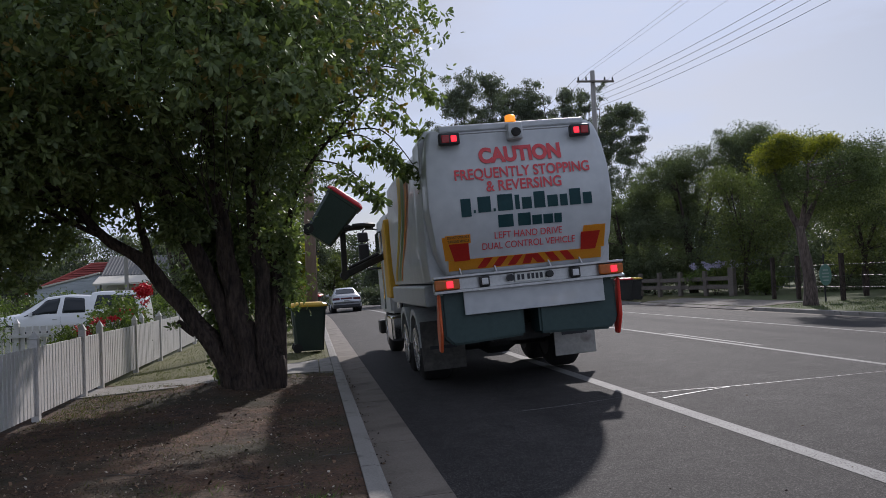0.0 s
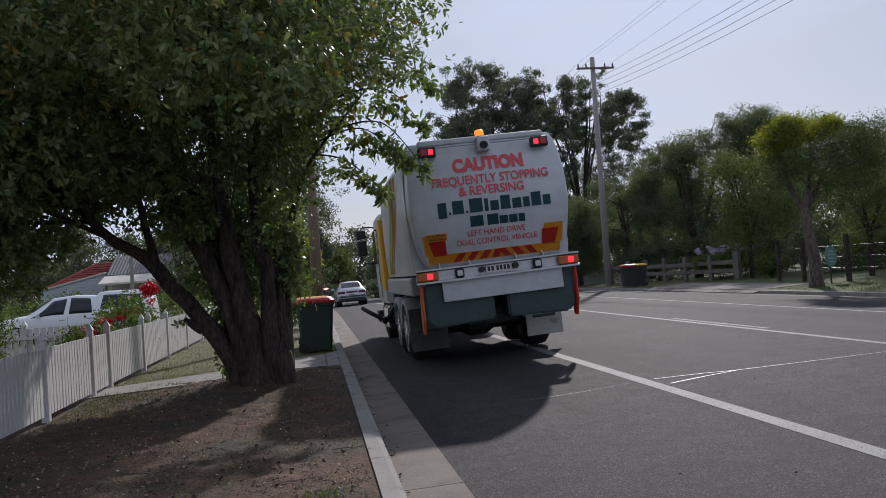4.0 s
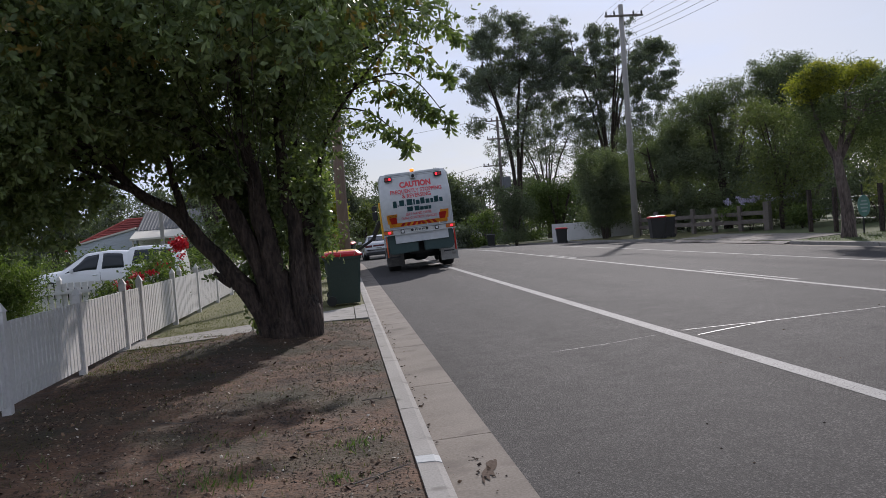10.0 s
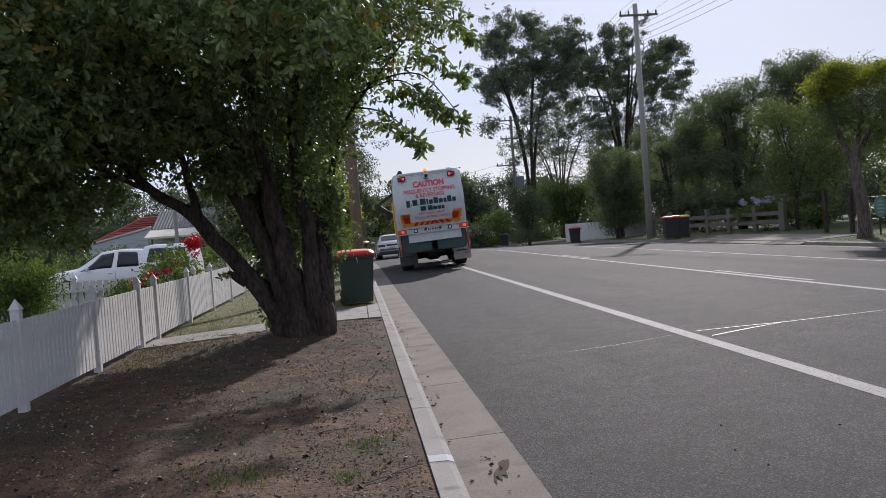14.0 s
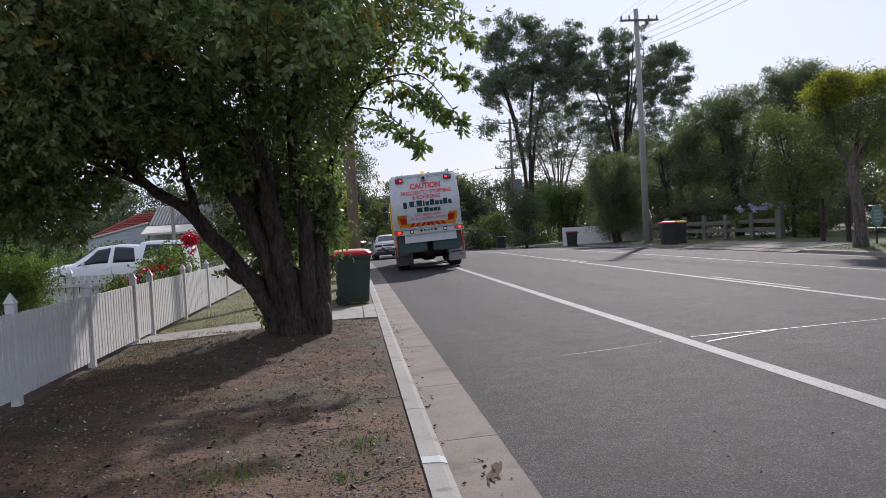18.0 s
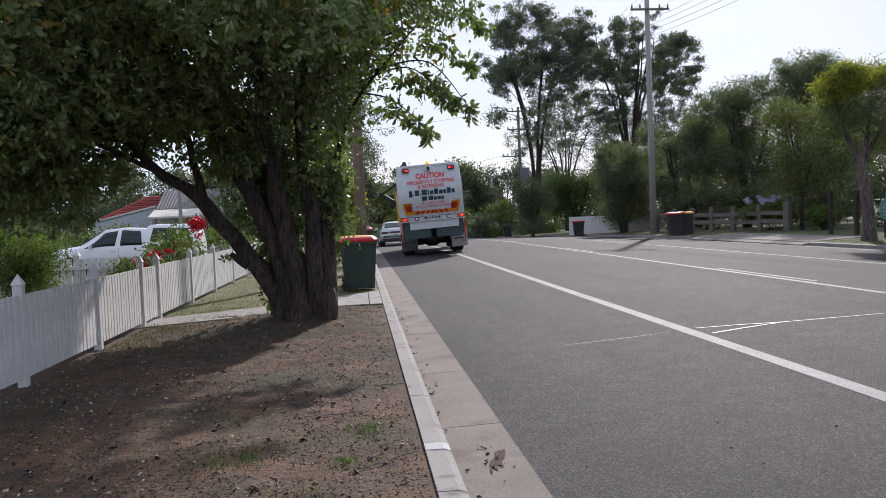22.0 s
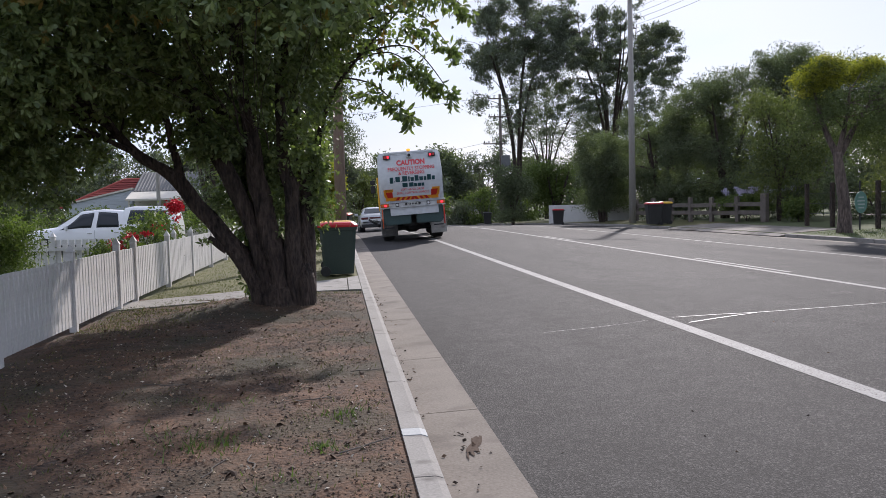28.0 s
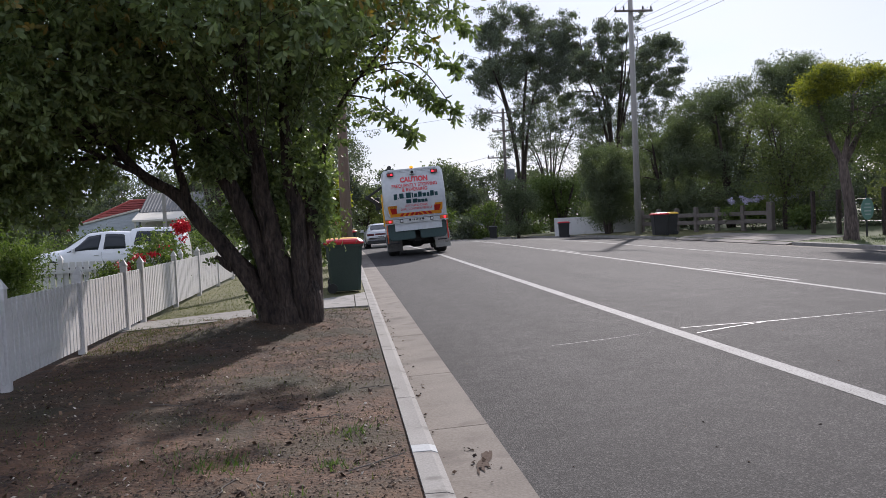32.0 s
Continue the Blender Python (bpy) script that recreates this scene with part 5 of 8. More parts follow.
def make_truck():
    t = root("garbage_truck", pose(2.8, 10.7, 0), "white side-loading garbage truck with red warning lettering on its bulged tailgate", "truck")
    # tailgate: a bulged panel with rounded sides
    zs = list(np.linspace(1.58, 3.44, 24))
    bm = bmesh.new()
    rows = []
    for z in zs:
        hw = hw_tail(z)
        y = tail_y(z)
        prof = [(-hw, y + 0.42), (-hw, y + 0.07), (-hw + 0.02, y + 0.02), (-hw + 0.06, y), (0, y - 0.012), (hw - 0.06, y), (hw - 0.02, y + 0.02), (hw, y + 0.07), (hw, y + 0.42)]
        rows.append([bm.verts.new((x, yy, z)) for x, yy in prof])
    for a, b in zip(rows, rows[1:]):
        for k in range(len(a) - 1):
            bm.faces.new((a[k], a[k + 1], b[k + 1], b[k]))
    bm.faces.new(rows[-1])
    bm.faces.new(rows[0][::-1])
    bmesh.ops.recalc_face_normals(bm, faces=bm.faces)
    gate = part("tailgate", bm, M["truck_white"], t, "white bulged tailgate", smooth=True)
    md = gate.modifiers.new("edge", "EDGE_SPLIT")
    md.split_angle = radians(40)
    # collar and barrel body
    def outline(k, top):
        return [(s * x * k, z) for s, x, z in [(-1, 1.2, 1.5), (-1, 1.225, 1.75), (-1, 1.225, 2.3), (-1, 1.215, 2.9), (-1, 1.2, top - 0.14), (-1, 1.1, top), (1, 1.1, top), (1, 1.2, top - 0.14), (1, 1.215, 2.9), (1, 1.225, 2.3), (1, 1.225, 1.75), (1, 1.2, 1.5)]]
    bm = bmesh.new()
    prism(bm, outline(1.02, 3.5), 1, 0.36, 0.95)
    bmesh.ops.bevel(bm, geom=list(bm.edges), offset=0.015, segments=1, affect="EDGES")
    part("collar", bm, M["truck_white"], t, "white steel tailgate surround")
    bm = bmesh.new()
    def ring(y, k, top):
        o = [(x, z) for x, z in outline(k, top)]
        return [(x, y, z) for x, z in o]
    loft(bm, [ring(0.95, 0.94, 3.4), ring(1.4, 0.99, 3.42), ring(3.2, 1.01, 3.42), ring(5.2, 1.0, 3.4)])
    part("body", bm, M["truck_white"], t, smooth=False)
    # curved swooshes that follow the body's side
    def side_x(z):
        return float(np.interp(z, [1.5, 1.75, 2.3, 2.9, 3.28], [1.2, 1.225, 1.225, 1.215, 1.2]))

    for s in (-1, 1):
        for y0, y1, wid, mt, lab in ((4.75, 3.3, 0.5, "graphic_yellow", "yellow swoosh graphic"), (4.2, 2.75, 0.35, "graphic_green", "green swoosh graphic"), (3.85, 2.35, 0.3, "reflect_orange", "orange swoosh graphic")):
            bm = bmesh.new()
            cols = []
            for k in range(11):
                u = k / 10
                z = 1.56 + 1.68 * u
                y = y0 + (y1 - y0) * math.sin(u * math.pi * 0.6) / math.sin(math.pi * 0.6)
                cols.append([bm.verts.new((s * (side_x(z) * 1.012 + 0.004), yy, z)) for yy in (y - wid * (0.5 + 0.5 * u), y)])
            for a, b in zip(cols, cols[1:]):
                bm.faces.new((a[0], a[1], b[1], b[0]))
            bmesh.ops.solidify(bm, geom=list(bm.faces), thickness=0.003)
            part("graphic", bm, M[mt], t, lab)
    # top rail with beacon, camera pod and lamp clusters
    bm = bmesh.new()
    box(bm, (0, 0.2, 3.46), (1.95, 0.2, 0.09), bevel=0.02)
    part("top_rail", bm, M["truck_white"], t)
    bm = bmesh.new()
    tube(bm, [(-0.85, 0.0, 3.37), (0.85, 0.0, 3.37)], [0.012, 0.012], 6)
    part("conduit", bm, M["truck_grey"], t)
    bm = bmesh.new()
    tube(bm, [(0, 0.16, 3.46), (0, 0.16, 3.5)], [0.075, 0.07], 14)
    part("beacon_base", bm, M["black"], t)
    bm = bmesh.new()
    tube(bm, [(0, 0.16, 3.5), (0, 0.16, 3.585), (0, 0.16, 3.6)], [0.072, 0.07, 0.05], 14)
    part("beacon", bm, M["beacon_on"], t, "glowing amber beacon", smooth=True)
    bm = bmesh.new()
    box(bm, (0, 0.02, 3.36), (0.2, 0.16, 0.22), bevel=0.02)
    pod = part("camera_pod", bm, M["truck_white"], t)
    bm = bmesh.new()
    tube(bm, [(0, -0.05, 3.34), (0, -0.12, 3.33)], [0.06, 0.055], 14)
    part("lens", bm, M["dark_steel"], pod)
    for s in (-1, 1):
        bm = bmesh.new()
        box(bm, (s * 0.87, 0.0, 3.31), (0.27, 0.1, 0.155), bevel=0.02)
        lamp = part("lamp_housing", bm, M["black"], t)
        for q, mt in ((-1, "lamp_red"), (1, "lamp_red_on")):
            bm = bmesh.new()
            box(bm, (s * 0.87 + (q * 0.055 if s < 0 else -q * 0.055), -0.055, 3.31), (0.1 if q < 0 else 0.075, 0.02, 0.1 if q < 0 else 0.08), bevel=0.008)
            part("lamp", bm, M[mt], lamp, "red lamp")
    # lettering
    tail = [("CAUTION", 0.27, 3.06, 1.06, 0.014, "text_red"), ("FREQUENTLY STOPPING", 0.19, 2.83, 1.74, 0.0035, "text_red"), ("& REVERSING", 0.19, 2.66, 0.97, 0.0035, "text_red"),
            ("LEFT HAND DRIVE", 0.125, 2.03, 0.87, 0.0, "text_red"), ("DUAL CONTROL VEHICLE", 0.125, 1.9, 1.2, 0.0, "text_red")]
    for words, size, z, wdt, bold, mt in tail:
        lettering("lettering", words, size, M[mt], t, on_tail(0.045, z), wdt * 1.03, bold, "red lettering")
    # the owner's name as plain bars
    x = -0.81
    for wd, h0, h1 in ((0.13, -0.13, 0.1), (0.03, -0.09, -0.05), (0.17, -0.09, 0.11), (0.03, -0.09, -0.05), (0.2, -0.09, 0.12), (0.06, -0.09, 0.1), (0.13, -0.09, 0.06), (0.15, -0.09, 0.12), (0.14, -0.09, 0.06), (0.1, -0.09, 0.06), (0.15, -0.09, 0.12), (0.12, -0.09, 0.06)):
        part("name_bar", tail_patch([(x, 2.43 + h0), (x + wd, 2.43 + h0), (x + wd, 2.43 + h1), (x, 2.43 + h1)]), M["text_teal"], t, "dark teal bar")
        x += wd + 0.03
    x = -0.34
    for wd, h1 in ((0.2, 0.09), (0.17, 0.09), (0.13, 0.05), (0.13, 0.05), (0.1, 0.05)):
        part("name_bar", tail_patch([(x, 2.13), (x + wd, 2.13), (x + wd, 2.2 + h1), (x, 2.2 + h1)]), M["text_teal"], t, "dark teal bar")
        x += wd + (0.06 if wd == 0.2 else 0.018)
    # reflective band with slanted stripes
    part("band", tail_patch([(-1.02, 1.63), (1.02, 1.63), (1.02, 1.765), (-1.02, 1.765)]), M["reflect_orange"], t, "orange reflective band")
    for s in (-1, 1):
        part("band_end", tail_patch([(s * 0.74, 1.766), (s * 1.06, 1.766), (s * 1.09, 2.06), (s * 0.79, 2.06)][::s]), M["reflect_orange"], t, "orange reflective end patch")
        part("band_patch", tail_patch([(s * 0.74, 1.75), (s * 0.94, 1.75), (s * 1.01, 1.98), (s * 0.75, 1.98)][::s], 0.022), M["reflect_red"], t, "red reflective patch")
    for k in range(-3, 4):
        x0 = k * 0.2
        sk = 0.1 * (1 if k < 0 else -1 if k > 0 else 0.5)
        part("stripe", tail_patch([(x0 - 0.05, 1.64), (x0 + 0.06, 1.64), (x0 + 0.06 + sk, 1.76), (x0 - 0.05 + sk, 1.76)], 0.022), M["reflect_red"], t, "red slanted stripe")
    part("notice", tail_patch([(-1.04, 1.97), (-0.72, 1.97), (-0.72, 2.08), (-1.05, 2.08)], 0.026), M["reflect_orange"], t, "small orange notice")
    for words, z in (("DO NOT OVERTAKE", 2.05), ("TURNING VEHICLE", 2.0)):
        lettering("lettering", words, 0.045, M["text_dark"], t, on_tail(-0.88, z, 0.033), 0.28, 0.0, "dark lettering")
    # light bar
    bm = bmesh.new()
    prism(bm, [(-0.08, 1.36), (-0.08, 1.39), (0.0, 1.4), (0.0, 1.53), (-0.08, 1.55), (-0.08, 1.575), (0.06, 1.575), (0.06, 1.36)], 0, -1.25, 1.25)
    bar = part("light_bar", bm, M["steel"], t, "galvanised light bar")
    for x in (-0.88, -0.42, 0.3, 0.72):
        bm = bmesh.new()
        prism(bm, [(-0.03, 1.57), (0.16, 1.72), (0.18, 1.57)], 0, x - 0.008, x + 0.008)
        part("rib", bm, M["truck_white"], t)
    for s in (-1, 1):
        bm = bmesh.new()
        box(bm, (s * 1.085, -0.05, 1.465), (0.32, 0.07, 0.13), bevel=0.015)
        cl = part("tail_lamp", bm, M["lamp_amber"], bar, "amber and red tail lamp")
        bm = bmesh.new()
        box(bm, (s * 1.085 + 0.03, -0.088, 1.465), (0.085, 0.03, 0.085), bevel=0.008)
        part("tail_lamp", bm, M["lamp_red_on"], bar, "glowing red tail lamp")
        for x in (0.6, ):
            bm = bmesh.new()
            box(bm, (s * x, -0.05, 1.465), (0.13, 0.07, 0.13), bevel=0.015)
            part("reversing_lamp", bm, M["dark_steel"], bar)
            bm = bmesh.new()
            box(bm, (s * x, -0.09, 1.465), (0.085, 0.02, 0.085), bevel=0.01)
            part("reversing_lamp", bm, M["lamp_white"], bar, "clear lamp lens")
        bm = bmesh.new()
        tube(bm, [(s * 0.26, -0.02, 1.48), (s * 0.26, -0.09, 1.48)], [0.045, 0.045], 10)
        part("plate_lamp", bm, M["black"], bar)
    bm = bmesh.new()
    box(bm, (0, -0.03, 1.475), (0.4, 0.02, 0.115), bevel=0.004)
    plate = part("number_plate", bm, M["plate"], bar, "pale plate with dark bars")
    for k in range(6):
        bm = bmesh.new()
        box(bm, (-0.15 + 0.056 * k + (0.02 if k > 1 else 0), -0.043, 1.475), (0.036, 0.006, 0.07))
        part("plate_bar", bm, M["text_dark"], plate)
    # apron, guards, flaps
    bm = bmesh.new()
    box(bm, (0.05, 0.0, 1.21), (1.86, 0.03, 0.3), bevel=0.008)
    part("apron", bm, M["truck_white"], t, "white steel apron")
    for s in (-1, 1):
        bm = bmesh.new()
        prism(bm, [(s * 0.1, 0.72), (s * 1.05, 0.68), (s * 1.16, 0.8), (s * 1.16, 1.36), (s * 0.1, 1.36)][::s], 1, 0.06, 0.55)
        bmesh.ops.bevel(bm, geom=list(bm.edges), offset=0.03, segments=2, affect="EDGES")
        part("rear_guard", bm, M["truck_green"], t, "dark green steel guard")
        bm = bmesh.new()
        prism(bm, [(0.0, 1.33), (0.05, 1.36), (0.3, 0.86), (0.28, 0.6), (0.16, 0.6), (0.02, 0.85)], 0, s * 1.175, s * 1.215)
        bmesh.ops.bevel(bm, geom=list(bm.edges), offset=0.015, segments=1, affect="EDGES")
        part("corner_guard", bm, M["orange_guard" if s < 0 else "reflect_red"], t, "orange plastic corner guard" if s < 0 else "red plastic corner guard")
        bm = bmesh.new()
        box(bm, (1.06 if s > 0 else -0.94, 1.7, 0.58), (0.64, 0.025, 0.72), bevel=0.008)
        fl = part("mud_flap", bm, M["flap" if s > 0 else "flap_dark"], t, "dirty white mud flap" if s > 0 else "dark grey mud flap")
        bm = bmesh.new()
        box(bm, (1.06 if s > 0 else -0.94, 1.682, 0.55), (0.4, 0.006, 0.05))
        part("flap_bar", bm, M["text_dark"], fl)
        # tandem wheels and arches
        for y in (2.35, 3.65):
            wheel(t, (s * 1.0, y, 0.5), 0.5, 0.5, M["rim_bright"], s, 10)
            bm = bmesh.new()
            arc = [(y + math.cos(a) * 0.62, 0.5 + math.sin(a) * 0.62) for a in np.linspace(0.1, math.pi - 0.1, 10)]
            arc += [(yy, zz - 0.04) if abs(yy - y) < 0.5 else (yy, zz) for yy, zz in [(y + math.cos(a) * 0.57, 0.5 + math.sin(a) * 0.57) for a in np.linspace(math.pi - 0.1, 0.1, 10)]]
            prism(bm, arc, 0, s * 0.7, s * 1.27)
            part("wheel_arch", bm, M["truck_grey"], t)
        wheel(t, (s * 1.02, 8.0, 0.5), 0.5, 0.32, M["rim_bright"], s, 10)
        bm = bmesh.new()
        box(bm, (s * 1.05, 3.2, 1.32), (0.4, 4.6, 0.3), bevel=0.04)
        part("side_tray", bm, M["truck_grey"], t)
        bm = bmesh.new()
        prism(bm, [(5.25, 1.25), (6.0, 1.25), (5.9, 2.6), (5.3, 2.75)], 0, s * 1.12, s * (1.31 if s < 0 else 1.25))
        bmesh.ops.bevel(bm, geom=list(bm.edges), offset=0.02, segments=1, affect="EDGES")
        part("hopper_panel", bm, M["truck_yellow"], t, "yellow hopper side panel")
        # mirrors
        bm = bmesh.new()
        tube(bm, smooth_line([(s * 1.1, 8.6, 2.75), (s * 1.35, 8.65, 2.8), (s * 1.5, 8.65, 2.7), (s * 1.5, 8.65, 1.95), (s * 1.15, 8.6, 1.9)], 3), [0.02] * 13, 6)
        mir = part("mirror_arm", bm, M["black"], t)
        for z, hh in ((2.62, 0.22), (2.28, 0.38)):
            bm = bmesh.new()
            box(bm, (s * 1.5, 8.62, z), (0.24, 0.1, hh), bevel=0.03)
            part("mirror", bm, M["black"], mir)
    # chassis, hopper, cab
    bm = bmesh.new()
    for s in (-1, 1):
        box(bm, (s * 0.42, 4.3, 0.95), (0.1, 8.4, 0.28))
    for y in (0.8, 6.2, 8.0):
        box(bm, (0, y, 0.72), (1.5 if y > 2 else 0.8, 0.2, 0.2))
    for y in (2.35, 3.65):
        tube(bm, [(-0.95, y, 0.52), (-0.3, y, 0.54), (-0.16, y, 0.56), (0.16, y, 0.56), (0.3, y, 0.54), (0.95, y, 0.52)], [0.13, 0.14, 0.25, 0.25, 0.14, 0.13], 12)
        for s in (-1, 1):
            box(bm, (s * 0.5, y, 0.72), (0.12, 0.9, 0.16), bevel=0.03)
    tube(bm, [(0, 2.6, 0.62), (0, 5.2, 0.72)], [0.07, 0.07], 8)
    box(bm, (0, 2.0, 0.86), (1.5, 0.08, 0.36))
    box(bm, (0, 1.6, 0.85), (0.2, 1.6, 0.5))
    part("chassis", bm, M["dark_steel"], t)
    bm = bmesh.new()
    prism(bm, [(-1.12, 1.2), (1.12, 1.2), (1.18, 2.2), (1.1, 2.95), (-1.1, 2.95), (-1.18, 2.2)], 1, 5.2, 6.5)
    part("hopper", bm, M["truck_grey"], t)
    bm = bmesh.new()
    loft(bm, [[(x, y, z) for x, z in ((-w, 0.9), (w, 0.9), (w, 2.2), (w * 0.94, zt), (-w * 0.94, zt), (-w, 2.2))] for y, w, zt in ((6.7, 1.18, 2.95), (7.4, 1.22, 3.0), (8.7, 1.22, 2.95), (8.95, 1.15, 2.7))])
    bmesh.ops.bevel(bm, geom=list(bm.edges), offset=0.05, segments=2, affect="EDGES")
    cab = part("cab", bm, M["truck_white"], t)
    for s in (-1, 1):
        bm = bmesh.new()
        prism(bm, [(7.3, 1.85), (8.6, 1.85), (8.45, 2.65), (7.3, 2.65)], 0, s * 1.2, s * 1.235)
        part("side_window", bm, M["glass"], cab)
        bm = bmesh.new()
        tube(bm, [(s * 1.25, 7.1, 1.0), (s * 1.25, 7.1, 2.6)], [0.02, 0.02], 6)
        part("grab_rail", bm, M["chrome"], cab)
        bm = bmesh.new()
        box(bm, (s * 1.08, 6.6, 0.62), (0.35, 0.9, 0.5), bevel=0.05)
        part("fuel_tank", bm, M["chrome"], t)
        bm = bmesh.new()
        box(bm, (s * 1.15, 8.75, 0.55), (0.3, 0.5, 0.3), bevel=0.04)
        part("step", bm, M["dark_steel"], cab)
    bm = bmesh.new()
    tube(bm, [(-1.0, 6.6, 1.0), (-1.0, 6.6, 3.3)], [0.06, 0.06], 10)
    part("exhaust_stack", bm, M["chrome"], t)
    return t


ARM_ROOT = Vector((-1.22, 6.05, 2.1))
ARM_A, ARM_B = 0.93, 0.93


def make_arm(truck):
    """The lifting arm: an upper link that turns on the truck, and a lower link with its gripper that turns on it."""
    upper = new("lift_arm")
    upper.empty_display_size = 0.2
    upper.parent = truck
    bm = bmesh.new()
    box(bm, (0, 0, -ARM_A / 2), (0.13, 0.16, ARM_A + 0.12), bevel=0.02)
    tube(bm, [(0, -0.14, 0), (0, 0.14, 0)], [0.11, 0.11], 12)
    tube(bm, [(-0.09, 0, -0.15), (-0.09, 0, -0.8)], [0.04, 0.035], 8)
    part("upper_link", bm, M["dark_steel"], upper)
    lower = new("lower_arm")
    lower.empty_display_size = 0.2
    lower.parent = upper
    bm = bmesh.new()
    box(bm, (0, 0, -ARM_B / 2), (0.11, 0.14, ARM_B), bevel=0.02)
    tube(bm, [(0, -0.12, 0), (0, 0.12, 0)], [0.09, 0.09], 12)
    for k in (-1, 1):
        tube(bm, smooth_line([(0, k * 0.08, -ARM_B + 0.05), (-0.12, k * 0.34, -ARM_B), (-0.42, k * 0.33, -ARM_B - 0.02), (-0.6, k * 0.2, -ARM_B - 0.02)], 4), [0.045] * 13, 7)
    box(bm, (-0.05, 0, -ARM_B), (0.1, 0.5, 0.16), bevel=0.02)
    part("lower_link", bm, M["dark_steel"], lower)
    return upper, lower


def make_car(name, m, st, paint, label, side_windows, end_windows, axles, r, rim, lamps, plate=None, rails=None, handles=(), mirrors=None, lower=None, spokes=8, tw_wheel=0.23):
    """st: stations along the car (y, half width, floor, shoulder, top, half width of top)."""
    c = root(name, m, label, "car")
    st = [tuple(s) for s in st]
    ys = [s[0] for s in st]

    def at(y):
        return [float(np.interp(y, ys, [s[k] for s in st])) for k in range(1, 6)]

    dense = sorted(set(list(np.linspace(ys[0], ys[-1], 44)) + ys))
    rings = []
    for y in dense:
        hw, zb, zs, zt, tw = at(y)
        half = [(hw * 0.86, zb), (hw * 0.97, zb + 0.1), (hw, zb + 0.22), (hw * 1.005, (zb + zs) * 0.52), (hw * 0.995, zs - 0.07), (hw * 0.97, zs), (hw * 0.97 + (tw - hw * 0.97) * 0.5 + 0.012, zs + (zt - zs) * 0.5), (tw + 0.02, zt - min(0.05, (zt - zs) * 0.3)), (tw - 0.06, zt), (tw * 0.5, zt + 0.015)]
        rings.append([(x, y, z) for x, z in half] + [(-x, y, z) for x, z in reversed(half)])
    bm = bmesh.new()
    loft(bm, rings)
    body = part("body", bm, M[paint], c, smooth=True)
    es = body.modifiers.new("edge", "EDGE_SPLIT")
    es.split_angle = radians(50)

    def skin(s, y, u, off):
        hw, zb, zs, zt, tw = at(y)
        k = 1 - abs(2 * u - 1)
        return Vector((s * (hw * 0.97 + (tw - hw * 0.97) * u + 0.012 * k + off), y, zs + (zt - zs) * u))

    for poly in side_windows:
        for s in (-1, 1):
            for nm, mt, grow, off in (("window_trim", "black", 0.018, 0.006), ("side_window", "glass", 0.0, 0.011)):
                bm = bmesh.new()
                lo, hi = min(p[0] for p in poly), max(p[0] for p in poly)
                cols = []
                for k in range(15):
                    y = lo + (hi - lo) * (0.002 + 0.996 * k / 14)
                    cut = []
                    for (ya, ua), (yb, ub) in zip(poly, poly[1:] + poly[:1]):
                        if min(ya, yb) <= y <= max(ya, yb) and ya != yb:
                            cut.append(ua + (ub - ua) * (y - ya) / (yb - ya))
                    u0, u1 = min(cut) - grow * 1.6, max(cut) + grow * 1.6
                    ys2 = y + grow * (2 * k / 14 - 1)
                    cols.append([bm.verts.new(skin(s, ys2, u0 + (u1 - u0) * q / 4, off)) for q in range(5)])
                for a, b in zip(cols, cols[1:]):
                    for q in range(4):
                        bm.faces.new((a[q], a[q + 1], b[q + 1], b[q]))
                bmesh.ops.recalc_face_normals(bm, faces=bm.faces)
                bmesh.ops.solidify(bm, geom=list(bm.faces), thickness=0.004)
                part(nm, bm, M[mt], c, smooth=nm == "side_window")
    for nm, y0, y1, f0, f1 in end_windows:
        bm = bmesh.new()
        row = []
        for k in range(5):
            y = y0 + (y1 - y0) * k / 4
            hw, zb, zs, zt, tw = at(y)
            f = f0 + (f1 - f0) * k / 4
            row.append([bm.verts.new((tw * f * q, y, zt + 0.02 * (1 - abs(q)) + 0.022)) for q in (-1, -0.5, 0, 0.5, 1)])
        for a, b in zip(row, row[1:]):
            for k in range(4):
                bm.faces.new((a[k], a[k + 1], b[k + 1], b[k]))
        bmesh.ops.recalc_face_normals(bm, faces=bm.faces)
        part(nm, bm, M["glass"], c, smooth=True)
    wheels = []
    for y in axles:
        hw = at(y)[0]
        for s in (-1, 1):
            bm = bmesh.new()
            tube(bm, [(s * (hw - 0.3), y, r), (s * (hw + 0.008), y, r)], [r * 1.16, r * 1.16], 26)
            part("wheel_arch", bm, M["black"], c)
            wheels.append(wheel(c, (s * (hw - tw_wheel / 2 + 0.03), y, r), r, tw_wheel, M[rim], s, spokes))
    for nm, mat, cx, cy, cz, sx, sy, sz, lab in lamps:
        for s in (-1, 1):
            bm = bmesh.new()
            box(bm, (s * cx, cy, cz), (sx, sy, sz), bevel=min(sx, sy, sz) * 0.3)
            part(nm, bm, M[mat], c, lab)
            if cx == 0:
                break
    if plate:
        bm = bmesh.new()
        box(bm, plate, (0.38, 0.02, 0.11), bevel=0.004)
        pl = part("number_plate", bm, M["plate"], c, "pale plate with dark bars")
        for k in range(6):
            bm = bmesh.new()
            box(bm, (plate[0] - 0.14 + 0.056 * k, plate[1] - 0.013, plate[2]), (0.036, 0.006, 0.06))
            part("plate_bar", bm, M["text_dark"], pl)
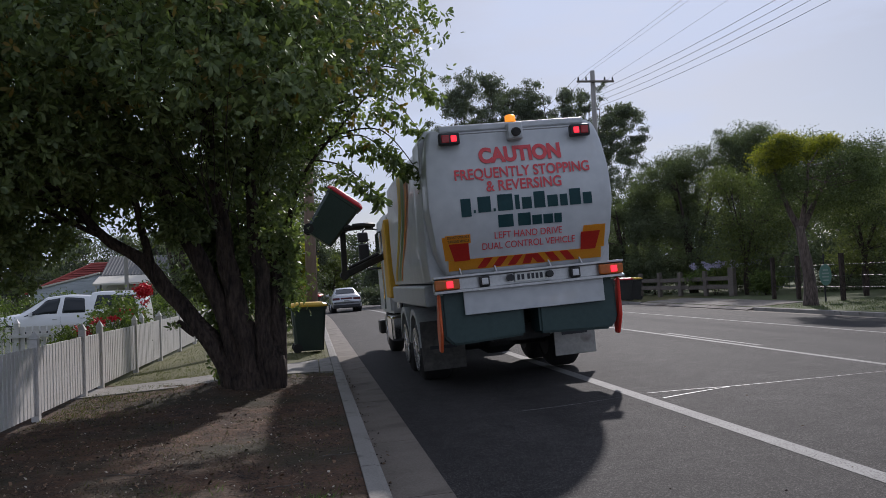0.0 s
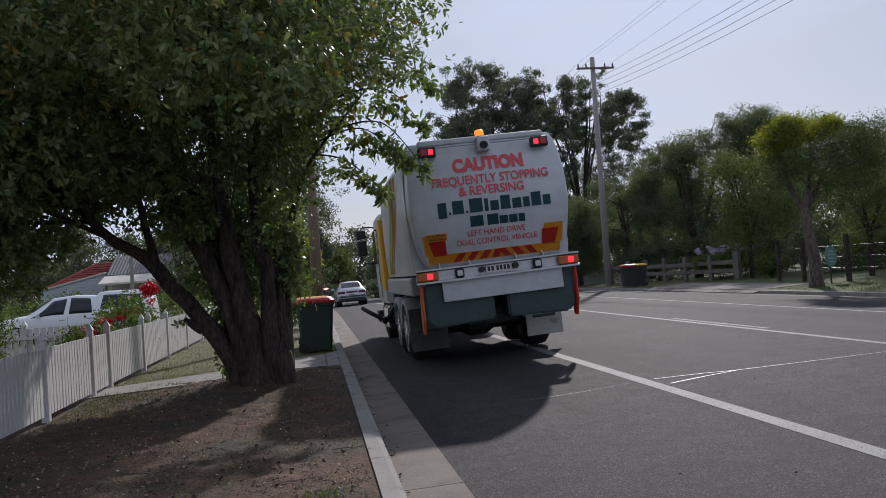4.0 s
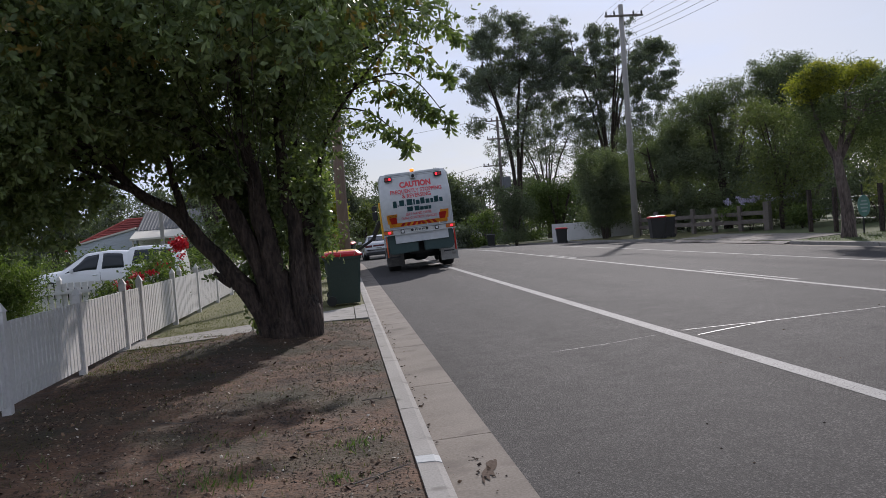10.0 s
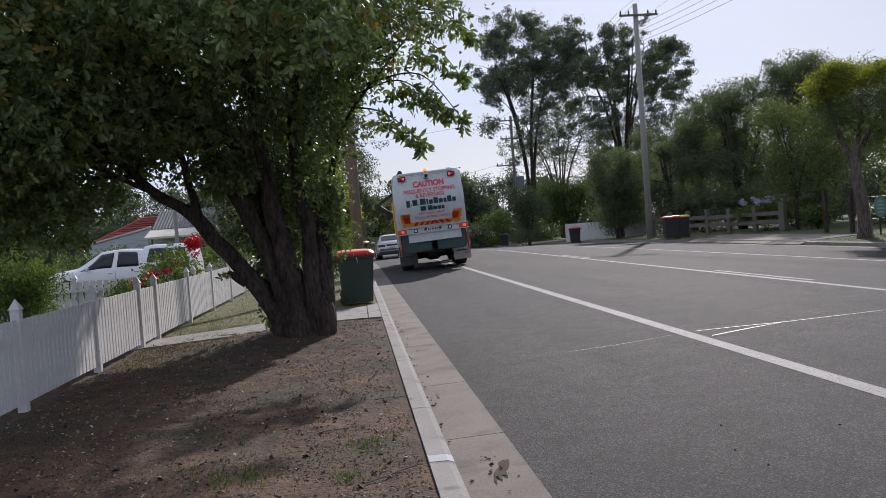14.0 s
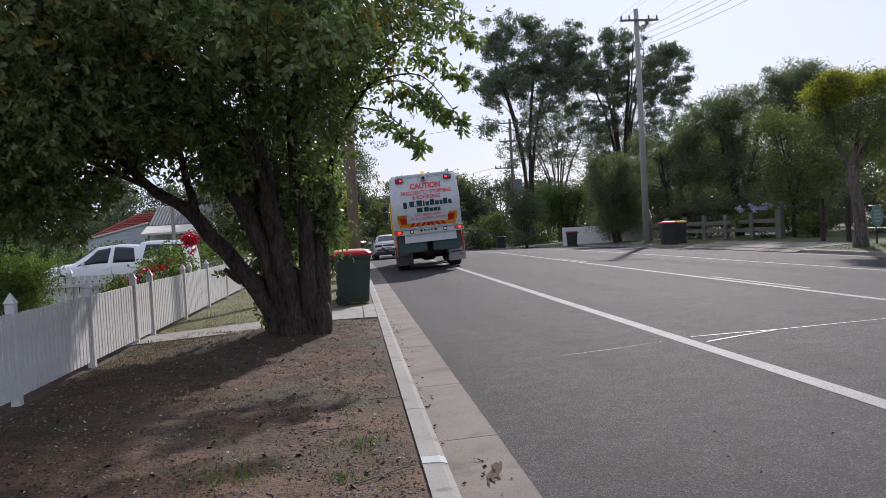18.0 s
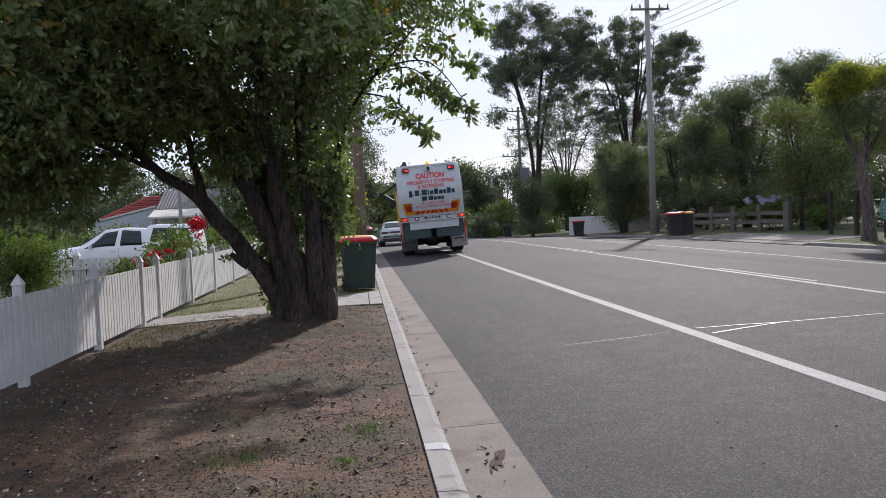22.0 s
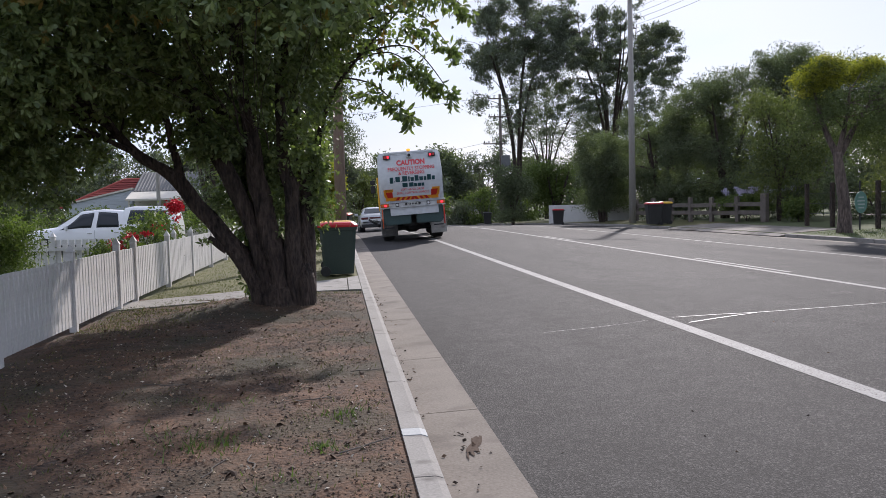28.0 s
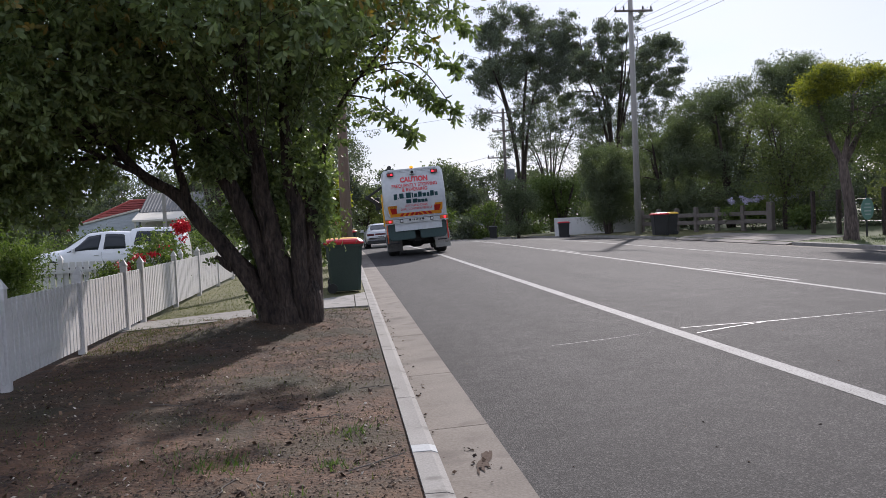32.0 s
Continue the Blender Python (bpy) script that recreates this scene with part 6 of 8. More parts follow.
    if rails:
        y0, y1, x, z = rails
        for s in (-1, 1):
            bm = bmesh.new()
            tube(bm, smooth_line([(s * x, y0, z - 0.05), (s * x, y0 + 0.12, z + 0.03), (s * x, (y0 + y1) / 2, z + 0.05), (s * x, y1 - 0.12, z + 0.02), (s * x, y1, z - 0.05)], 4), [0.02] * 17, 8)
            part("roof_rail", bm, M["chrome"], c)
        for y in (y0 + 0.35, y1 - 0.35):
            bm = bmesh.new()
            box(bm, (0, y, z + 0.075), (2 * x + 0.12, 0.06, 0.03), bevel=0.01)
            part("roof_bar", bm, M["dark_steel"], c)
    for y in handles:
        hw, zb, zs, zt, tw = at(y)
        for s in (-1, 1):
            bm = bmesh.new()
            box(bm, (s * (hw + 0.012), y, zs - 0.13), (0.03, 0.18, 0.03), bevel=0.01)
            part("door_handle", bm, M["chrome"], c)
    for y in (lower or ()):
        hw, zb, zs, zt, tw = at(y)
        for s in (-1, 1):
            bm = bmesh.new()
            box(bm, (s * (hw + 0.004), y, (zb + zs) * 0.5 + 0.05), (0.004, 0.008, zs - zb - 0.15))
            part("door_seam", bm, M["black"], c)
    if mirrors:
        y = mirrors
        hw, zb, zs, zt, tw = at(y)
        for s in (-1, 1):
            bm = bmesh.new()
            box(bm, (s * (hw + 0.1), y, zs + 0.1), (0.22, 0.1, 0.16), bevel=0.04)
            box(bm, (s * (hw + 0.0), y + 0.02, zs + 0.04), (0.1, 0.05, 0.04))
            part("mirror", bm, M["black"] if paint == "suv_grey" else M[paint], c)
    y0, y1 = axles[0] + r * 1.25, axles[1] - r * 1.25
    for s in (-1, 1):
        bm = bmesh.new()
        hw, zb, zs, zt, tw = at((y0 + y1) / 2)
        box(bm, (s * (hw * 0.985), (y0 + y1) / 2, zb + 0.07), (0.06, y1 - y0, 0.12), bevel=0.015)
        part("sill", bm, M["black"], c)
    return c, wheels


suv, suv_wheels = make_car(
    "suv", pose(6.4, -6, 0.17, 0, -1.9, 0),
    [(-1.06, 0.783, 0.45, 0.9, 0.98, 0.66), (-1.0, 0.886, 0.36, 1.12, 1.19, 0.8), (-0.8, 0.958, 0.3, 1.22, 1.5, 0.72), (-0.52, 0.973, 0.28, 1.26, 1.72, 0.68), (0.3, 0.973, 0.27, 1.24, 1.79, 0.67), (1.2, 0.968, 0.27, 1.21, 1.79, 0.66), (1.75, 0.968, 0.27, 1.18, 1.63, 0.64), (2.35, 0.968, 0.28, 1.15, 1.24, 0.72), (2.9, 0.958, 0.3, 1.09, 1.16, 0.68), (3.4, 0.906, 0.32, 0.92, 1.02, 0.6), (3.66, 0.762, 0.4, 0.72, 0.8, 0.48)],
    "suv_grey", "dark silver-grey luxury SUV with roof rails driving past",
    [[(0.84, 0.06), (0.84, 0.84), (1.25, 0.85), (1.75, 0.6), (2.1, 0.08)], [(0.0, 0.06), (0.0, 0.82), (0.78, 0.85), (0.78, 0.06)], [(-0.62, 0.22), (-0.45, 0.6), (-0.06, 0.78), (-0.06, 0.08)]],
    [("rear_window", -0.985, -0.6, 0.9, 0.92), ("windscreen", 1.5, 2.2, 0.86, 0.88)], (0.0, 2.74), 0.37, "rim",
    [("rear_reflector", "lamp_red", 0.62, -1.09, 0.575, 0.22, 0.05, 0.055, "red reflector"), ("badge", "chrome", 0, -1.035, 1.11, 0.12, 0.04, 0.08, "chrome oval badge"), ("headlamp", "lamp_white", 0.7, 3.42, 0.72, 0.3, 0.3, 0.12, "clear headlamp"), ("bumper", "suv_grey", 0, -1.04, 0.62, 1.62, 0.11, 0.24, "rounded grey bumper"),
     ("bumper_trim", "black", 0, -1.03, 0.42, 1.5, 0.14, 0.17, "black lower bumper trim"), ("spoiler", "suv_grey", 0, -0.66, 1.725, 1.24, 0.34, 0.03, "grey roof spoiler"), ("spoiler_lip", "black", 0, -0.77, 1.67, 1.2, 0.16, 0.07, "black underside of the spoiler"), ("tow_bar", "dark_steel", 0.0, -1.14, 0.36, 0.07, 0.2, 0.06, "dark tow bar"), ("tow_ball", "chrome", 0.0, -1.21, 0.42, 0.055, 0.055, 0.1, "bright tow ball"),
     ("boot_trim", "chrome", 0, -1.065, 1.01, 0.78, 0.035, 0.025, "chrome boot trim"), ("plate_frame", "black", 0, -1.07, 0.9, 0.43, 0.02, 0.145, "black plate surround"), ("boot_seam", "black", 0, -1.063, 0.765, 1.42, 0.008, 0.009, ""), ("boot_seam", "black", 0.71, -1.063, 0.86, 0.009, 0.008, 0.19, "")],
    (0, -1.082, 0.9), (-0.5, 1.3, 0.62, 1.755), (0.95, 0.1), 2.05, (-0.04, 0.81, 1.75), 10, 0.24)

for s in (-1, 1):  # tail lamps that wrap round the corners and taper to the middle
    for nm, mt, a, b, off, lab in (("tail_lamp", "lamp_red", 0.36, 1.0, 0.012, "red wrap-round tail lamp"), ("tail_lamp", "lamp_white", 0.0, 0.36, 0.01, "clear strip under the tail lamp")):
        bm = bmesh.new()
        cols = []
        for x, y, lo, hi in ((0.4, -1.062, 0.985, 1.02), (0.52, -1.064, 0.965, 1.07), (0.66, -1.065, 0.95, 1.11), (0.79, -1.06, 0.945, 1.135), (0.865, -1.025, 0.95, 1.15), (0.915, -0.945, 0.96, 1.155), (0.958, -0.83, 0.985, 1.155), (0.978, -0.69, 1.04, 1.145), (0.985, -0.56, 1.1, 1.125)):
            out = Vector((x * 0.5 if y > -1.0 else 0.12, -1.0 if y < -0.9 else -0.3, 0)).normalized() * off
            cols.append([bm.verts.new((s * (x + out.x), y + out.y + 0.22 * (z - 1.0), z)) for z in [lo + (hi - lo) * (a + (b - a) * k / 3) for k in range(4)]])
        for p, q in zip(cols, cols[1:]):
            for k in range(3):
                bm.faces.new((p[k], p[k + 1], q[k + 1], q[k]))
        bmesh.ops.recalc_face_normals(bm, faces=bm.faces)
        bmesh.ops.solidify(bm, geom=list(bm.faces), thickness=0.03)
        part(nm, bm, M[mt], suv, lab, smooth=True)

sedan, sedan_wheels = make_car(
    "sedan", pose(2.08, 49.9, -0.06, 0, -1.5, 1),
    [(-0.95, 0.74, 0.4, 0.62, 0.7, 0.6), (-0.88, 0.84, 0.3, 0.86, 0.96, 0.7), (-0.55, 0.87, 0.25, 0.9, 1.0, 0.68), (-0.3, 0.88, 0.24, 0.92, 1.06, 0.64), (0.35, 0.88, 0.22, 0.93, 1.36, 0.56), (1.0, 0.88, 0.22, 0.92, 1.42, 0.57), (1.6, 0.88, 0.22, 0.9, 1.36, 0.56),
     (2.35, 0.88, 0.23, 0.88, 0.95, 0.66), (2.9, 0.86, 0.25, 0.82, 0.87, 0.62), (3.3, 0.8, 0.28, 0.68, 0.75, 0.5), (3.5, 0.68, 0.34, 0.56, 0.6, 0.4)],
    "silver", "silver sedan parked at the kerb",
    [[(0.95, 0.1), (0.95, 0.85), (1.6, 0.8), (2.1, 0.12)], [(0.05, 0.12), (0.4, 0.78), (0.9, 0.85), (0.9, 0.1)]],
    [("rear_window", -0.25, 0.28, 0.95, 0.9), ("windscreen", 1.68, 2.3, 0.92, 0.96)], (0.0, 2.6), 0.31, "rim_bright",
    [("tail_lamp", "lamp_dull", 0.6, -0.9, 0.8, 0.42, 0.1, 0.14, "dark red tail lamp"), ("boot_panel", "lamp_dull", 0, -0.93, 0.82, 0.66, 0.04, 0.1, "dark red boot trim"), ("bumper_trim", "black", 0, -0.92, 0.37, 1.56, 0.1, 0.2, "dark lower bumper")],
    (0, -0.95, 0.68), None, (0.4, 1.3), 1.9, (0.92,), 7, 0.2)

ute, ute_wheels = make_car(
    "ute", pose(-7.45, 33.0, -0.22, 0, 0, 90),
    [(-1.4, 0.88, 0.55, 1.05, 1.1, 0.82), (-1.34, 0.92, 0.5, 1.08, 1.6, 0.7), (-1.2, 0.93, 0.45, 1.1, 1.86, 0.66), (0.2, 0.93, 0.45, 1.1, 1.9, 0.66), (0.46, 0.93, 0.42, 1.1, 1.86, 0.66), (0.54, 0.93, 0.42, 1.1, 1.76, 0.63), (1.3, 0.93, 0.42, 1.1, 1.82, 0.64),
     (2.05, 0.93, 0.42, 1.09, 1.76, 0.62), (2.95, 0.93, 0.43, 1.06, 1.2, 0.72), (3.5, 0.92, 0.45, 1.02, 1.13, 0.74), (4.0, 0.88, 0.45, 0.92, 1.04, 0.68), (4.2, 0.8, 0.5, 0.75, 0.85, 0.6)],
    "white_paint", "white dual-cab ute with a canopy parked in the yard",
    [[(-1.1, 0.25), (-1.05, 0.8), (0.3, 0.82), (0.36, 0.25)], [(0.68, 0.12), (0.74, 0.84), (1.42, 0.86), (1.45, 0.12)], [(1.6, 0.12), (1.58, 0.86), (2.05, 0.82), (2.75, 0.16)]],
    [("rear_window", -1.32, -1.22, 0.8, 0.75), ("windscreen", 2.15, 2.88, 0.92, 0.96)], (0.0, 3.3), 0.38, "rim",
    [("tail_lamp", "lamp_red", 0.85, -1.36, 0.95, 0.1, 0.08, 0.35, "red tail lamp"), ("headlamp", "lamp_white", 0.7, 4.05, 0.85, 0.3, 0.2, 0.15, "clear headlamp")],
    None, None, (0.75, 1.7), 2.5, (0.5, 1.52), 6, 0.25)

# ---------------------------------------------------------------- wheelie bins


def make_bin(name, m, lid, label, lid_label, body="bin_green", w=0.58, d=0.72, h=1.0, group="wheelie bins at the kerb"):
    """Origin at the ground under the middle; the front faces +x."""
    b = root(name, m, label, "bin", group)
    bm = bmesh.new()
    rings = []
    for z, k in ((0.04, 0.8), (0.06, 0.82), (h * 0.5, 0.91), (h * 0.9, 0.99), (h * 0.91, 1.05), (h * 0.97, 1.06)):
        hx, hy, c = d / 2 * k, w / 2 * k, 0.05
        rings.append([(x, y, z) for x, y in ((-hx + c, -hy), (hx - c, -hy), (hx, -hy + c), (hx, hy - c), (hx - c, hy), (-hx + c, hy), (-hx, hy - c), (-hx, -hy + c))])
    loft(bm, rings)
    part("bin_body", bm, M[body], b)
    bm = bmesh.new()
    rings = []
    for z, k in ((h * 0.965, 1.08), (h * 0.985, 1.1), (h * 1.01, 1.08), (h * 1.05, 0.94), (h * 1.065, 0.7)):
        hx, hy, c = d / 2 * k, w / 2 * k, 0.06
        rings.append([(x, y, z) for x, y in ((-hx + c, -hy), (hx - c, -hy), (hx, -hy + c), (hx, hy - c), (hx - c, hy), (-hx + c, hy), (-hx, hy - c), (-hx, -hy + c))])
    loft(bm, rings)
    ld = part("lid", bm, M[lid], b, lid_label)
    bm = bmesh.new()
    tube(bm, [(-d * 0.6, -w * 0.42, h * 0.96), (-d * 0.6, w * 0.42, h * 0.96)], [0.017, 0.017], 8)
    for k in (-1, 0, 1):
        box(bm, (-d * 0.55, k * w * 0.36, h * 0.955), (0.09, 0.03, 0.03))
    part("handle", bm, M[body], b)
    bm = bmesh.new()
    tube(bm, [(-d * 0.36, -w * 0.46, 0.1), (-d * 0.36, w * 0.46, 0.1)], [0.012, 0.012], 6)
    part("axle", bm, M["steel"], b)
    for k in (-1, 1):
        bm = bmesh.new()
        tube(bm, [(-d * 0.36, k * w * 0.38, 0.1), (-d * 0.36, k * w * 0.48, 0.1)], [0.1, 0.1], 16)
        part("wheel", bm, M["black"], b)
    return b


RED, YEL = "red lid", "yellow lid"
lifted_bin = make_bin("wheelie_bin", pose(-0.04, 16.75, 0.14, 0, 0, 0), "lid_red", "dark green red-lidded wheelie bin set down by the truck", RED)
make_bin("wheelie_bin", pose(-0.06, 18.15, 0.12, 0, 0, 4), "lid_yellow", "dark green wheelie bin with a yellow lid behind the path", YEL)
make_bin("wheelie_bin", pose(15.7, 40.3, 0.13, 0, 0, 178), "lid_red", "dark wheelie bin with a dull red lid on the far verge", "dull red lid", "bin_dark", 0.6, 0.78, 1.08)
make_bin("wheelie_bin", pose(16.35, 40.7, 0.14, 0, 0, 174), "lid_yellow", "dark wheelie bin with a yellow lid on the far verge", YEL, "bin_dark", 0.6, 0.78, 1.08)
make_bin("wheelie_bin", pose(14.5, 54.3, -0.14, 0, 0, 172), "lid_red", "small dark wheelie bin on the far verge", RED, "bin_dark")
make_bin("wheelie_bin", pose(12.95, 72.4, -0.45, 0, 0, 172), "bin_dark", "dark wheelie bin far along the kerb", "dark lid", "bin_dark", 0.7, 0.7, 1.0)
lift_b = make_bin("wheelie_bin", pose(-0.1, 35.3, 0.12), "lid_red", "dark green wheelie bin lifted by the truck further along", RED)
lift_c = make_bin("wheelie_bin", pose(-0.1, 37.6, 0.12), "lid_yellow", "dark green wheelie bin tipped by the truck further along", YEL)
lift_d = make_bin("wheelie_bin", pose(-0.1, 38.8, 0.12), "lid_red", "dark green wheelie bin lifted last by the truck", RED)

# ---------------------------------------------------------------- poles and wires


def power_pole(place, h, r, mat, arms, label, lean=(0, 0)):
    p = root("power_pole", pose(*place, lean[0], lean[1], 0), label, "power pole")
    bm = bmesh.new()
    tube(bm, [(0, 0, -0.5), (0, 0, h * 0.5), (0, 0, h)], [r, r * 0.85, r * 0.68], 14, True, 0.03)
    part("pole", bm, M[mat], p, smooth=True)
    for z, half, off in arms:
        bm = bmesh.new()
        box(bm, (off, -0.18, z), (half * 2, 0.1, 0.11), bevel=0.01)
        arm = part("cross_arm", bm, M["wood_grey"], p)
        for k in (-0.92, -0.5, 0.5, 0.92):
            bm = bmesh.new()
            tube(bm, [(off + k * half, -0.18, z + 0.05), (off + k * half, -0.18, z + 0.14), (off + k * half, -0.18, z + 0.26)], [0.03, 0.055, 0.03], 8)
            part("insulator", bm, M["black"], arm)
    return p


power_pole((16.3, 45.0, 0.15), 12.95, 0.19, "pole_grey", [(12.3, 1.1, 0.1)], "tall grey timber power pole with one cross-arm")
far_pole = power_pole((14.6, 74.0, -0.5), 11.6, 0.17, "wood_grey", [(11.2, 1.1, 0), (9.6, 1.1, 0), (7.2, 1.0, -0.6)], "timber power pole with three cross-arms and a transformer")
bm = bmesh.new()
box(bm, (0.35, -0.35, 5.6), (0.75, 0.7, 1.1), bevel=0.08)
part("transformer", bm, M["steel_dull"], far_pole)
power_pole((0.05, 22.3, 0.12), 11.2, 0.155, "pole_wood", [(12.9, 1.1, 0)], "brown timber power pole on the verge")


def wire(a, b, sag, r=0.012):
    a, b = Vector(a), Vector(b)
    pts = [a.lerp(b, k / 14) - Vector((0, 0, 4 * sag * (k / 14) * (1 - k / 14))) for k in range(15)]
    bm = bmesh.new()
    tube(bm, pts, [r] * 15, 5)
    return tagged(part("power_line", bm, M["wire"]), "thin dark overhead power line", "power line", "overhead wires")


for k, z, k2 in ((-0.9, 12.75, -0.9), (0.0, 13.15, 0.05), (1.1, 12.75, 1.0)):
    wire((16.3 + k, 44.8, z), (16.3 + k, -6, z + 0.3), 0.35, 0.0055)
    wire((16.3 + k, 45.2, z), (14.6 + k2, 73.9, 11.0), 0.5, 0.009)
for k in range(4):
    wire((16.45, 44.8, 11.9 - 0.3 * k), (16.45 + 0.15 * k, -6, 11.9 - 0.3 * k), 1.15, 0.009)
wire((14.2, 73.9, 11.0), (-12, 84, 9.9), 0.5)
wire((13.6, 74.2, 6.9), (-24, 160, 5), 0.8)
wire((16.3, 45.0, 10.6), (22.0, 50.0, 8.4), 0.2)

# ---------------------------------------------------------------- far side details
rail_fence(pose(20.3, 36.8, 0.2, 0, 0, 23.7), [0.65, 2.25, 3.85, 5.25, 6.6, 7.9, 9.2], "weathered split-rail timber fence by the driveway")
plank_fence_far()
rl = random.Random(8)
LILAC = [((rl.uniform(-1.3, 1.9), rl.uniform(-1.5, 1.2), rl.uniform(1.4, 1.66)), (0.09, 0.09, 0.08), 1.0) for _ in range(34)]
shrub("shrub", (20.4, 39.8, 0.2), 3.2, 2.8, 1.4, "leaf_mid", 3000, 0.3, 0.05, "strappy garden plants with pale lilac flower heads behind the fence", 51, 80, 0.16, ("petal_lilac", 2600, 0.06, "pale lilac flower heads", LILAC), 0.02)
shrub("shrub", (20.9, 35.9, 0.2), 1.4, 1.2, 1.1, "leaf_mid", 1600, 0.4, 0.05, "clump of strappy green leaves by the gatepost", 52, 60, 0.2, None, 0.02)
wire_fence = root("wire_fence", pose(18.8, 0, 0.2), "dark timber post and wire fence", "fence")
for y in (24.5, 27.2, 29.95, 31.7):
    bm = bmesh.new()
    box(bm, (0, y, 0.85), (0.14, 0.14, 1.7), bevel=0.01)
    part("post", bm, M["bark"], wire_fence)
bm = bmesh.new()
for z in (0.5, 0.9, 1.3):
    tube(bm, [(0, 20, z), (0, 31.7, z)], [0.008, 0.008], 5)
part("wires", bm, M["wire"], wire_fence)
sign = root("sign", pose(17.97, 27.0, 0.0), "round pale green sign on a dark post", "sign")
bm = bmesh.new()
tube(bm, [(0, 0, 0), (0, 0, 1.9)], [0.03, 0.03], 8)
part("post", bm, M["dark_steel"], sign)
bm = bmesh.new()
tube(bm, [(0, -0.05, 0), (0, -0.075, 0)], [0.4, 0.4], 24)
bmesh.ops.transform(bm, matrix=Matrix.Translation((0, 0, 1.15)) @ Matrix.Diagonal((0.58, 1, 0.95, 1)), verts=bm.verts)
board = part("board", bm, M["sign_green"], sign)
for z, wd in ((1.32, 0.2), (1.2, 0.28), (1.08, 0.26), (0.96, 0.2)):
    bm = bmesh.new()
    box(bm, (0, -0.08, z), (wd, 0.006, 0.05))
    part("writing_bar", bm, M["sign_pale"], board)

# ---------------------------------------------------------------- left side: gardens, house
ROSES_A = [((0.1, 2.1, 1.5), (0.16, 0.18, 0.14), 5.0), ((0.1, -0.9, 1.0), (0.08, 0.2, 0.06), 1.0), ((0.1, 0.2, 1.05), (0.08, 0.2, 0.08), 1.0), ((0.2, 1.7, 1.2), (0.1, 0.15, 0.08), 1.0)]
ROSES_B = [((0.1, -0.3, 0.85), (0.1, 0.2, 0.05), 1.0), ((0.1, 0.7, 0.95), (0.08, 0.2, 0.06), 1.0)]
shrub("rose_bush", (-3.7, 14.3, 0.1), 0.8, 2.2, 0.98, "leaf_mid", 2800, 0.07, 0.042, "low rose bush with some red blooms behind the fence", 61, 90, 0.1, ("petal_red", 220, 0.055, "bright red rose blooms", ROSES_B), 0.015)
shrub("rose_bush", (-3.8, 17.5, 0.1), 0.95, 3.0, 1.32, "leaf_mid", 3800, 0.075, 0.045, "tall rose bush with large red blooms behind the fence", 62, 100, 0.12, ("petal_red", 900, 0.06, "large bright red rose blooms", ROSES_A), 0.018)
shrub("shrub", (-4.9, 12.4, 0.05), 1.0, 1.1, 1.6, "leaf_feather", 15000, 0.055, 0.019, "feathery green garden shrub behind the fence", 63, 150, 0.14, None, 0.012)
shrub("shrub", (-0.75, 21.3, 0.1), 1.2, 1.6, 1.7, "leaf_mid", 3600, 0.1, 0.045, "leafy verge shrub with reddish tips beside the pole", 64, 120, 0.15, ("petal_pink", 260, 0.06, "reddish young leaves"))
shrub("shrub", (-0.5, 25.6, 0.1), 1.3, 1.8, 1.5, "leaf_mid", 2600, 0.1, 0.045, "leafy verge shrub with reddish tips beside the pole", 65, 100, 0.15, ("petal_pink", 300, 0.06, "reddish young leaves"))
shrub("hedge", (-9.5, 38.0, -0.2), 14, 2.4, 1.8, "leaf_mid", 6000, 0.16, 0.07, "low green garden hedge behind the parked ute", 66, 160, 0.3)


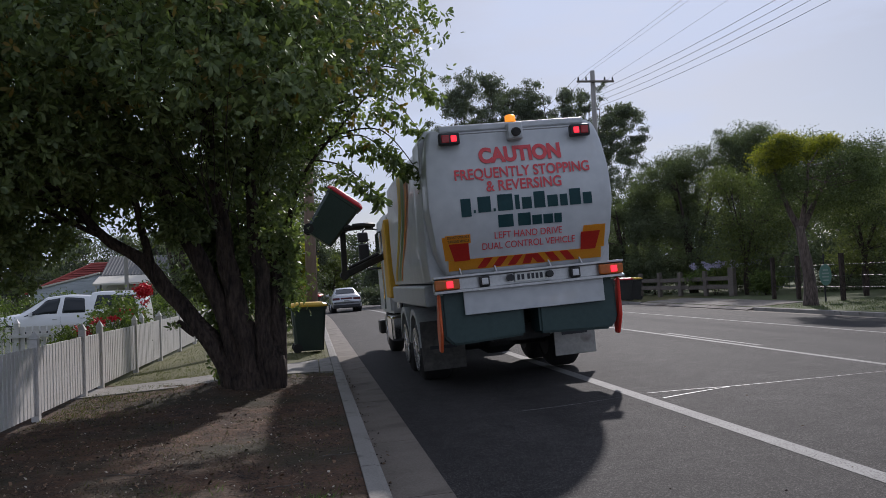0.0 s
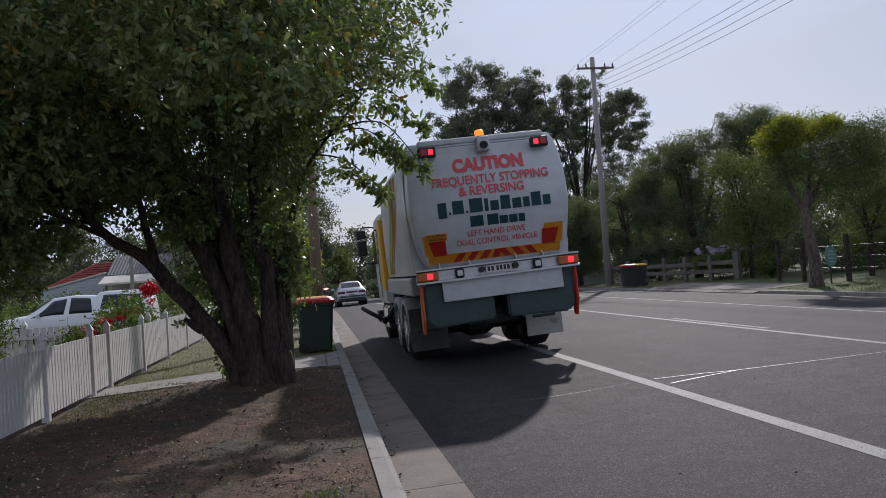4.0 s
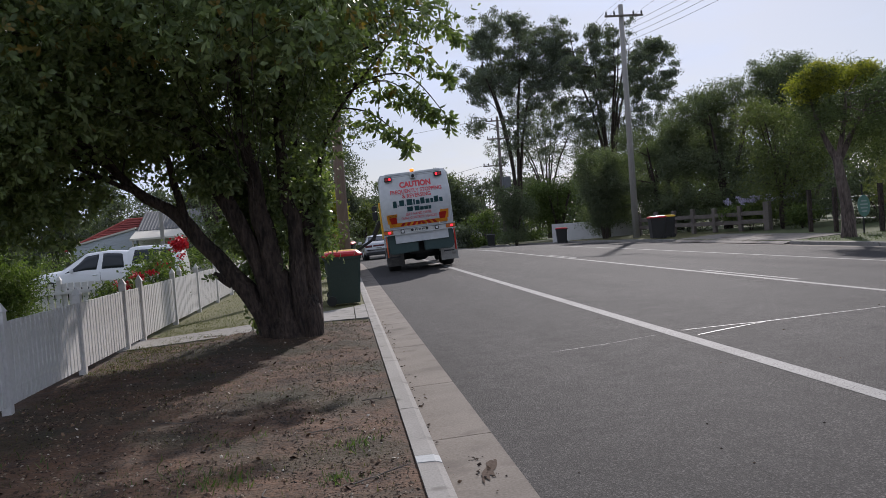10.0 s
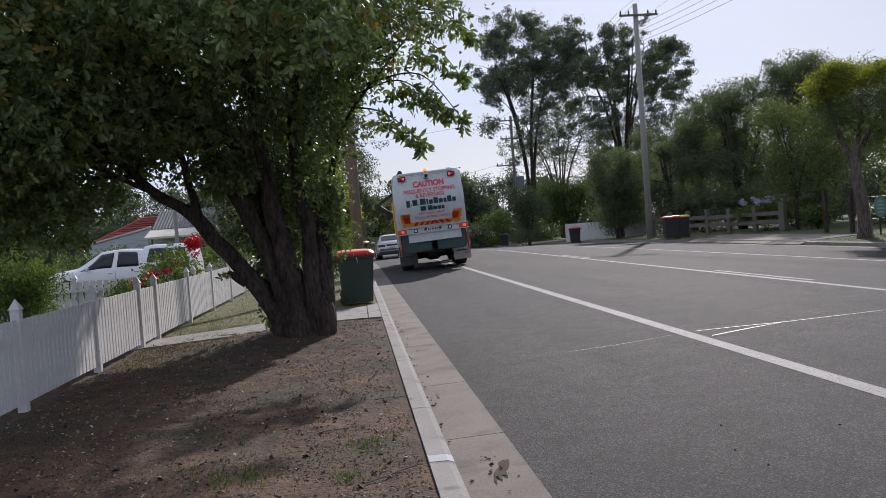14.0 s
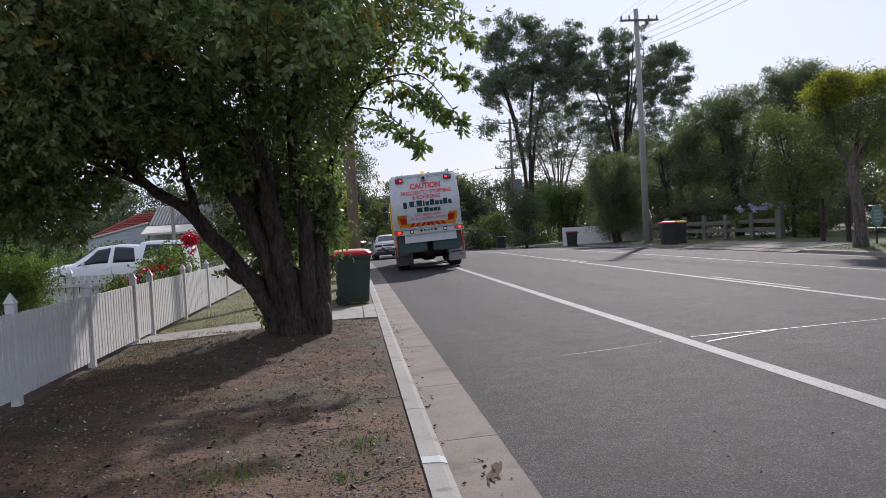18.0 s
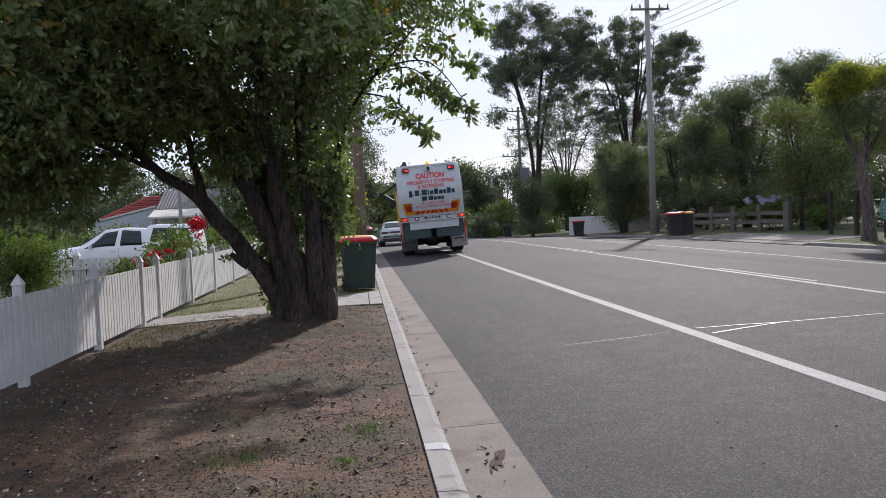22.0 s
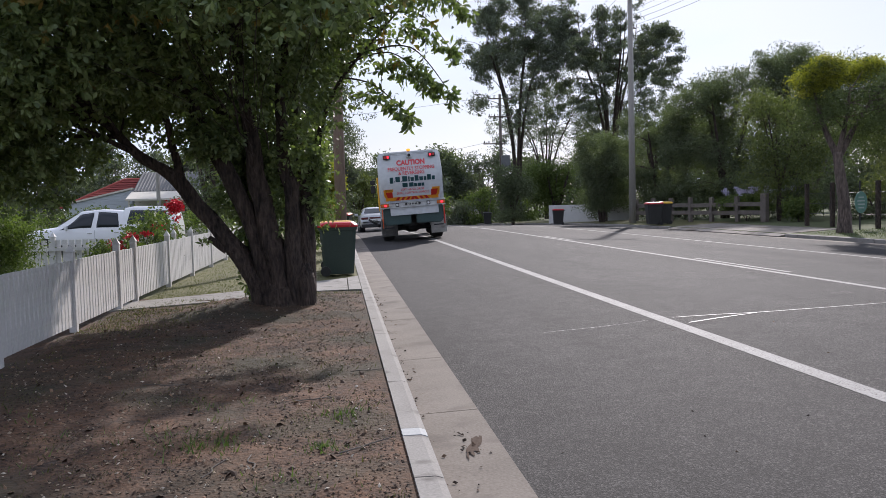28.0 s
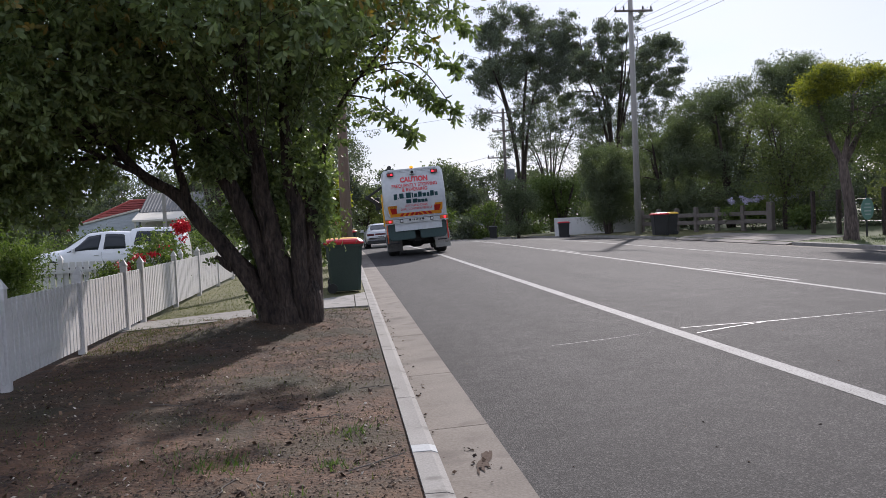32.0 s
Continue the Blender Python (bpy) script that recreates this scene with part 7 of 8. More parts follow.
def house():
    """A weatherboard house seen over the fence: a red tiled hip roof and a grey corrugated roof with a verandah."""
    h = root("house", pose(-18.0, 68.0, -0.9), "weatherboard house with red tiled and grey metal roofs", "house")
    bm = bmesh.new()
    prism(bm, [(-2.9, 0.0), (2.05, 0.0), (2.05, 4.1), (-2.9, 3.02)], 1, -0.5, 0.4)
    wall = part("wall", bm, M["wall_grey"], h, "pale blue-grey weatherboard wall")
    for k in range(18):
        z = 0.5 + k * 0.2
        left = -2.92 + max(0.0, (z + 0.1 - 3.02) / 1.08) * 4.95
        if left < 1.6:
            bm = bmesh.new()
            box(bm, ((left + 2.05) / 2, -0.53, z), (2.05 - left, 0.05, 0.18), rot=Euler((radians(8), 0, 0)).to_matrix())
            part("weatherboard", bm, M["wall_grey"], wall)
    bm = bmesh.new()
    prism(bm, [(-2.98, 3.02), (2.08, 4.12), (2.08, 4.26), (-2.98, 3.15)], 1, -0.68, 0.42)
    part("barge_board", bm, M["wall_cream"], h, "pale barge board")
    bm = bmesh.new()
    prism(bm, [(-3.5, 2.8), (2.1, 2.8), (2.1, 4.94), (0.75, 4.94)], 1, 2.6, 6.0)
    roof = part("roof", bm, M["tile_red"], h, "red tiled roof")
    for k in range(12):
        z0, z1 = 2.8 + k * 0.18, 3.02 + k * 0.18
        xa, xb = -3.6 + 4.3 * k / 11.5, -3.6 + 4.3 * (k + 1) / 11.5
        y0, y1 = 0.55 + k * 0.17, 0.74 + k * 0.17
        bm = bmesh.new()
        loft(bm, [[(xa, y0 - 0.17, z0), (2.1, y0 - 0.17, z0), (2.1, y0, z0 - 0.05), (xa, y0, z0 - 0.05)], [(xb, y1, z1), (2.1, y1, z1), (2.1, y1 + 0.09, z1 - 0.05), (xb, y1 + 0.09, z1 - 0.05)]])
        part("tile_course", bm, M["tile_red"], roof)
    bm = bmesh.new()
    tube(bm, [(-3.68, 0.45, 2.82), (0.78, 2.6, 5.02)], [0.1, 0.1], 8)
    tube(bm, [(0.78, 2.6, 5.02), (2.12, 2.6, 5.02)], [0.1, 0.1], 8)
    part("ridge_cap", bm, M["tile_red"], roof)
    bm = bmesh.new()
    box(bm, (5.0, 1.6, 1.75), (5.4, 5.0, 3.5))
    part("wall", bm, M["wall_cream"], h, "cream rendered wall")
    bm = bmesh.new()
    prism(bm, [(-1.2, 3.95), (2.2, 5.5), (5.6, 3.95)], 0, 2.3, 8.6)
    metal = part("roof", bm, M["roof_metal"], h, "grey corrugated metal roof")
    for k in range(26):
        bm = bmesh.new()
        x = 2.4 + k * 0.24
        tube(bm, [(x, -1.22, 3.96), (x, 2.2, 5.52)], [0.045, 0.045], 5)
        part("corrugation", bm, M["roof_metal"], metal)
    bm = bmesh.new()
    prism(bm, [(-3.3, 3.2), (-3.3, 3.34), (-1.1, 3.95), (-1.1, 3.8)], 0, 2.2, 8.4)
    part("verandah_roof", bm, M["wall_cream"], h, "white verandah roof")
    for x in (2.4, 5.2, 8.2):
        bm = bmesh.new()
        box(bm, (x, -3.1, 1.6), (0.12, 0.12, 3.2))
        part("verandah_post", bm, M["wall_cream"], h)
    for x in (3.8, 6.6):
        bm = bmesh.new()
        box(bm, (x, -0.92, 1.9), (1.1, 0.06, 1.2), bevel=0.01)
        part("window", bm, M["glass"], h)
    return h


def far_shed():
    s = root("shed", pose(16.0, 112, -1.6), "long pale shed far down the slope", "shed")
    bm = bmesh.new()
    box(bm, (0, 0, 1.0), (5, 4, 2.0))
    part("wall", bm, M["wall_cream"], s)
    bm = bmesh.new()
    prism(bm, [(-2.4, 2.0), (0, 2.6), (2.4, 2.0)], 0, -2.7, 2.7)
    part("roof", bm, M["roof_metal"], s, "pale metal roof")


house()
far_shed()
for x, y, w, h in ((-27, 82, 9, 9.5), (-20, 85, 9, 8.5), (-13.5, 86, 8, 9.0), (-35, 84, 10, 11)):
    bushy_tree((x, y, -1.0), w, 6, h, "leaf_gum", 9000, 0.36, "grey-green tree rising behind the house", 400 + int(-x), "bark_grey", 0.1, 0.2, 260, 0.5, lumps=24)
yard_pole = root("yard_post", pose(-9.52, 46, -0.4), "thin grey service pole in the yard", "post")
bm = bmesh.new()
tube(bm, [(0, 0, 0), (0, 0, 3.9)], [0.11, 0.1], 10)
part("post", bm, M["pole_grey"], yard_pole)

# distant trees round the place
rf = random.Random(77)
for i in range(16):
    x = -58 + i * 5.2 + rf.uniform(-2, 2)
    y = rf.uniform(98, 130)
    if -14 < x < 10:
        y += 30
    bushy_tree((x, y, -2.2), 9, 8, rf.uniform(9, 15), "leaf_gum" if i % 2 else "leaf_dark", 3600, 0.55, "distant tree along the road", 100 + i, "bark_grey", 0.15, 0.25, 150, 0.7)
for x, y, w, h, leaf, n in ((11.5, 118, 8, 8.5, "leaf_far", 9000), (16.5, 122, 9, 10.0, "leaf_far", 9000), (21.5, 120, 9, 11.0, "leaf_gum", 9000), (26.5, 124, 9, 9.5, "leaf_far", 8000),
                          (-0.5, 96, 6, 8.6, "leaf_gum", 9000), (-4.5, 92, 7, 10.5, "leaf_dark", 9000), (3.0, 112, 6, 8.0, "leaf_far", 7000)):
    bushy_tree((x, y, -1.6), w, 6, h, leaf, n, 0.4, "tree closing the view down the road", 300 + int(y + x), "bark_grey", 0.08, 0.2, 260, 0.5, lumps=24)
bushy_tree((-0.9, 60.5, -0.4), 2.4, 2.4, 5.4, "leaf_yellow", 9000, 0.2, "light green weeping tree beside the parked sedan", 320, clear=0.08, spread=0.28, lumps=18)
bushy_tree((2.4, 106, -1.7), 6, 5, 7.4, "leaf_lime", 11000, 0.3, "light green weeping tree where the road bends away", 321, clear=0.06, spread=0.4, lumps=20)
bushy_tree((-5.5, 62, -0.5), 5, 5, 8.5, "leaf_mid", 8000, 0.22, "light green weeping tree beyond the parked car", 120, clear=0.12, spread=0.45)
bushy_tree((-7.5, 50, -0.2), 6, 6, 9.5, "leaf_dark", 9000, 0.22, "dark tree behind the power pole", 121, clear=0.15, spread=0.45)
gum((-3.0, 80, -0.8), 17.0, 122, "open eucalyptus reaching over the road", 5.5, 16000)
gum((-0.6, 98, -1.2), 13.5, 123, "thin young eucalyptus beside the road", 3.6, 7000)
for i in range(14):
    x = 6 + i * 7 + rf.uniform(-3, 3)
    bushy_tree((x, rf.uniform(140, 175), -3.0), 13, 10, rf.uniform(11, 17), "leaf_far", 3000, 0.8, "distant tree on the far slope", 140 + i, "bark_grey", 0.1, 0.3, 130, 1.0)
for i in range(6):
    bushy_tree((7 + i * 2.4, 84 + rf.uniform(-3, 6), -1.1), 4, 4, rf.uniform(2.2, 4.2), "leaf_mid" if i % 2 else "leaf_gum", 2600, 0.3, "garden shrub where the road bends away", 160 + i, "bark_grey", 0.05, 0.08, 120, 0.4)
for i in range(9):
    bushy_tree((30 + i * 6, 60 + rf.uniform(-10, 10), 0.2), 9, 8, rf.uniform(8, 11), "leaf_dark", 3000, 0.5, "dark green tree behind the gardens", 180 + i, "bark_grey", 0.1, 0.3, 140, 0.7)
for i in range(7):
    bushy_tree((33 + rf.uniform(-3, 3), 26 - i * 7, 0.2), 8, 8, rf.uniform(7, 9), "leaf_dark", 2600, 0.5, "dark green tree behind the gardens", 200 + i, "bark_grey", 0.1, 0.3, 140, 0.7)

# ---------------------------------------------------------------- ground cover


def scatter(name, pts, size, material, label, category, seed, flat=0.25, tall=False):
    """Small chips or blades as one object of stuff."""
    rng = np.random.default_rng(seed)
    n = len(pts)
    p = np.asarray(pts)
    a = rng.uniform(0, 2 * np.pi, n)
    ln = size * rng.uniform(0.4, 1.5, n) ** 1.3
    if tall:
        lean = rng.normal(size=(n, 2)) * 0.45
        u = np.stack([np.cos(a), np.sin(a), np.zeros(n)], 1) * (ln * 0.09)[:, None]
        tip = np.stack([lean[:, 0], lean[:, 1], np.ones(n)], 1) * ln[:, None]
        v = np.stack([p - u, p + u, p + tip], 1)
        f = np.arange(n * 3).reshape(n, 3)
    else:
        d = np.stack([np.cos(a), np.sin(a), rng.normal(size=n) * flat], 1) * ln[:, None] * 0.5
        s = np.stack([-np.sin(a), np.cos(a), rng.normal(size=n) * flat], 1) * (ln * rng.uniform(0.2, 0.5, n))[:, None]
        top = p + np.array([0, 0, 1]) * (ln * 0.25)[:, None]
        v = np.stack([p - d, p + s, p + d, p - s, top], 1)
        i = np.arange(n)[:, None] * 5
        f = np.concatenate([i + np.array([[0, 1, 4]]), i + np.array([[1, 2, 4]]), i + np.array([[2, 3, 4]]), i + np.array([[3, 0, 4]])], 0)
    ob = mesh_of(name, v.reshape(-1, 3), f, material)
    return tagged(ob, label, category, kind="stuff")


rg = np.random.default_rng(12)


def verge_points(n, x0, x1, y0, y1, lift, power=1.0):
    x = rg.uniform(x0, x1, n)
    y = y0 + (y1 - y0) * rg.uniform(0, 1, n) ** power
    return [(a, b, verge_height(a, b) + lift) for a, b in zip(x, y)]


clods = [p for p in verge_points(24000, -3.05, 0.3, 3.4, 13.4, 0.0, 1.4) if noise.noise(Vector((p[0] * 2.1, p[1] * 2.1, 7))) + 0.5 * noise.noise(Vector((p[0] * 7, p[1] * 7, 4))) > 0.1]
scatter("soil_crumbs", clods, 0.0145, M["clods"], "dark clods and mulch on the verge", "soil", 29, 0.4)
scatter("soil_crumbs", verge_points(9000, -3.05, 0.3, 3.4, 13.4, 0.0, 1.5), 0.015, M["crumbs"], "loose dark crumbs of earth on the verge", "soil", 21)
big_clods = [p for p in verge_points(3000, -3.05, 0.28, 3.4, 13.3, 0.0, 1.4) if noise.noise(Vector((p[0] * 1.1, p[1] * 1.1, 17))) + 0.6 * noise.noise(Vector((p[0] * 4, p[1] * 4, 14))) > 0.12]
scatter("soil_crumbs", big_clods, 0.019, M["clods"], "larger dark clods and bark mulch on the verge", "soil", 33, 0.5)
scatter("leaf_litter", verge_points(1100, -3.05, 0.28, 3.5, 13.2, 0.006, 1.2), 0.032, M["dead_leaf"], "curled brown fallen leaves on the verge", "leaf litter", 34, 0.5)
chips = verge_points(900, -3.05, 0.28, 3.5, 13.2, 0.005, 1.1)
scatter("leaf_litter", chips, 0.02, M["chip"], "pale dry chips scattered on the earth", "leaf litter", 35, 0.4)
patchy = [p for p in verge_points(7000, -3.05, 0.3, 3.4, 13.4, 0.004, 1.3) if noise.noise(Vector((p[0] * 1.7, p[1] * 1.7, 5))) > 0.0]
scatter("leaf_litter", patchy, 0.019, M["litter"], "pale dry leaf litter scattered on the verge", "leaf litter", 22, 0.35)
blades = [p for p in verge_points(60000, -3.05, 0.3, 3.6, 13.4, 0.0) if rg.uniform() < grassiness(p[0], p[1]) ** 1.6]
scatter("grass", blades, 0.028, M["lawn_blade"], "thin dry grass on the verge", "grass", 23, tall=True)
lawn_blades = verge_points(34000, -3.05, 0.25, 13.6, 30.0, 0.0, 1.6)
lawn_blades = [p for p in lawn_blades if not (p[1] < 16.3 and p[0] > -1.7)]
scatter("grass", lawn_blades, 0.024, M["lawn_blade"], "dry lawn grass beside the path", "grass", 24, tall=True)
turf = [p for p in verge_points(120000, -3.05, 0.3, 3.5, 13.2, 0.0, 1.25) if noise.noise(Vector((p[0] * 1.3, p[1] * 1.3, 2))) + 0.5 * noise.noise(Vector((p[0] * 5, p[1] * 5, 9))) > 0.02]
scatter("grass", turf[::3], 0.014, M["turf"], "short worn dry turf on the bare verge", "grass", 31, tall=True)
tufts = []
for cx, cy, rad, n in ((-0.8, 4.95, 0.2, 150), (-0.02, 5.5, 0.14, 110), (-0.14, 4.75, 0.12, 90), (-0.3, 4.2, 0.2, 60), (-1.1, 5.2, 0.3, 60), (-1.9, 4.6, 0.35, 50), (-0.9, 6.0, 0.25, 40), (-2.4, 5.9, 0.4, 60)):
    for _ in range(n):
        x, y = cx + rg.normal() * rad * 0.6, cy + rg.normal() * rad * 0.6
        tufts.append((x, y, verge_height(x, y)))
scatter("weeds", tufts, 0.038, M["weed"], "small bright green weeds in the bare earth", "weeds", 25, tall=True)
debris = [(KERB_FACE + 0.02 + abs(rg.normal()) * 0.08, rg.uniform(3.6, 14), 0.0) for _ in range(120)] + [(0.76 + rg.normal() * 0.05, 4.95 + rg.normal() * 0.22, 0.004) for _ in range(22)]
scatter("gutter_debris", debris, 0.024, M["crumbs"], "dark leaf debris lying in the gutter", "leaf litter", 26)
stain = []
for k in range(40):
    a = k * math.tau / 40
    q = 1 + 0.75 * noise.noise(Vector((math.cos(a) * 2.6, math.sin(a) * 2.6, 4)))
    stain.append((0.78 + 0.034 * q * math.cos(a) + 0.07 * math.sin(a), 5.0 + 0.22 * q * math.sin(a), 0.003))
tagged(mesh_of("stain", stain, [tuple(range(40))], M["damp"]), "dark damp stain on the gutter slab", "stain", kind="structure")
grit = [(rg.uniform(1.0, 8.0), 3.5 + 22 * rg.uniform() ** 1.4, 0.002) for _ in range(150)]
grit = [(x, y, z + camber(x)) for x, y, z in grit]
scatter("road_grit", grit, 0.018, M["crumbs"], "small dark bits lying on the asphalt", "leaf litter", 27)
for k, (x, y, a, ln) in enumerate(((-0.05, 4.6, 40, 0.42), (-0.75, 4.35, 75, 0.3), (-0.5, 4.45, 100, 0.26), (-0.35, 5.9, 20, 0.25), (-1.6, 6.8, -15, 0.35), (0.05, 6.9, 10, 0.3))):
    bm = bmesh.new()
    ca, sa = math.cos(radians(a)), math.sin(radians(a))
    line = [(x + ca * ln * q + 0.02 * math.sin(q * 7), y + sa * ln * q, verge_height(x, y) + 0.012 + 0.006 * math.sin(q * 9)) for q in (0, 0.3, 0.6, 1)]
    tube(bm, smooth_line(line, 3), [0.004] * 9 + [0.002], 5)
    tagged(part("twig", bm, M["bark_grey"]), "thin dry twig lying on the earth", "twig", "fallen twigs")
far_blades = [(rg.uniform(15.8, 21), rg.uniform(14, 27.4), 0.0) for _ in range(16000)]
far_blades = [(x, y, float(np.interp(x, [15.62, 19, 26], [0.12, 0.2, 0.3]))) for x, y, z in far_blades ]
scatter("grass", far_blades, 0.045, M["grass_green"], "rough grass on the far verge", "grass", 28, tall=True)


# ---------------------------------------------------------------- what moves
truck = make_truck()
arm_upper, arm_lower = make_arm(truck)


def truck_at(t):
    ts = [0, 2.7, 3.0, 3.5, 5.5, 6, 6.5, 7, 7.5, 8, 8.5, 9, 14, 17.6, 18.5, 19, 19.5, 20, 26, 27.5, 28, 28.5, 29, 32]
    ys = [10.42, 10.42, 10.55, 11.05, 16.0, 18.05, 20.3, 22.6, 24.5, 26.4, 27.75, 28.9, 29.4, 29.5, 30.1, 30.85, 31.3, 31.5, 31.55, 31.7, 32.1, 32.7, 32.85, 32.9]
    return float(np.interp(t, [0, 3.5, 6, 10, 18.5, 20, 29, 32], [2.87, 2.83, 2.76, 2.77, 2.8, 2.85, 2.92, 2.92])), float(np.interp(t, ts, ys))


def truck_yaw(t):
    return float(np.interp(t, [0, 3.5, 5.5, 8.5, 32], [0.0, 0.0, -0.8, -2.6, -2.6]))


LEAN = -3.2  # the truck leans to the gutter with the road's camber


# gripper places seen from the truck: seconds, sideways from the truck's middle, height; then the bin's tilt
GRIPS = []
GRIPS += [(0.0, -2.05, 2.7, 35), (0.2, -2.25, 2.1, 16), (0.4, -2.35, 1.35, 4), (0.6, -2.4, 1.2, 0), (0.8, -2.3, 0.95, 0), (1.0, -2.28, 0.84, 0), (1.5, -2.42, 0.8, 0), (1.9, -2.45, 0.78, 0), (2.1, -2.3, 0.72, None), (2.4, -1.55, 0.5, None), (2.7, -1.3, 0.55, None), (9.3, -1.3, 0.55, None), (9.8, -2.3, 0.75, None), (10.6, -2.62, 0.8, 0)]
GRIPS += [(11.0, -2.62, 1.0, 0), (11.5, -2.3, 1.6, 10), (12.0, -2.24, 2.34, 35), (12.5, -2.1, 2.95, 75), (13.0, -1.15, 3.15, 140), (14.8, -1.15, 3.15, 140), (15.3, -2.1, 2.95, 75), (15.8, -2.35, 2.1, 25), (16.3, -2.62, 0.9, 0), (16.6, -2.62, 0.8, 0), (16.9, -2.3, 0.75, None), (17.5, -1.3, 0.55, None), (19.3, -1.3, 0.55, None), (19.8, -2.3, 0.75, None)]
GRIPS += [(20.1, -2.62, 0.8, 0), (20.4, -2.62, 0.95, 0), (20.8, -2.3, 1.5, 8), (21.2, -2.3, 2.25, 30), (21.6, -2.1, 2.95, 75), (22.0, -1.15, 3.15, 140), (23.4, -1.15, 3.15, 140), (23.6, -1.6, 3.1, 110), (24.0, -2.1, 2.95, 75), (24.4, -2.32, 2.2, 25), (24.8, -2.62, 1.1, 0), (25.2, -2.62, 0.8, 0), (25.6, -2.3, 0.75, None), (26.3, -1.3, 0.55, None)]
GRIPS += [(28.4, -1.3, 0.55, None), (28.9, -2.3, 0.75, None), (29.4, -2.62, 0.8, 0), (30.0, -2.35, 1.4, 5), (30.5, -2.26, 2.3, 30), (31.0, -2.1, 2.95, 75), (31.5, -1.15, 3.15, 140), (32.0, -1.15, 3.15, 140)]


def grip_at(t):
    ts = [g[0] for g in GRIPS]
    return float(np.interp(t, ts, [g[1] for g in GRIPS])), float(np.interp(t, ts, [g[2] for g in GRIPS])), float(np.interp(t, ts, [g[3] or 0 for g in GRIPS]))


def arm_angles(gx, gz):
    """Turns of the two links that bring the gripper to a place left of and above the truck's foot."""
    dx, dz = ARM_ROOT.x - gx, gz - ARM_ROOT.z
    r = min(max(math.hypot(dx, dz), 0.5), ARM_A + ARM_B - 0.01)
    aim = math.atan2(dx, -dz)
    cosb = (ARM_A ** 2 + r * r - ARM_B ** 2) / (2 * ARM_A * r)
    a = aim + math.acos(max(-1, min(1, cosb))) * -1
    ex, ez = math.sin(a) * ARM_A, -math.cos(a) * ARM_A
    b = math.atan2(dx / math.hypot(dx, dz) * r - ex, -(dz / math.hypot(dx, dz) * r - ez))
    return math.degrees(a), math.degrees(b)


ARM_TIMES = sorted({g[0] for g in GRIPS} | {0.1, 0.3, 0.5, 0.7, 1.2, 1.7, 11.75, 12.25, 12.75, 15.05, 15.55, 16.0, 20.6, 21.0, 21.4, 21.8, 23.8, 24.2, 24.6, 29.7, 30.2, 30.75, 31.25})


def carried_rows(t_up, t_down, home, down_home):
    """Rows of a bin that stands at home, is carried by the gripper from t_up to t_down, then stands at down_home."""
    rows = []
    if t_up > 0:
        rows += [(0, home), (t_up - 0.05, home)]
    for t in [q for q in ARM_TIMES if t_up <= q <= t_down]:
        gx, gz, tilt = grip_at(t)
        tx, ty = truck_at(t)
        c = math.radians(tilt)
        off = Vector((-0.36, 0, -0.62))
        off = Vector((off.x * math.cos(c) + off.z * math.sin(c), 0, -off.x * math.sin(c) + off.z * math.cos(c)))
        yaw = truck_yaw(t)
        sw = math.sin(radians(yaw))
        rows.append((t, pose(tx + gx + off.x - ARM_ROOT.y * sw, ty + ARM_ROOT.y + (gx + off.x) * sw, gz + off.z, 0, tilt, yaw)))
    if t_down < 32:
        rows += [(t_down + 0.1, down_home), (32, down_home)]
    return rows


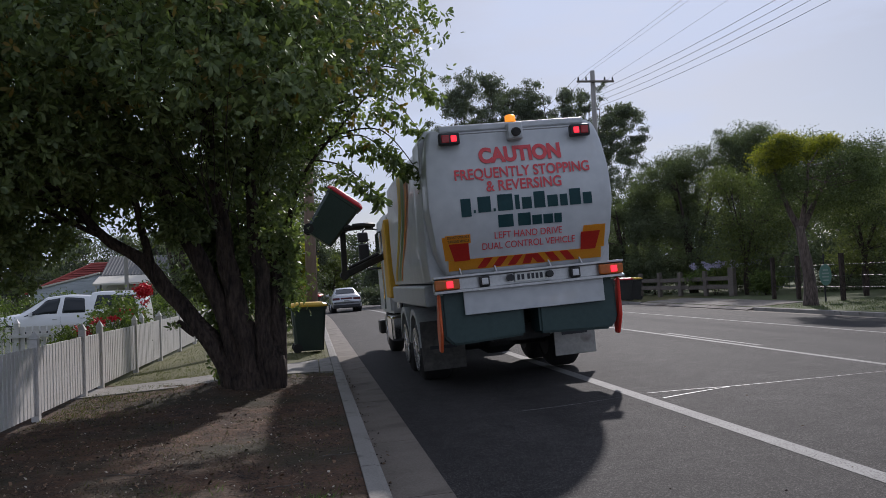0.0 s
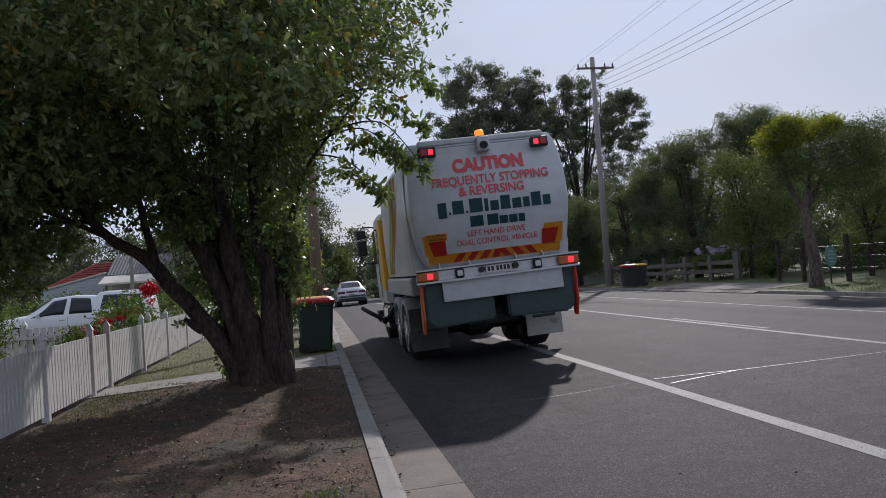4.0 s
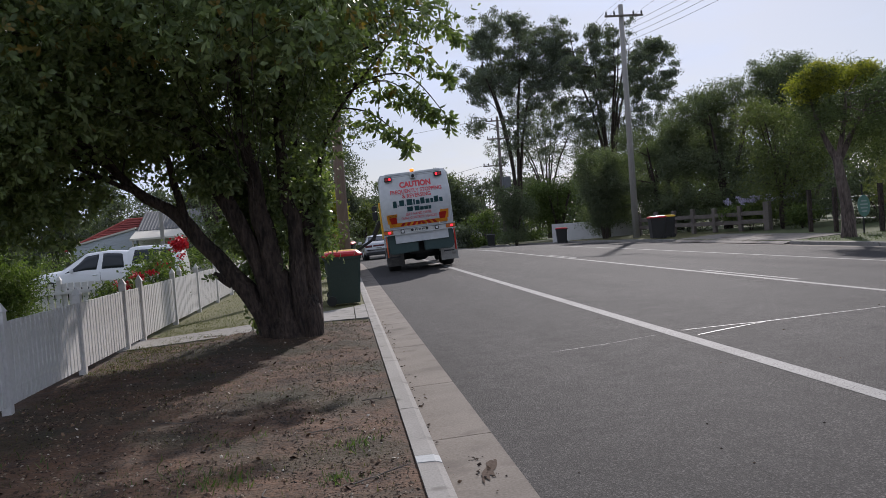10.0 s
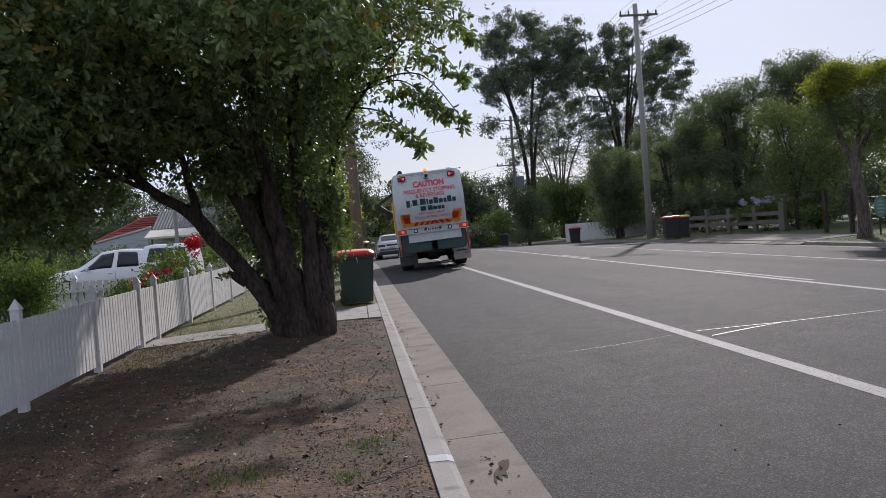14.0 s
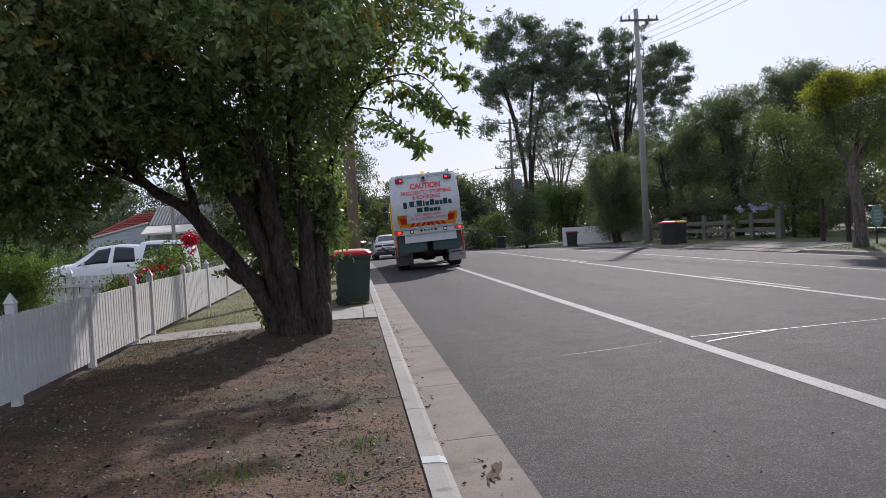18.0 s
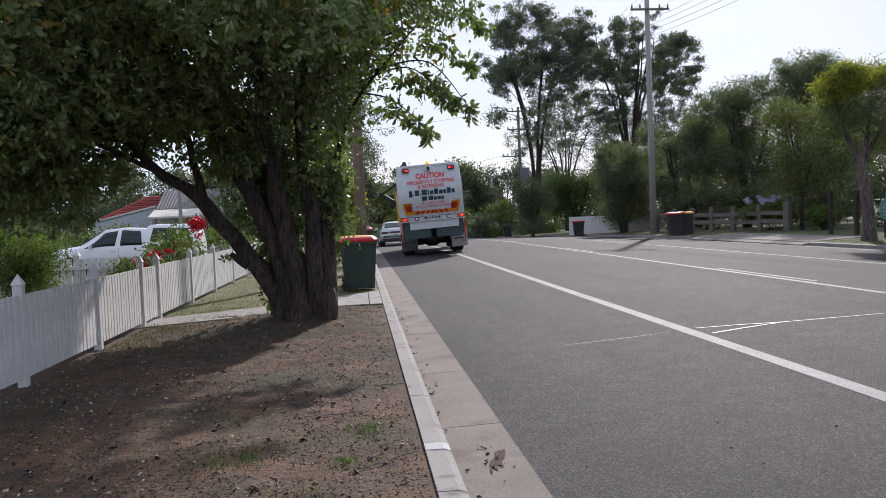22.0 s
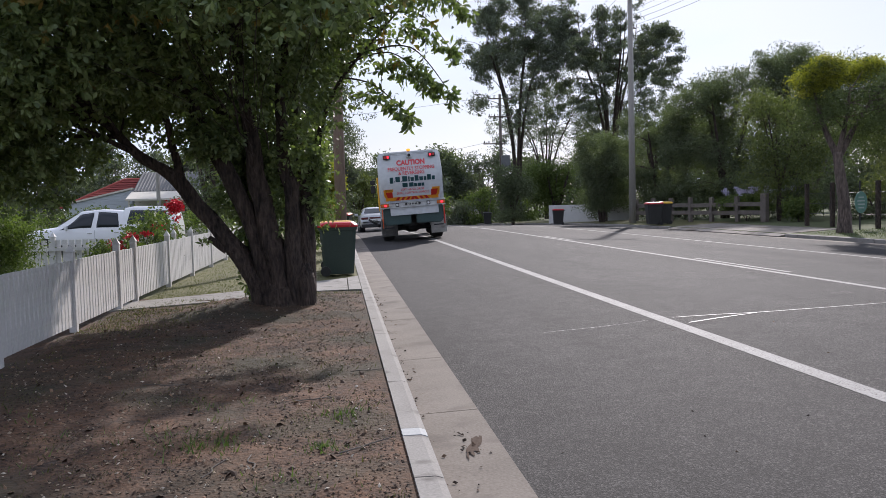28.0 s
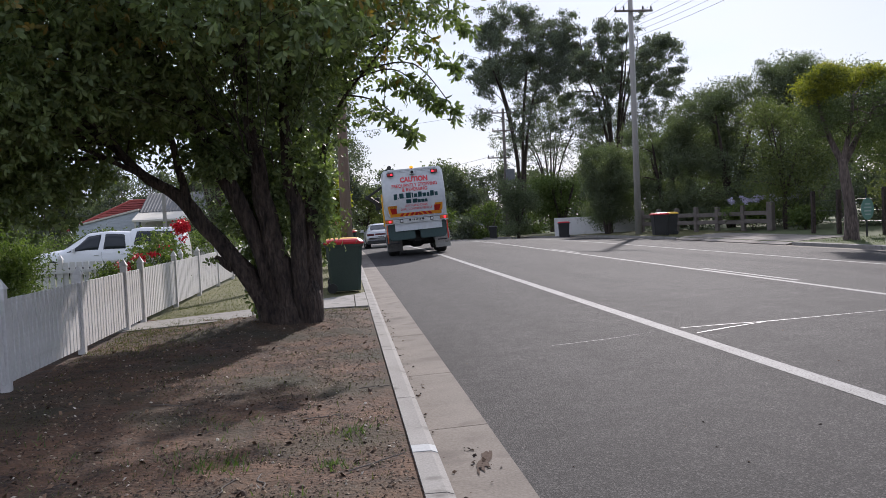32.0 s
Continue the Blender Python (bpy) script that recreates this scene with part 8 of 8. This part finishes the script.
def motions():
    times = [0, 2.7, 3.0, 3.5, 4, 4.5, 5, 5.5, 6, 6.5, 7, 7.5, 8, 8.5, 9, 9.5, 17.5, 18, 18.5, 19, 19.5, 20, 21, 26, 27.5, 28, 28.5, 29, 32]
    walk(truck, [(t, pose(*truck_at(t), 0.05, 0, LEAN, truck_yaw(t))) for t in times])
    wheels = [o for o in truck.children if o.name.startswith("wheel") and o.type == "EMPTY"]
    for w in wheels:
        base = w.matrix_basis.translation.copy()
        y0 = truck_at(0)[1]
        turn_times, t = [0.0], 0.0
        while t < 32:
            t = round(t + 0.1, 1)
            if truck_at(t)[1] - truck_at(turn_times[-1])[1] > 0.6 or t == 32:
                turn_times.append(t)
        walk(w, [(t, pose(*base, -math.degrees((truck_at(t)[1] - y0) / 0.5))) for t in turn_times])
    up, low = [], []
    for t in ARM_TIMES:
        gx, gz, tilt = grip_at(t)
        a, b = arm_angles(gx, gz)
        up.append((t, pose(*ARM_ROOT, 0, a, 0)))
        low.append((t, pose(0, 0, -ARM_A, 0, b - a, 0)))
    walk(arm_upper, up)
    walk(arm_lower, low)
    rest = pose(-0.04, 16.75, 0.12)
    walk(lifted_bin, carried_rows(0, 1.9, rest, rest))
    def suv_y(t):
        return -4.9 + 12.7 * min(t, 9.0) + (min(t, 14) - 9) * 6 * (t > 9)

    def suv_x(y):
        return float(np.interp(y, [-10, 7, 16, 200], [6.4, 6.42, 6.65, 6.65]))

    stops = [0.0, 0.5, 1.0, 1.5, 2.0, 3.0, 4.0, 5.0, 6.0, 7.0, 8.0, 9.0, 14.0, 32.0]
    walk(suv, [(t, pose(suv_x(suv_y(t)) + bend(suv_y(t)), suv_y(t), 0.17 + rise(suv_y(t)), 0, -1.9, 0)) for t in stops])
    for w in suv_wheels:
        base = w.matrix_basis.translation.copy()
        ticks = [k / 30 for k in range(0, 9 * 30 + 1)] + [9 + k / 15 for k in range(1, 76)] + [32.0]
        walk(w, [(t, pose(*base, -math.degrees((suv_y(t) + 4.9) / 0.37))) for t in ticks])
    for ob, a, b in ((lift_b, 10.6, 16.6), (lift_c, 20.1, 25.2), (lift_d, 29.4, 32.0)):
        gx, gz, _ = grip_at(a)
        tx, ty = truck_at(a)
        sw = math.sin(radians(truck_yaw(a)))
        home = pose(tx + gx - 0.36 - ARM_ROOT.y * sw, ty + ARM_ROOT.y + (gx - 0.36) * sw, 0.12, 0, 0, truck_yaw(a))
        walk(ob, carried_rows(a, b, home, home))


motions()
